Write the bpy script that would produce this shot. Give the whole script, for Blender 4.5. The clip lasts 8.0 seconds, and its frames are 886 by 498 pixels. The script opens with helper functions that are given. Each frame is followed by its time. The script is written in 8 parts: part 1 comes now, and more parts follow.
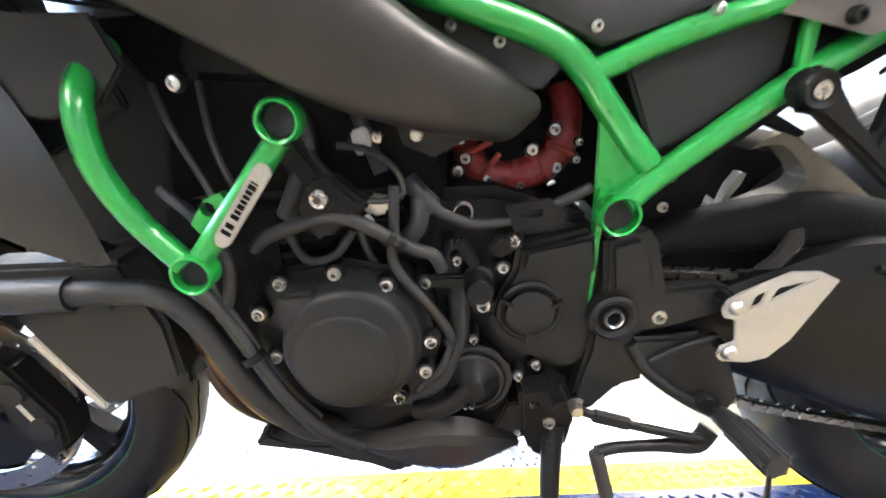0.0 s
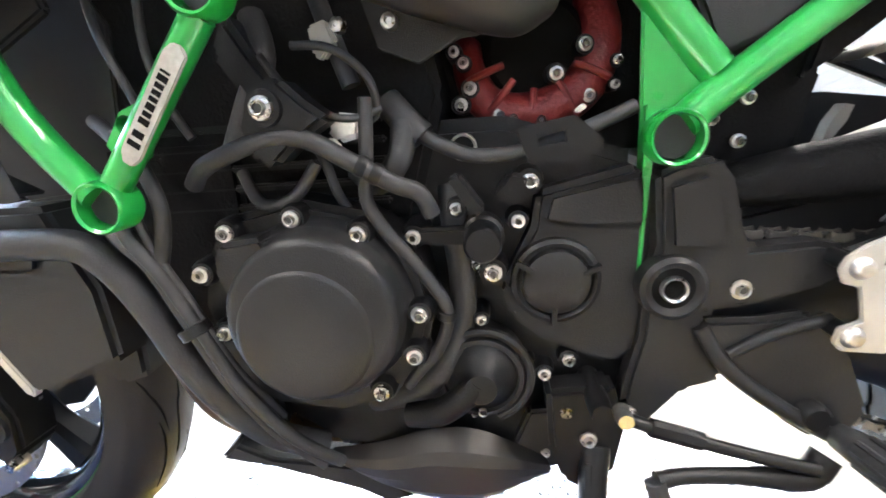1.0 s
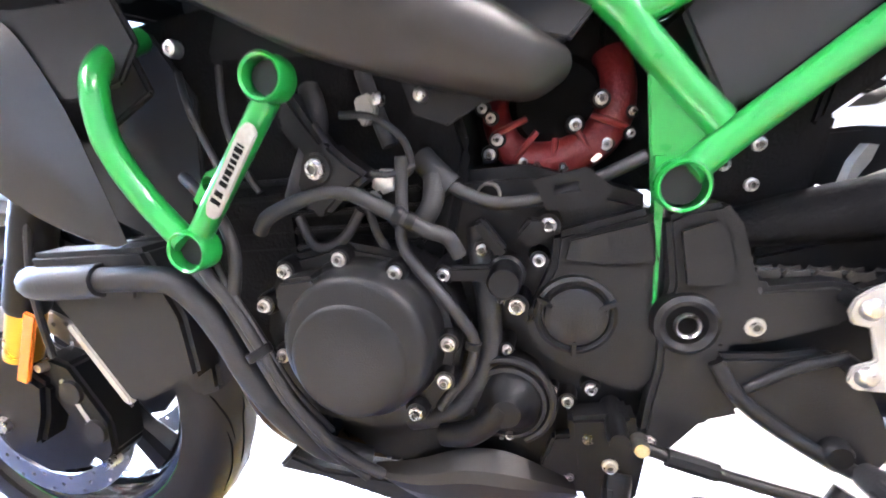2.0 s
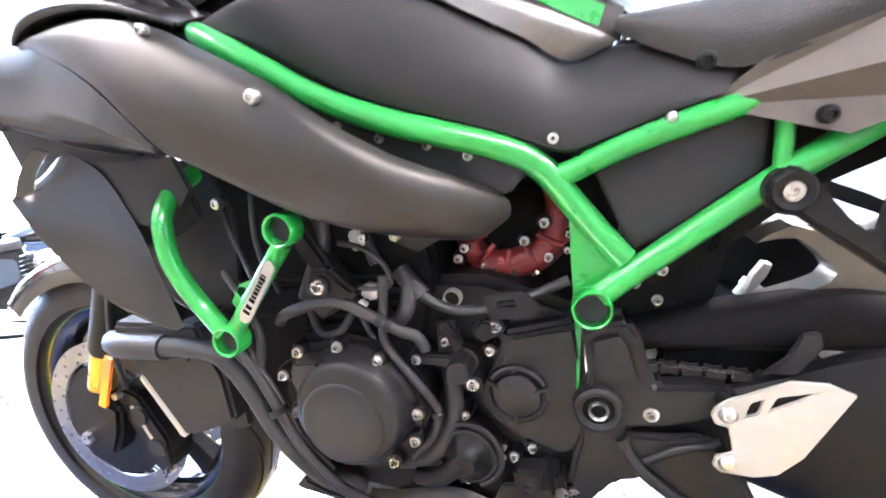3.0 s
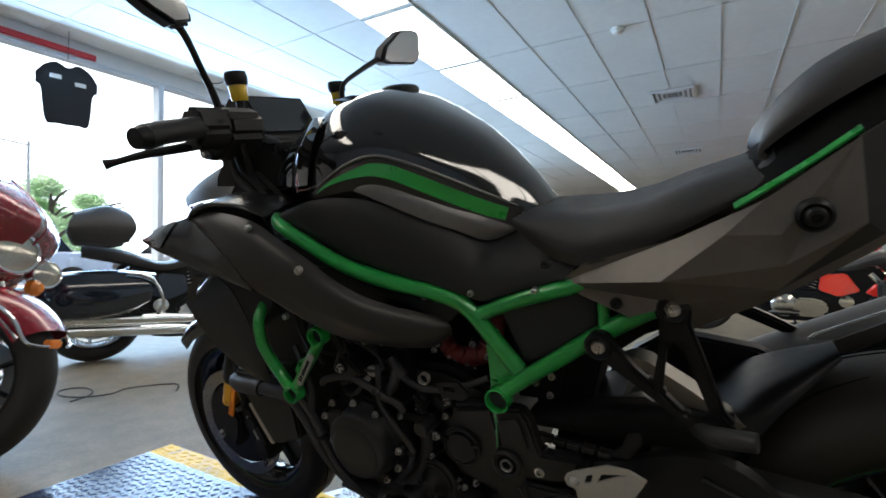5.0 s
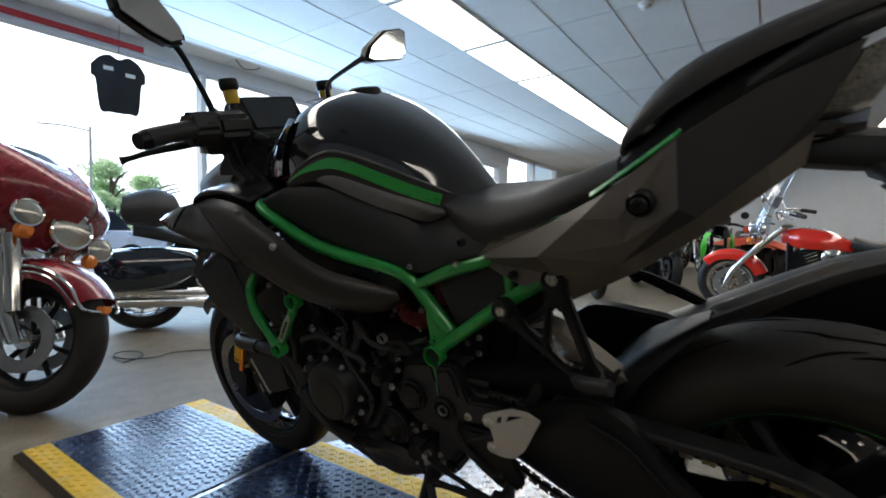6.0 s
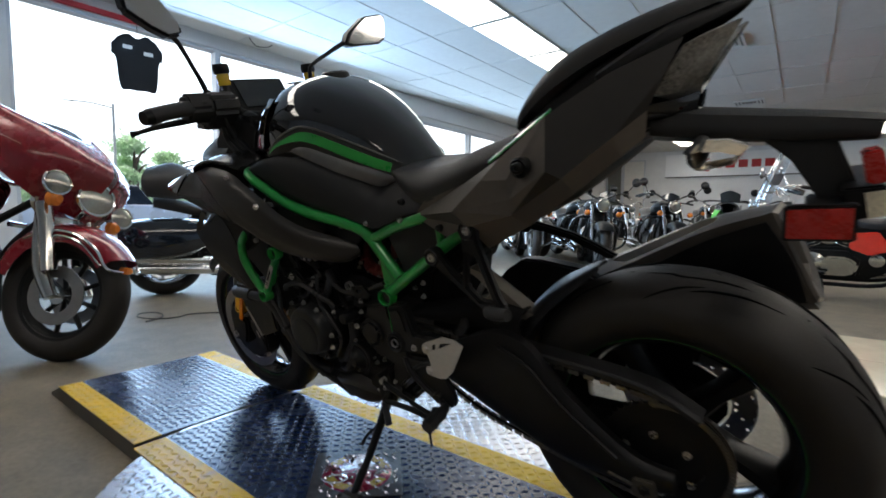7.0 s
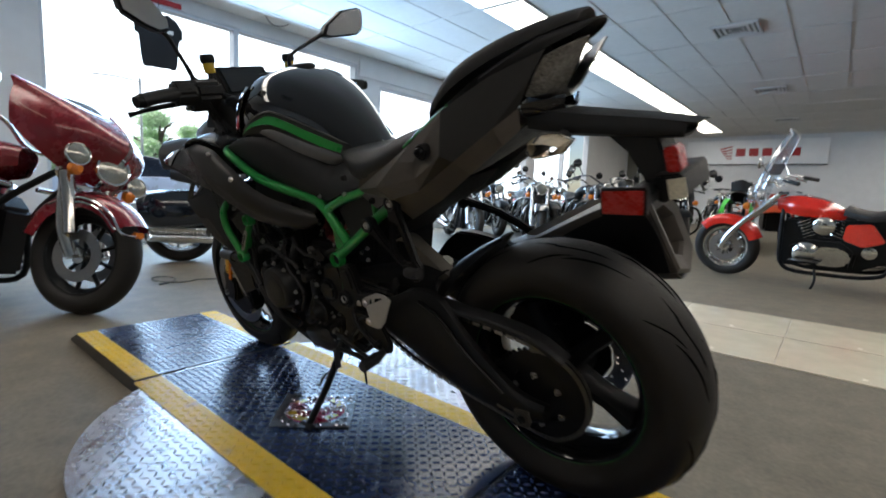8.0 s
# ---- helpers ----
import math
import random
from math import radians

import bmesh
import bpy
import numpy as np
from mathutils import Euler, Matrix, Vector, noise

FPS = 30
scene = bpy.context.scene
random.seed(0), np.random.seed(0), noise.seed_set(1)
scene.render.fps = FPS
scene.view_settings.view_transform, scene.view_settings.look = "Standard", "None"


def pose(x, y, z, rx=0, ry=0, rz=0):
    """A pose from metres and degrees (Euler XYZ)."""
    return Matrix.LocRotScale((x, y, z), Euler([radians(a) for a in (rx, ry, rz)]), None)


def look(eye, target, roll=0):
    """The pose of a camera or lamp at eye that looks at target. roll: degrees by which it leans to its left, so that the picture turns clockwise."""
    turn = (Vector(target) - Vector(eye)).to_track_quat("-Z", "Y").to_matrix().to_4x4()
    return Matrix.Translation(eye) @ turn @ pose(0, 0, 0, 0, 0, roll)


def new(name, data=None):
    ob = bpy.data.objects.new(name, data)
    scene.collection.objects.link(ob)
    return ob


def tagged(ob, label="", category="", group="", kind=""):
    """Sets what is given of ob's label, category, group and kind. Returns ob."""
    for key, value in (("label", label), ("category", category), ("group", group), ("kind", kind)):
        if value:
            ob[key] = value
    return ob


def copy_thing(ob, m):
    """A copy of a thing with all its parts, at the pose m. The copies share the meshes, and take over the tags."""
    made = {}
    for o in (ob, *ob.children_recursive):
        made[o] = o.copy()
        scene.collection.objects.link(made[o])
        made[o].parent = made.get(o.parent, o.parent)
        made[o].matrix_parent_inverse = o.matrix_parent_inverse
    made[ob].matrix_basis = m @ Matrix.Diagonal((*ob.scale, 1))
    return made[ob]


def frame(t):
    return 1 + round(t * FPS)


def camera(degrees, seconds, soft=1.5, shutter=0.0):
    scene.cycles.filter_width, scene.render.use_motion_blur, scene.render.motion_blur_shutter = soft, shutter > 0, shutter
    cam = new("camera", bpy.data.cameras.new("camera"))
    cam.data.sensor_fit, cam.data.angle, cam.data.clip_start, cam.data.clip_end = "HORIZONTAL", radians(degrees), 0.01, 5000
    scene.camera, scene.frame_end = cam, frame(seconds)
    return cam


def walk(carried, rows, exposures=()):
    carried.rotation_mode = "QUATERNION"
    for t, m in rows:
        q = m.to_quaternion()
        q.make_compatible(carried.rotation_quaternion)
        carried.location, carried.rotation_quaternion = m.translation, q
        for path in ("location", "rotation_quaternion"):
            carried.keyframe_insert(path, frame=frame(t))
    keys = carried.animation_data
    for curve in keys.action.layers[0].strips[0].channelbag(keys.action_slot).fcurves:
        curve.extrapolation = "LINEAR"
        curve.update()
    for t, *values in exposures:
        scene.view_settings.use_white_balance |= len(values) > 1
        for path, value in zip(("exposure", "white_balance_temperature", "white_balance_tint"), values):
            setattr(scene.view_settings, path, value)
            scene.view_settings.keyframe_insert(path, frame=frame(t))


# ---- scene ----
cam = camera(86.4, 8.0, soft=1.7, shutter=0.5)
PATH = [
    (0, (0.138, 0.163, 0.637), (0.147, 2.322, 0.378), -2.3),
    (0.5, (0.167, 0.238, 0.579), (0.062, 2.402, 0.403), -3.4),
    (1, (0.183, 0.279, 0.54), (-0.041, 2.44, 0.487), -2.8),
    (1.2, (0.186, 0.283, 0.536), (-0.122, 2.434, 0.524), -2.8),
    (2.3, (0.245, 0.2, 0.585), (-0.273, 2.311, 0.639), -2.4),
    (2.5, (0.272, 0.176, 0.62), (-0.29, 2.276, 0.663), -2.2),
    (3, (0.317, 0.125, 0.675), (-0.305, 2.208, 0.672), -1.6),
    (3.5, (0.386, 0.07, 0.723), (-0.373, 2.107, 0.739), -0.6),
    (4, (0.458, 0.026, 0.785), (-0.408, 2.021, 0.809), -0.7),
    (4.5, (0.542, -0.024, 0.824), (-0.436, 1.917, 0.843), -0.4),
    (4.7, (0.579, -0.047, 0.839), (-0.447, 1.87, 0.872), -0.2),
    (5.8, (0.821, -0.102, 0.853), (-0.404, 1.692, 0.809), 0.3),
    (6, (0.871, -0.1, 0.848), (-0.376, 1.679, 0.778), 0.2),
    (6.5, (0.983, -0.125, 0.83), (-0.307, 1.621, 0.711), -0.1),
    (7, (1.108, -0.161, 0.814), (-0.201, 1.566, 0.641), 0.6),
    (7.5, (1.248, -0.193, 0.811), (-0.07, 1.522, 0.594), 1.6),
    (7.8, (1.32, -0.179, 0.799), (-0.025, 1.515, 0.586), 2.3),
    (8, (1.396, -0.178, 0.809), (0.022, 1.486, 0.548), 2.3),
]
walk(cam, [(t, look(eye, target, roll)) for t, eye, target, roll in PATH],
     [(0.0, 3.32, 6300, 14), (1.2, 3.72, 6250, 15), (2.4, 4.02, 5900, 25), (3.0, 3.97, 6100, 22), (3.6, 2.7, 6450, 11), (4.1, 1.9, 6500, 10), (4.6, 0.97, 6500, 10), (5.8, 0.0, 6450, 11), (7.0, 0.03, 6450, 11), (8.0, 0.1, 6450, 11)])

# ---- world and light ----
FLOOR, DECK, CEIL = 0.03, 0.09, 3.1
world = bpy.data.worlds.new("sky")
scene.world = world
world.use_nodes = True
wn = world.node_tree.nodes
sky = wn.new("ShaderNodeTexSky")
sky.sky_type, sky.sun_disc = "NISHITA", False
sky.sun_elevation, sky.sun_rotation = radians(55), radians(250)
world.node_tree.links.new(sky.outputs[0], wn["Background"].inputs[0])
wn["Background"].inputs[1].default_value = 0.12


def area(name, m, sx, sy, watts, colour):
    d = bpy.data.lights.new(name, "AREA")
    d.shape, d.size, d.size_y, d.energy, d.color = "RECTANGLE", sx, sy, watts, colour
    ob = new(name, d)
    ob.matrix_world = m
    return ob


sun = new("sun", bpy.data.lights.new("sun", "SUN"))
sun.data.energy, sun.data.angle, sun.data.color = 3.5, radians(0.6), (1.0, 0.95, 0.88)
sun.matrix_world = look((-6, -3, 12), (-2, 1, 0))
# daylight in the window openings
area("window_daylight", look((-5.05, 3.2, 1.7), (0, 3.0, 1.0)), 4.2, 2.4, 290, (0.40, 0.66, 1.0))
area("far_window_daylight", look((-5.05, 8.6, 1.7), (0, 8.0, 1.2)), 5.0, 1.8, 180, (0.48, 0.73, 1.0))

# ---- materials ----


def material(name, colour, rough=0.5, metal=0.0, var=0.12, scale=40.0, bump=0.0, bscale=300.0, coat=0.0, spec=0.5, wear=0.0, wear_col=(0.5, 0.5, 0.5), spread=0.07):
    m = bpy.data.materials.new(name)
    m.use_nodes = True
    nt = m.node_tree
    b = nt.nodes["Principled BSDF"]
    b.inputs["Metallic"].default_value = metal
    b.inputs["Coat Weight"].default_value = coat
    b.inputs["Coat Roughness"].default_value = 0.06
    b.inputs["Specular IOR Level"].default_value = spec
    tc = nt.nodes.new("ShaderNodeTexCoord")
    n1 = nt.nodes.new("ShaderNodeTexNoise")
    n1.inputs["Scale"].default_value, n1.inputs["Detail"].default_value = scale, 6
    n2 = nt.nodes.new("ShaderNodeTexNoise")
    n2.inputs["Scale"].default_value, n2.inputs["Detail"].default_value = scale * 0.14, 3
    for n in (n1, n2):
        nt.links.new(tc.outputs["Object"], n.inputs["Vector"])
    add = nt.nodes.new("ShaderNodeMath")
    add.operation = "ADD"
    nt.links.new(n1.outputs[0], add.inputs[0])
    nt.links.new(n2.outputs[0], add.inputs[1])
    mr = nt.nodes.new("ShaderNodeMapRange")
    mr.inputs[1].default_value, mr.inputs[2].default_value = 0.65, 1.35
    mr.inputs[3].default_value, mr.inputs[4].default_value = 1 - var, 1 + var
    nt.links.new(add.outputs[0], mr.inputs[0])
    mul = nt.nodes.new("ShaderNodeVectorMath")
    mul.operation = "SCALE"
    mul.inputs[0].default_value = colour
    nt.links.new(mr.outputs[0], mul.inputs["Scale"])
    out = mul.outputs[0]
    if wear:
        n3 = nt.nodes.new("ShaderNodeTexNoise")
        n3.inputs["Scale"].default_value, n3.inputs["Detail"].default_value = scale * 0.5, 8
        nt.links.new(tc.outputs["Object"], n3.inputs["Vector"])
        cr = nt.nodes.new("ShaderNodeMapRange")
        cr.inputs[1].default_value, cr.inputs[2].default_value = 0.62 - 0.2 * wear, 0.75
        nt.links.new(n3.outputs[0], cr.inputs[0])
        mix = nt.nodes.new("ShaderNodeMix")
        mix.data_type = "RGBA"
        nt.links.new(cr.outputs[0], mix.inputs[0])
        nt.links.new(out, mix.inputs[6])
        mix.inputs[7].default_value = (*wear_col, 1)
        out = mix.outputs[2]
    nt.links.new(out, b.inputs["Base Color"])
    rr = nt.nodes.new("ShaderNodeMapRange")
    rr.inputs[1].default_value, rr.inputs[2].default_value = 0.65, 1.35
    rr.inputs[3].default_value, rr.inputs[4].default_value = max(rough - spread, 0.02), min(rough + spread, 1)
    nt.links.new(add.outputs[0], rr.inputs[0])
    nt.links.new(rr.outputs[0], b.inputs["Roughness"])
    if bump:
        nb = nt.nodes.new("ShaderNodeTexNoise")
        nb.inputs["Scale"].default_value, nb.inputs["Detail"].default_value = bscale, 2
        nt.links.new(tc.outputs["Object"], nb.inputs["Vector"])
        bp = nt.nodes.new("ShaderNodeBump")
        bp.inputs["Strength"].default_value, bp.inputs["Distance"].default_value = bump, 0.002
        nt.links.new(nb.outputs[0], bp.inputs["Height"])
        nt.links.new(bp.outputs[0], b.inputs["Normal"])
    return m


def glow(name, colour, strength):
    m = bpy.data.materials.new(name)
    m.use_nodes = True
    b = m.node_tree.nodes["Principled BSDF"]
    b.inputs["Base Color"].default_value = (*colour, 1)
    b.inputs["Emission Color"].default_value = (*colour, 1)
    b.inputs["Emission Strength"].default_value = strength
    return m


def clear(name, colour, rough=0.02, ior=1.45):
    m = bpy.data.materials.new(name)
    m.use_nodes = True
    b = m.node_tree.nodes["Principled BSDF"]
    b.inputs["Base Color"].default_value = (*colour, 1)
    b.inputs["Roughness"].default_value = rough
    b.inputs["IOR"].default_value = ior
    b.inputs["Transmission Weight"].default_value = 1.0
    return m


GREEN = material("green_frame_paint", (0.011, 0.27, 0.042), 0.32, 0.1, 0.1, 60, coat=0.5)
DECAL = material("green_decal", (0.014, 0.28, 0.042), 0.3, 0.0, 0.05, 60, coat=0.6)
PLASTIC = material("black_plastic", (0.014, 0.014, 0.0148), 0.55, 0, 0.15, 80, 0.25, 900, spec=0.34)
SATIN = material("satin_black", (0.0065, 0.0065, 0.007), 0.42, 0, 0.15, 60, 0.12, 700, spec=0.22)
GLOSS = material("gloss_black", (0.008, 0.008, 0.009), 0.08, 0, 0.1, 30, coat=1.0, spread=0.02)
NOSE = material("satin_graphite_panel", (0.03, 0.03, 0.0305), 0.24, 0.3, 0.03, 60, 0, spec=0.5, spread=0.01)
WHEELBLK = material("black_wheel_enamel", (0.007, 0.007, 0.0075), 0.12, 0, 0.1, 30, coat=0.4)
# dark plastic made paler and browner: bounced light put into its colour
BOUNCE_LIT = material("bounce_lit_plastic", (0.16, 0.135, 0.11), 0.5, 0.1, 0.1, 70, 0.06, 1400)
GRAPH = material("graphite_paint", (0.095, 0.082, 0.07), 0.4, 0.35, 0.1, 70, 0.06, 1400)
TRIM = material("graphite_trim", (0.15, 0.145, 0.14), 0.36, 0.5, 0.1, 70, 0.06, 1400)
GRAPHD = material("dark_graphite_paint", (0.03, 0.027, 0.0245), 0.42, 0.4, 0.1, 70, 0.06, 1400)
ENGINE = material("black_engine_enamel", (0.0055, 0.0055, 0.006), 0.45, 0.0, 0.2, 90, 0.2, 500, spec=0.24)
COVER = material("dark_cover_enamel", (0.0125, 0.0125, 0.0132), 0.4, 0.0, 0.12, 60, 0.18, 700, spec=0.25)
# near black and dull: the shade of deep recesses is put into the colour
RECESS_BLACK = material("shaded_recess_black", (0.0045, 0.0045, 0.005), 0.8, 0, 0.4, 60, 0.5, 300, spec=0.15)
HOSE = material("hose_rubber", (0.016, 0.016, 0.0172), 0.6, 0, 0.25, 60, 0.2, 400)
RUBBER = material("tyre_rubber", (0.0145, 0.012, 0.01), 0.62, 0, 0.25, 25, 0.35, 500, spec=0.4)
STEEL = material("bolt_steel", (0.52, 0.5, 0.48), 0.3, 1.0, 0.3, 200)
CHROME = material("chrome", (0.8, 0.8, 0.8), 0.06, 1.0, 0.04, 20)
ALU = material("brushed_aluminium", (0.45, 0.435, 0.41), 0.45, 0.6, 0.08, 90, 0.1, 900)
RED = material("red_wrinkle_paint", (0.15, 0.011, 0.01), 0.45, 0, 0.2, 120, 0.5, 260)
GOLD = material("gold_anodised", (0.75, 0.42, 0.06), 0.3, 0.8, 0.08, 50)
BRONZE = material("heat_tinted_steel", (0.16, 0.1, 0.05), 0.32, 0.9, 0.3, 30)
VINYL = material("seat_vinyl", (0.018, 0.017, 0.017), 0.55, 0, 0.2, 40, 0.4, 600)
AMBER = material("amber_lens", (0.75, 0.2, 0.02), 0.2, 0, 0.1, 60, coat=0.6)
REDLENS = material("red_reflector", (0.42, 0.008, 0.006), 0.28, 0, 0.15, 300, 0.4, 700, coat=0.6)
SMOKE = material("smoked_lens", (0.24, 0.23, 0.21), 0.32, 0.25, 0.75, 190, 0.8, 170)
FLUID = material("reservoir_fluid", (0.55, 0.36, 0.02), 0.15, 0, 0.1, 60, coat=0.6)
WHITE = material("white_plastic", (0.75, 0.74, 0.7), 0.4, 0, 0.08, 60)
BLUEDECK = material("dark_blue_deck_paint", (0.007, 0.018, 0.06), 0.25, 0.1, 0.3, 20, 0.03, 120, spec=0.5, wear=0.25, wear_col=(0.012, 0.022, 0.05))
YELLOW = material("yellow_deck_paint", (0.66, 0.42, 0.015), 0.4, 0, 0.15, 25, 0.04, 200, spec=0.3, wear=0.15, wear_col=(0.42, 0.33, 0.14))
SILVER = material("bare_tread_plate", (0.46, 0.46, 0.48), 0.27, 0.85, 0.15, 20, 0.1, 150)
DECKEDGE = material("painted_edge_steel", (0.07, 0.065, 0.058), 0.5, 0.4, 0.3, 30, 0.2, 200)
CARPET = material("brown_grey_carpet", (0.168, 0.145, 0.108), 0.66, 0, 0.3, 60, 0.5, 260, spec=0.3)
TILE = material("cream_floor_tile", (0.68, 0.61, 0.46), 0.22, 0, 0.06, 8, coat=0.2)
WALL = material("white_wall_paint", (0.7, 0.71, 0.72), 0.7, 0, 0.05, 6, 0.1, 120)
CEILT = material("ceiling_tile", (0.62, 0.62, 0.6), 0.9, 0, 0.05, 12, 0.4, 250)
TBAR = material("ceiling_bar", (0.56, 0.56, 0.545), 0.5, 0, 0.05, 12)
PANEL = glow("light_panel", (1.0, 0.93, 0.82), 6.4)
WFRAME = material("window_frame_paint", (0.55, 0.58, 0.62), 0.4, 0.2, 0.06, 20)
MIRROR = material("mirror_glass", (0.85, 0.85, 0.85), 0.02, 1.0, 0.01, 20)
SCREEN = material("display_glass", (0.012, 0.014, 0.016), 0.12, 0, 0.1, 30, coat=0.6)

# ---- mesh helpers ----


def shallow(ob):
    """The owner itself, or its own owner where a piece would lie more than two levels under its thing."""
    while ob and ob.parent and ob.parent.parent:
        ob = ob.parent
    return ob


def part(name, bm, mat, parent=None, label="", angle=38):
    parent = shallow(parent)
    me = bpy.data.meshes.new(name)
    bmesh.ops.recalc_face_normals(bm, faces=bm.faces)
    bm.to_mesh(me)
    bm.free()
    me.shade_smooth()
    me.set_sharp_from_angle(angle=radians(angle))
    me.materials.append(mat)
    ob = new(name, me)
    ob.parent = parent
    if label:
        ob["label"] = label
    return ob


def again(ob, m, parent=None):
    """One more piece on the same mesh."""
    o = new(ob.name.split(".")[0], ob.data)
    o.parent = shallow(parent or ob.parent)
    o.matrix_local = m
    return o


def thing(name, label, category, m=None, group="", kind=""):
    ob = tagged(new(name), label, category, group, kind)
    ob.empty_display_size = 0.05
    if m:
        ob.matrix_world = m
    return ob


def resample(pts, n):
    """A smooth line through the points, as n points at even steps of the parameter."""
    p = [Vector(q) for q in pts]
    k = len(p) - 1
    out = []
    for i in range(n):
        u = i / (n - 1) * k
        j = min(int(u), k - 1)
        f = u - j
        a, b, c, d = p[max(j - 1, 0)], p[j], p[j + 1], p[min(j + 2, k)]
        out.append(0.5 * (2 * b + (c - a) * f + (2 * a - 5 * b + 4 * c - d) * f * f + (3 * b - a - 3 * c + d) * f ** 3))
    return out


def tube(pts, r, n=10, steps=5, bm=None, cap=True, smooth=True):
    """A round bar along the points; r is one radius or a list along the line."""
    bm = bm or bmesh.new()
    path = resample(pts, (len(pts) - 1) * steps + 1) if smooth and len(pts) > 2 else [Vector(p) for p in pts]
    m = len(path)
    rad = [r] * m if isinstance(r, (int, float)) else [v[0] for v in resample([(a, 0, 0) for a in r], m)]
    up, rings = None, []
    for i, p in enumerate(path):
        d = (path[min(i + 1, m - 1)] - path[max(i - 1, 0)]).normalized()
        if up is None:
            up = d.orthogonal().normalized()
        up = (up - d * up.dot(d)).normalized()
        side = d.cross(up)
        rings.append([bm.verts.new(p + rad[i] * (math.cos(a) * up + math.sin(a) * side)) for a in (2 * math.pi * k / n for k in range(n))])
    for a, b in zip(rings, rings[1:]):
        for k in range(n):
            bm.faces.new((a[k], a[(k + 1) % n], b[(k + 1) % n], b[k]))
    if cap:
        bm.faces.new(rings[0])
        bm.faces.new(rings[-1])
    return bm


def lathe(profile, centre=(0, 0, 0), axis=(0, 1, 0), n=32, bm=None, closed=False):
    """Turns (radius, height) pairs round an axis through the centre."""
    bm = bm or bmesh.new()
    c, ax = Vector(centre), Vector(axis).normalized()
    u = ax.orthogonal().normalized()
    v = ax.cross(u)
    rings = []
    for r, h in profile:
        if r < 1e-6:
            rings.append([bm.verts.new(c + ax * h)])
        else:
            rings.append([bm.verts.new(c + ax * h + r * (math.cos(a) * u + math.sin(a) * v)) for a in (2 * math.pi * k / n for k in range(n))])
    pairs = list(zip(rings, rings[1:])) + ([(rings[-1], rings[0])] if closed else [])
    for a, b in pairs:
        for k in range(n):
            q = [a[k % len(a)], a[(k + 1) % len(a)], b[(k + 1) % len(b)], b[k % len(b)]]
            q = list(dict.fromkeys(q))
            if len(q) > 2:
                bm.faces.new(q)
    return bm


def plate(pts, y0, y1, bev=0.002, holes=(), plane="xz", bm=None):
    """A flat piece: the outline (with holes) in one plane, drawn out from y0 to y1, with rounded edges."""
    b = bmesh.new()
    put = {"xz": lambda p, h: (p[0], h, p[1]), "yz": lambda p, h: (h, p[0], p[1]), "xy": lambda p, h: (p[0], p[1], h)}[plane]
    edges = []
    for loop in (pts, *holes):
        vs = [b.verts.new(put(p, y0)) for p in loop]
        edges += [b.edges.new((vs[i], vs[(i + 1) % len(vs)])) for i in range(len(vs))]
    if holes:
        bmesh.ops.triangle_fill(b, edges=edges, use_beauty=True, use_dissolve=False)
    else:
        b.faces.new(b.verts[:])
    g = bmesh.ops.extrude_face_region(b, geom=b.faces[:])
    for v in g["geom"]:
        if isinstance(v, bmesh.types.BMVert):
            v.co += Vector(put((0, 0), y1 - y0))
    bmesh.ops.recalc_face_normals(b, faces=b.faces)
    if bev:
        es = [e for e in b.edges if e.calc_face_angle(0) > 0.5]
        bmesh.ops.bevel(b, geom=es, offset=bev, segments=2, affect="EDGES", clamp_overlap=True)
    if bm:
        me = bpy.data.meshes.new("t")
        b.to_mesh(me)
        bm.from_mesh(me)
        b.free()
        return bm
    return b


def skin(lines, n=24, m=5, thick=0.004):
    """A curved sheet through several lines."""
    bm = bmesh.new()
    rows = [resample(l, n) for l in lines]
    cols = [resample([r[i] for r in rows], (len(rows) - 1) * m + 1) for i in range(n)]
    vs = [[bm.verts.new(p) for p in c] for c in cols]
    for a, b in zip(vs, vs[1:]):
        for j in range(len(a) - 1):
            bm.faces.new((a[j], a[j + 1], b[j + 1], b[j]))
    bmesh.ops.remove_doubles(bm, verts=bm.verts, dist=1e-5)
    bmesh.ops.recalc_face_normals(bm, faces=bm.faces)
    if thick:
        bmesh.ops.solidify(bm, geom=bm.faces[:], thickness=thick)
    return bm


def box(x0, x1, y0, y1, z0, z1, bev=0.003, bm=None):
    return plate([(x0, z0), (x1, z0), (x1, z1), (x0, z1)], y0, y1, bev, bm=bm)


def mirrored(lines):
    """Lines from one side to the middle, and back down the other side."""
    return list(lines) + [[(x, -y, z) for x, y, z in l] for l in reversed(lines[:-1])]


def flip(pts):
    return [(x, -y, z) for x, y, z in pts]

# ---- the room ----


def structure(name, bm, mat, label, category):
    return tagged(part(name, bm, mat, None, label), label, category, kind="structure")


X0, X1, Y0, Y1 = -5.2, 9.0, -7.0, 18.9
structure("floor", box(X0, X1, Y0, Y1, FLOOR - 0.1, FLOOR, 0), CARPET, "worn brown-grey carpet floor of the showroom", "floor")
tiles = structure("floor_tiles", box(0.0, X1 - 0.01, 2.58, 3.82, FLOOR, FLOOR + 0.003, 0), material("tile_grout", (0.47, 0.42, 0.33), 0.8), "strip of polished cream floor tiles across the carpet", "floor tiles")
one = part("tile", box(-0.307, 0.307, -0.307, 0.307, 0, 0.005, 0.0015), TILE, tiles)
one.matrix_local = pose(0.31, 2.89, FLOOR + 0.002)
for i in range(11):
    for j in range(2):
        if i or j:
            again(one, pose(0.31 + 0.62 * i, 2.89 + 0.62 * j, FLOOR + 0.002))

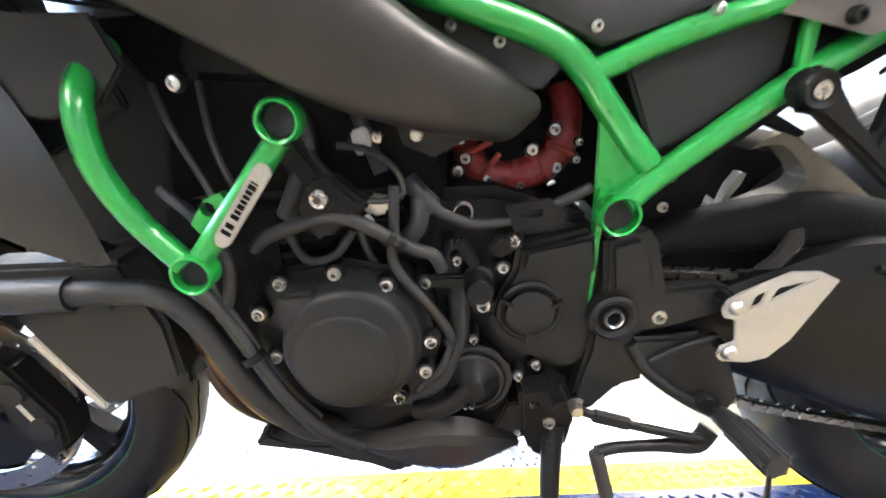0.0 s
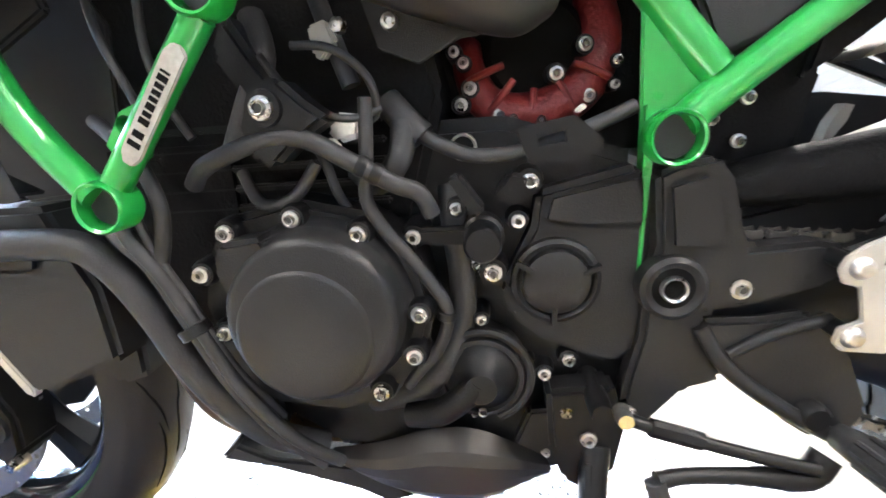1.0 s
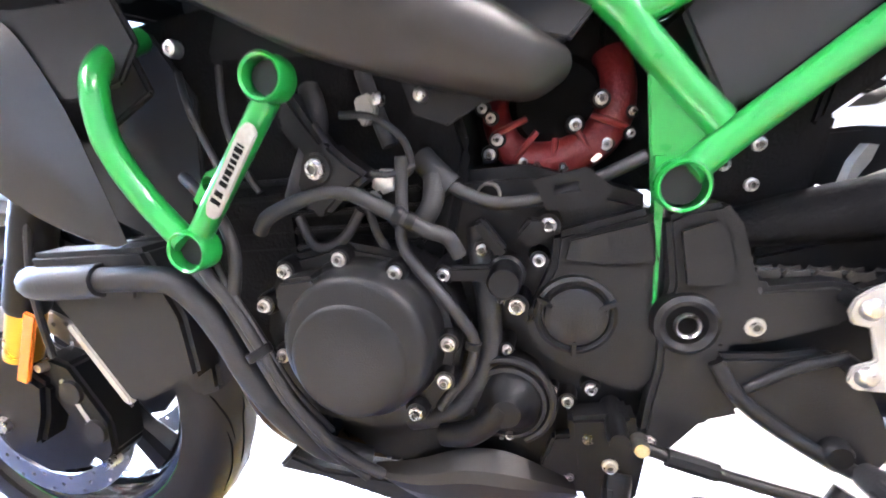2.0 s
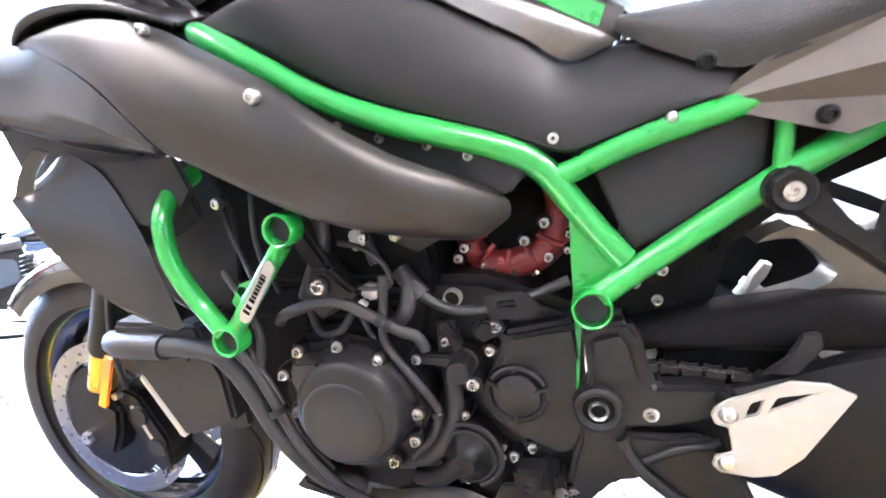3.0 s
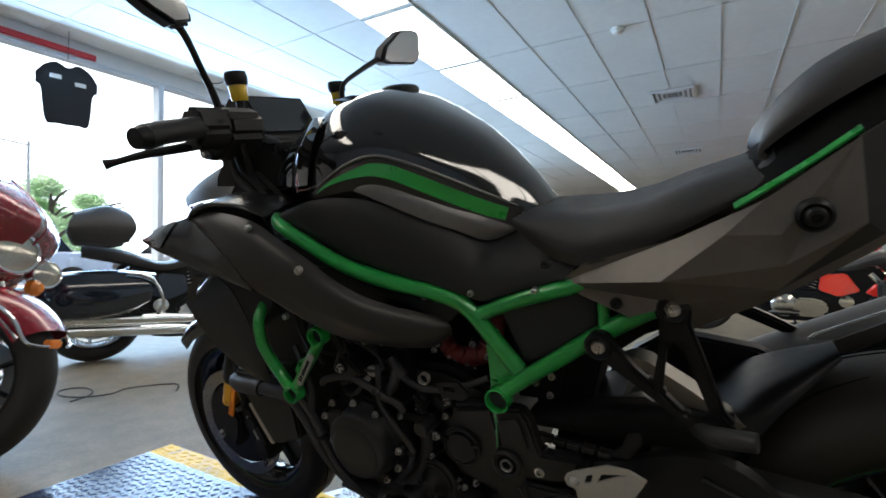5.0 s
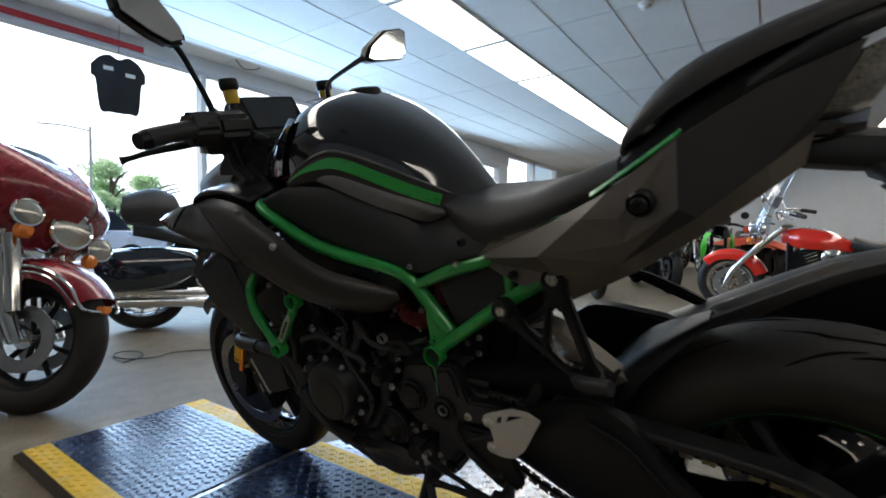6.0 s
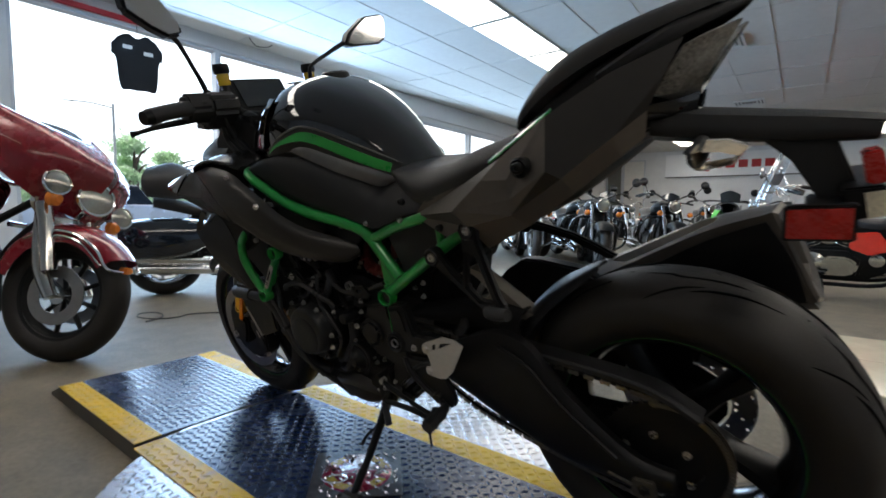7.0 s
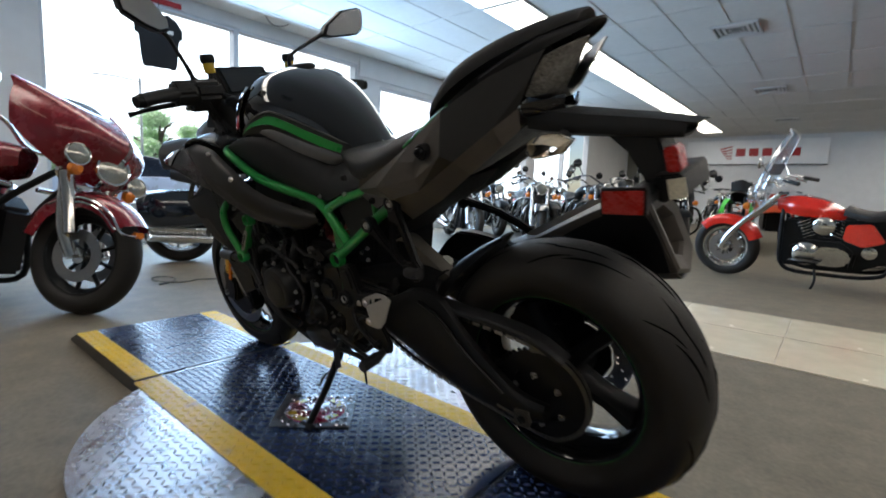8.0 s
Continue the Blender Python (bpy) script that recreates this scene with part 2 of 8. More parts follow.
# ceiling: one slab with raised bars between the tiles, open where the lamps sit
bm = bmesh.new()
box(X0, X1, Y0, Y1, CEIL, CEIL + 0.1, 0, bm=bm)
structure("ceiling", bm, CEILT, "white suspended ceiling of square tiles", "ceiling")
bm = bmesh.new()
x = -2.31 - 0.6 * 5
while x < X1:
    if x > X0:
        box(x - 0.008, x + 0.008, Y0, Y1, CEIL - 0.006, CEIL, 0, bm=bm)
    x += 0.6
y = 3.42 - 1.42 * 6
while y < Y1:
    if y > Y0:
        box(X0, X1, y - 0.008, y + 0.008, CEIL - 0.005, CEIL, 0, bm=bm)
    y += 1.42
structure("ceiling_grid", bm, TBAR, "thin white bars between the ceiling tiles", "ceiling grid")


def ceiling_lamp(y):
    t = thing("ceiling_light", "long recessed ceiling lamp with a white glowing diffuser", "ceiling light", pose(-2.0, y, CEIL), "row of ceiling lights")
    b = plate([(-0.3, -0.7), (0.3, -0.7), (0.3, 0.7), (-0.3, 0.7)], -0.016, -0.006, 0, [[(-0.275, -0.67), (0.275, -0.67), (0.275, 0.67), (-0.275, 0.67)]], "xy")
    part("frame", b, TBAR, t)
    part("diffuser", plate([(-0.275, -0.67), (0.275, -0.67), (0.275, 0.67), (-0.275, 0.67)], -0.012, -0.007, 0, plane="xy"), PANEL, t, "white glowing diffuser")
    return t


lamp = ceiling_lamp(4.13)
for i in range(-5, 10):
    if i:
        copy_thing(lamp, pose(-2.0, 4.13 + 1.42 * i, CEIL))
for i in range(-5, 10):
    copy_thing(lamp, pose(2.86, 4.13 + 1.42 * i, CEIL))


def vent(y):
    t = thing("ceiling_vent", "square white metal air vent in the ceiling", "vent", pose(0.12, y, CEIL), "air vents in the ceiling")
    for k in range(4):
        a, b = 0.27 - 0.06 * k, 0.24 - 0.06 * k
        part("slat" if k else "frame", plate([(-a, -a), (a, -a), (a, a), (-a, a)], -0.03 + 0.006 * k, -0.006, 0.003, [[(-b, -b), (b, -b), (b, b), (-b, b)]], "xy"), TBAR, t)
    part("backing", plate([(-0.26, -0.26), (0.26, -0.26), (0.26, 0.26), (-0.26, 0.26)], -0.012, -0.008, 0, plane="xy"), material("duct_grey", (0.16, 0.16, 0.155), 0.6), t, "dark duct behind the slats")
    return t


v0 = vent(7.27)
for y in (11.42, 15.55, -1.5):
    copy_thing(v0, pose(0.12, y, CEIL))
t = thing("smoke_detector", "small round white smoke detector on the ceiling", "smoke detector", pose(-0.2, 4.855, CEIL))
part("base", lathe([(0, 0), (0.07, 0), (0.07, -0.02), (0.06, -0.025)], axis=(0, 0, 1)), WHITE, t)
part("head", lathe([(0.055, -0.02), (0.05, -0.045), (0.03, -0.055), (0, -0.055)], axis=(0, 0, 1)), WHITE, t)


# window wall: header, sill and posts with openings through it
def window_wall():
    SILL = 0.5
    spans = [(1.05, 3.17, 2.93), (3.17, 5.3, 2.93), (5.83, 7.42, 2.66), (7.42, 9.2, 2.66), (9.2, 11.22, 2.66), (11.65, 13.45, 3.03), (13.45, 15.25, 3.03)]
    b = bmesh.new()
    for y0, y1, z0, z1 in ((Y0, 5.3, 2.93, CEIL), (5.3, 11.65, 2.66, CEIL), (11.65, Y1, 3.03, CEIL), (Y0, Y1, FLOOR, SILL), (Y0, 1.05, SILL, 2.93), (5.3, 5.83, SILL, 2.66), (11.22, 11.65, SILL, 2.66), (15.25, Y1, SILL, 3.03)):
        box(X0 - 0.2, X0, y0, y1, z0, z1, 0, bm=b)
    structure("wall_west", b, WALL, "white wall with large shop windows", "wall")
    for k, (y0, y1, HEAD) in enumerate(spans):
        w = thing("window_%d" % (k + 1), "large shop window with a pale metal frame", "window", pose(X0 - 0.1, 0, 0), kind="structure")
        f = 0.035
        part("window_frame", plate([(y0 + 0.001, SILL + 0.001), (y1 - 0.001, SILL + 0.001), (y1 - 0.001, HEAD - 0.001), (y0 + 0.001, HEAD - 0.001)], -0.05, 0.09, 0.004, [[(y0 + f, SILL + f), (y1 - f, SILL + f), (y1 - f, HEAD - f), (y0 + f, HEAD - f)]], "yz"), WFRAME, w)
        part("window_sill", box(-0.02, 0.16, y0 + 0.01, y1 - 0.01, SILL + 0.002, SILL + 0.03, 0.004), WFRAME, w)
        p = part("pane", box(-0.006, 0.0, y0 + f, y1 - f, SILL + f, HEAD - f, 0), GLASS, w, "clear glass pane")
        p.visible_shadow = False


GLASS = clear("window_glass", (1, 1, 1), 0.0, 1.02)
window_wall()
structure("wall_band", box(X0, X0 + 0.05, 5.32, 11.64, 2.74, CEIL - 0.008, 0.004), WALL, "painted band over the lower shop windows", "wall")
structure("trim", box(X0, X0 + 0.03, 1.06, 2.45, 2.94, 3.0, 0.004), material("red_band_paint", (0.5, 0.02, 0.03), 0.5), "red painted band above the shop window", "trim")
structure("wall_north", box(X0 - 0.2, X1, Y1, Y1 + 0.2, FLOOR, CEIL, 0), WALL, "pale blue-white end wall of the showroom", "wall")
door = thing("door_1", "grey glazed double door in the end wall", "door", pose(-4.86, Y1, FLOOR), kind="structure")
part("door_frame", plate([(-0.32, 0), (0.32, 0), (0.32, 2.85), (-0.32, 2.85)], -0.06, -0.003, 0.004, [[(-0.26, 0.12), (0.26, 0.12), (0.26, 2.78), (-0.26, 2.78)]]), WFRAME, door)
part("pane", box(-0.26, 0.26, -0.035, -0.003, 0.12, 2.78, 0), material("grey_door_glass", (0.14, 0.145, 0.13), 0.08, 0, 0.1, 8, coat=0.6), door, "dark grey glossy pane")
part("mid_rail", box(-0.26, 0.26, -0.05, -0.036, 1.0, 1.09, 0.004), WFRAME, door)
part("door_handle", box(0.18, 0.21, -0.1, -0.052, 0.95, 1.2, 0.006), SATIN, door, "black pull handle")
door = thing("door_2", "plain bright white door in the end wall", "door", pose(-4.12, Y1, FLOOR), kind="structure")
part("door_leaf", box(-0.36, 0.36, -0.05, -0.003, 0.01, 2.75, 0.004), WHITE, door)
part("door_frame", plate([(-0.4, 0), (0.4, 0), (0.4, 2.8), (-0.4, 2.8)], -0.07, -0.003, 0.004, [[(-0.361, 0.005), (0.361, 0.005), (0.361, 2.752), (-0.361, 2.752)]]), WFRAME, door)
part("door_handle", box(0.24, 0.34, -0.1, -0.055, 1.0, 1.02, 0.004), SATIN, door, "black lever handle")
structure("wall_east", box(X1, X1 + 0.2, Y0, Y1, FLOOR, CEIL, 0), WALL, "plain white side wall", "wall")
structure("wall_south", box(X0 - 0.2, X1, Y0 - 0.2, Y0, FLOOR, CEIL, 0), WALL, "plain white wall behind the bike", "wall")
structure("ground", box(-80, X0 - 0.2, -60, 80, -0.15, -0.05, 0), material("car_park_asphalt", (0.22, 0.22, 0.22), 0.9, 0, 0.2, 3), "pale sunlit asphalt outside the windows", "ground")

# ---- the steel turntable ----
deck = thing("turntable_platform", "low steel turntable of tread plate, dark blue with yellow stripes", "display platform", pose(0, 0, 0))


def lozenges(area_test, x0, x1, y0, y1, z, step=0.0238):
    """Raised bars of tread plate, turned a quarter from one to the next."""
    verts, faces = [], []
    i = 0
    nx, ny = int((x1 - x0) / step) + 1, int((y1 - y0) / step) + 1
    for i in range(nx):
        for j in range(ny):
            cx, cy = x0 + i * step, y0 + j * step
            if not area_test(cx, cy):
                continue
            a = radians(45 if (i + j) % 2 else -45)
            u, v = Vector((math.cos(a), math.sin(a), 0)), Vector((-math.sin(a), math.cos(a), 0))
            c = Vector((cx, cy, z))
            L, W, h = 0.0114, 0.0037, 0.0025
            k = len(verts)
            top = Vector((0, 0, h))
            verts += [c - u * L, c - v * W - u * L * 0.3, c - v * W + u * L * 0.3, c + u * L, c + v * W + u * L * 0.3, c + v * W - u * L * 0.3, c - u * L * 0.6 + top, c + u * L * 0.6 + top]
            faces += [(k, k + 1, k + 6), (k + 1, k + 2, k + 7, k + 6), (k + 2, k + 3, k + 7), (k + 3, k + 4, k + 7), (k + 4, k + 5, k + 6, k + 7), (k + 5, k, k + 6)]
    b = bmesh.new()
    me = bpy.data.meshes.new("t")
    me.from_pydata(verts, [], faces)
    b.from_mesh(me)
    return b


DX, DY, DR = 0.17, 0.747, 0.69
SL0, SL1, SR0, SR1 = 0.372, 0.462, 0.95, 1.038   # stripes of the middle track
circle = [(DX + DR * math.cos(a), DY + DR * math.sin(a)) for a in (2 * math.pi * k / 96 for k in range(96))]
part("disc", plate(circle, FLOOR, DECK - 0.004, 0.003, plane="xy"), SILVER, deck, "bare steel round plate")
inside = lambda x, y: (x - DX) ** 2 + (y - DY) ** 2 < (DR - 0.02) ** 2
tr = part("disc_tread", lozenges(lambda x, y: inside(x, y) and (y < SL0 - 0.01 or y > SR1 + 0.01), DX - DR, DX + DR, DY - DR, DY + DR, DECK - 0.004), SILVER, deck)
tr["kind"] = "stuff"


def track(name, x0, x1, y0, y1, s0, s1, lean=0.0):
    """A flat length of track: blue plate between two yellow stripes, with dark edges."""
    body = part(name, box(x0, x1, y0, y1, FLOOR, DECK - 0.003, 0.002), DECKEDGE, deck, "dark painted steel edge")
    part("blue_plate", box(x0, x1, s0, s1, DECK - 0.003, DECK, 0), BLUEDECK, body, "dark blue painted plate")
    part("yellow_stripe", box(x0, x1, y0, s0, DECK - 0.003, DECK, 0), YELLOW, body, "worn yellow painted stripe")
    part("yellow_stripe", box(x0, x1, s1, y1, DECK - 0.003, DECK, 0), YELLOW, body, "worn yellow painted stripe")
    for nm, a, b, mat in (("blue_tread", s0, s1, BLUEDECK), ("yellow_tread", y0, s0, YELLOW), ("yellow_tread", s1, y1, YELLOW)):
        o = part(nm, lozenges(lambda x, y: True, x0 + 0.015, x1 - 0.012, a + 0.014, b - 0.01, DECK), mat, body)
        o["kind"] = "stuff"


track("middle_track", -0.464, 0.80, SL0, SR1, SL1, SR0)
track("front_track", -1.25, -0.49, 0.384, 1.02, 0.462, 0.935)
track("rear_track", 0.812, 1.55, 0.36, 1.02, 0.45, 0.94)
part("lip", plate([(-1.25, DECK - 0.004), (-1.25, FLOOR), (-1.36, FLOOR), (-1.36, FLOOR + 0.012)], 0.384, 1.02, 0.001), DECKEDGE, deck, "dark sloping steel lip")

# clear puck under the side stand
puck = thing("stand_pad", "clear plastic sheet with printed disc under the side stand", "stand pad", pose(0.172, 0.694, DECK + 0.002, 0, 0, 44))
film_m = material("creased_clear_film", (0.09, 0.095, 0.11), 0.14, 0.35, 0.5, 30, 0.8, 30, spec=0.6)
part("sheet", plate([(-0.121, -0.114), (0.121, -0.114), (0.121, 0.114), (-0.121, 0.114)], 0.0, 0.0035, 0.001, plane="xy"), film_m, puck, "creased shiny clear film")
pm = material("printed_red_ink", (0.16, 0.012, 0.035), 0.25, 0, 0.6, 50, 0.6, 60, spec=0.5, wear=0.5, wear_col=(0.03, 0.008, 0.03), coat=0.5)
py_ = material("printed_yellow_ink", (0.26, 0.17, 0.015), 0.25, 0, 0.4, 60, 0.6, 70, spec=0.5, coat=0.5)
disc = part("printed_disc", lathe([(0.0, 0.0052), (0.092, 0.0052), (0.095, 0.0036)], axis=(0, 0, 1), n=40), pm, puck, "pink, red and yellow printed disc")
for a0, a1 in ((10, 62), (118, 150), (196, 262), (300, 330)):
    arc_pts = [(r * math.cos(math.radians(a)), r * math.sin(math.radians(a))) for r, aa in ((0.09, (0, 0.25, 0.5, 0.75, 1)), (0.064, (1, 0.66, 0.33, 0))) for a in [a0 + (a1 - a0) * q for q in aa]]
    part("printed_patch", plate(arc_pts, 0.0054, 0.006, 0, plane="xy"), py_, disc, "yellow printed patch")
# film ridges over the tread, highlights painted as bright metal
ridge = part("film_ridge", lozenges(lambda x, y: abs(x) < 0.112 and abs(y) < 0.105 and math.sin(x * 91.0 + y * 57.0) > -0.55, -0.112, 0.112, -0.104, 0.104, 0.005, 0.0238), material("film_highlight", (0.5, 0.5, 0.55), 0.1, 0.9, 0.3, 60, 0.3, 60), puck, "film ridges with highlights put into their bright metal")
ridge["kind"] = "stuff"
ring_p = part("stand_ring", tube([(-0.055 + 0.03 * math.cos(a), -0.035 + 0.018 * math.sin(a), 0.0075) for a in (k * math.pi / 6 for k in range(13))], 0.0022, 6, 2), CHROME, puck, "bright oval ring")

# ---- the green and black motorcycle ----
# its own axes: x to the rear, y to its right, z up in its plane; it leans on its side stand
moto = thing("motorcycle", "black naked sport motorcycle with green trellis frame on its stand", "motorcycle", pose(0, 0.9566, DECK, 14, 0, 0))
FA, RA = (-0.548, 0.0, 0.302), (0.926, 0.0, 0.315)


def tyre_mesh(R, W, rim, centre, n=96):
    h = W / 2
    prof = [(rim, -h * 0.72), (rim + 0.012, -h * 0.86), (R - 0.075, -h * 1.0), (R - 0.05, -h * 1.0), (R - 0.034, -h * 0.93), (R - 0.018, -h * 0.74), (R - 0.007, -h * 0.48), (R, -h * 0.2)]
    prof += [(r, -y) for r, y in reversed(prof)]
    return lathe(prof, centre, n=n)


def tread_groove(centre, R, W, a0, a1, y0, y1):
    """A thin dark groove line that lies in the tyre's tread from one angle to another."""
    h = W / 2
    pts = []
    for k in range(9):
        u = k / 8
        y = y0 + (y1 - y0) * (u ** 0.8)
        s = abs(y) / h
        r = R + 0.0007 - (0.007 * (s / 0.48) ** 2 if s < 0.48 else 0.007 + 0.027 * ((s - 0.48) / 0.45) ** 1.4)
        a = a0 + (a1 - a0) * u
        pts.append((centre[0] + r * math.cos(a), centre[1] + y, centre[2] + r * math.sin(a)))
    return pts


RIMGREEN = material("dark_green_rim_tape", (0.004, 0.11, 0.012), 0.5, 0, 0.5, 30)
GROOVE = material("groove_black", (0.004, 0.004, 0.004), 0.9, spec=0.12)


def drilled(r0, r1, cells, rows, y0, y1, centre, hole=0.0038):
    """A brake ring with rows of real holes."""
    bm = bmesh.new()
    cx, cy, cz = centre
    P = lambda r, a, y: (cx + r * math.cos(a), cy + y, cz + r * math.sin(a))
    for i in range(cells):
        a0, a1 = 2 * math.pi * i / cells, 2 * math.pi * (i + 1) / cells
        am = (a0 + a1) / 2
        for j in range(rows):
            q0, q1 = r0 + (r1 - r0) * j / rows, r0 + (r1 - r0) * (j + 1) / rows
            qm = (q0 + q1) / 2
            ring = [(q0, a0), (q0, am), (q0, a1), (qm, a1), (q1, a1), (q1, am), (q1, a0), (qm, a0)]
            if (i + j) % 3:
                for y in (y0, y1):
                    bm.faces.new([bm.verts.new(P(r, a, y)) for r, a in ring])
                continue
            inner = []
            for r, a in ring:
                d = Vector((r - qm, (a - am) * qm))
                d = d.normalized() * hole
                inner.append((qm + d[0], am + d[1] / qm))
            for k in range(8):
                m = (k + 1) % 8
                for y in (y0, y1):
                    bm.faces.new([bm.verts.new(P(*p, y)) for p in (ring[k], ring[m], inner[m], inner[k])])
                bm.faces.new([bm.verts.new(P(*p, y)) for p, y in ((inner[k], y0), (inner[m], y0), (inner[m], y1), (inner[k], y1))])
        for r in (r0, r1):
            bm.faces.new([bm.verts.new(P(r, a, y)) for a, y in ((a0, y0), (a1, y0), (a1, y1), (a0, y1))])
    bmesh.ops.remove_doubles(bm, verts=bm.verts, dist=1e-5)
    return bm


def wheel(name, c, R, W, rim, spokes, hubr, label, turn=0.35):
    w = part(name, lathe([(rim + 0.006, -W * 0.37), (rim + 0.008, -W * 0.33), (rim - 0.008, -W * 0.3), (rim - 0.022, -W * 0.1), (rim - 0.024, 0), (rim - 0.022, W * 0.1), (rim - 0.008, W * 0.3), (rim + 0.008, W * 0.33), (rim + 0.006, W * 0.37), (rim - 0.005, W * 0.36), (rim - 0.017, W * 0.29), (rim - 0.032, W * 0.08), (rim - 0.033, 0), (rim - 0.032, -W * 0.08), (rim - 0.017, -W * 0.29), (rim - 0.005, -W * 0.36)], c, n=72, closed=True), WHEELBLK, moto, label)
    part("tyre", tyre_mesh(R, W, rim, c), RUBBER, w, "black road tyre with thin curved grooves")
    part("hub", lathe([(0, -W * 0.36), (hubr, -W * 0.36), (hubr * 0.8, -W * 0.2), (hubr * 0.8, W * 0.2), (hubr, W * 0.36), (0, W * 0.36)], c), SATIN, w)
    for k in range(spokes):
        a = 2 * math.pi * (k + turn) / spokes
        d, s = Vector((math.cos(a), 0, math.sin(a))), Vector((-math.sin(a), 0, math.cos(a)))
        b = bmesh.new()
        rings = []
        for r, ww, t in ((hubr * 0.6, 0.024, W * 0.2), (rim * 0.55, 0.016, W * 0.16), (rim - 0.025, 0.022, W * 0.22)):
            p = Vector(c) + d * r
            rings.append([b.verts.new(p + s * i * ww + Vector((0, j * t, 0))) for i, j in ((-1, -0.6), (-0.6, -1), (0.6, -1), (1, -0.6), (1, 0.6), (0.6, 1), (-0.6, 1), (-1, 0.6))])
        for p, q in zip(rings, rings[1:]):
            for i in range(8):
                b.faces.new((p[i], p[(i + 1) % 8], q[(i + 1) % 8], q[i]))
        part("spoke", b, SATIN, w)
    for sg in (-1, 1):
        part("rim_stripe", lathe([(rim + 0.001, sg * W * 0.372), (rim + 0.004, sg * W * 0.374), (rim + 0.004, sg * W * 0.377), (rim + 0.001, sg * W * 0.375)], c, n=72, closed=True), RIMGREEN, w, "thin green rim stripe")
    return w


fw = wheel("front_wheel", FA, 0.30, 0.12, 0.216, 5, 0.04, "gloss black cast front wheel")
rw = wheel("rear_wheel", RA, 0.325, 0.2, 0.212, 5, 0.05, "gloss black cast rear wheel", 0.667)
for c, R, W, w, n in ((FA, 0.30, 0.12, fw, 8), (RA, 0.325, 0.2, rw, 7)):
    b = bmesh.new()
    for k in range(n):
        a = 2 * math.pi * k / n
        for sg in (-1, 1):
            o = 0.0 if sg < 0 else math.pi / n
            for line in (((0.0, 0.1), (0.35, 0.2), (0.62, 0.3), (0.68, 0.25), (0.82, 0.22)), ((0.12, 0.36), (0.3, 0.44), (0.46, 0.56), (0.56, 0.66)), ((0.5, 0.5), (0.62, 0.62), (0.74, 0.78), (0.8, 0.86))):
                pts = [tread_groove(c, R, W, a + o + u, a + o + u, sg * W / 2 * f, sg * W / 2 * f)[0] for u, f in line]
                tube(pts, [0.0006] + [0.0022 if R > 0.31 else 0.0016] * (len(pts) - 2) + [0.0006], 5, 5, bm=b)
    part("tread_pattern", b, GROOVE, w, "dark grooves cut in the tyre")

# brakes
DISC = material("brake_disc_steel", (0.33, 0.32, 0.31), 0.35, 0.95, 0.1, 120)
for sg in (-1, 1):
    d = part("brake_disc", drilled(0.125, 0.16, 48, 3, -0.0025, 0.0025, (FA[0], sg * 0.075, FA[2])), DISC, fw, "drilled steel brake disc")
    part("disc_carrier", lathe([(0.05, -0.003), (0.118, -0.003), (0.118, 0.003), (0.05, 0.003)], (FA[0], sg * 0.078, FA[2]), n=10, closed=True), SATIN, fw)
    cal = part("brake_caliper", plate([(-0.47, 0.40), (-0.43, 0.385), (-0.385, 0.30), (-0.39, 0.25), (-0.415, 0.225), (-0.44, 0.25), (-0.455, 0.30), (-0.49, 0.37)], sg * 0.06, sg * 0.115, 0.006), SATIN, moto, "black four-piston brake caliper")
    for px, pz in ((-0.435, 0.345), (-0.412, 0.285)):
        part("piston_cap", lathe([(0, 0), (0.019, 0), (0.017, sg * 0.006), (0, sg * 0.006)], (px, sg * 0.114, pz), n=24), COVER, cal)
    part("lettering_bar", plate([(-0.452, 0.362), (-0.445, 0.365), (-0.405, 0.275), (-0.412, 0.272)], sg * 0.1145, sg * 0.1158, 0), ALU, cal, "worn silver lettering bar")
    for px, pz in ((-0.468, 0.385), (-0.4, 0.237)):
        part("caliper_bolt", lathe([(0, sg * 0.012), (0.006, sg * 0.012), (0.008, 0), (0.008, sg * -0.01)], (px, sg * 0.114, pz), n=12), STEEL, cal)
rd = part("brake_disc", drilled(0.088, 0.134, 40, 3, -0.0025, 0.0025, (RA[0], 0.088, RA[2])), DISC, rw, "drilled steel rear brake disc")
part("disc_carrier", lathe([(0.03, -0.004), (0.084, -0.002), (0.084, 0.002), (0.03, 0.004)], (RA[0], 0.088, RA[2]), n=12, closed=True), SATIN, rw)

rear_cal = part("rear_caliper", plate([(RA[0] + r * math.cos(radians(a)), RA[2] + r * math.sin(radians(a))) for r, a in ((0.165, 75), (0.17, 95), (0.168, 115), (0.16, 135), (0.10, 140), (0.085, 120), (0.08, 95), (0.09, 75))], 0.07, 0.125, 0.008), SATIN, moto, "black rear brake caliper")
part("caliper_bracket", plate([(RA[0] - 0.16, RA[2] + 0.02), (RA[0] - 0.12, RA[2] + 0.13), (RA[0] - 0.04, RA[2] + 0.16), (RA[0] - 0.03, RA[2] + 0.07), (RA[0] - 0.07, RA[2] - 0.02)], 0.094, 0.104, 0.004), SATIN, rear_cal)

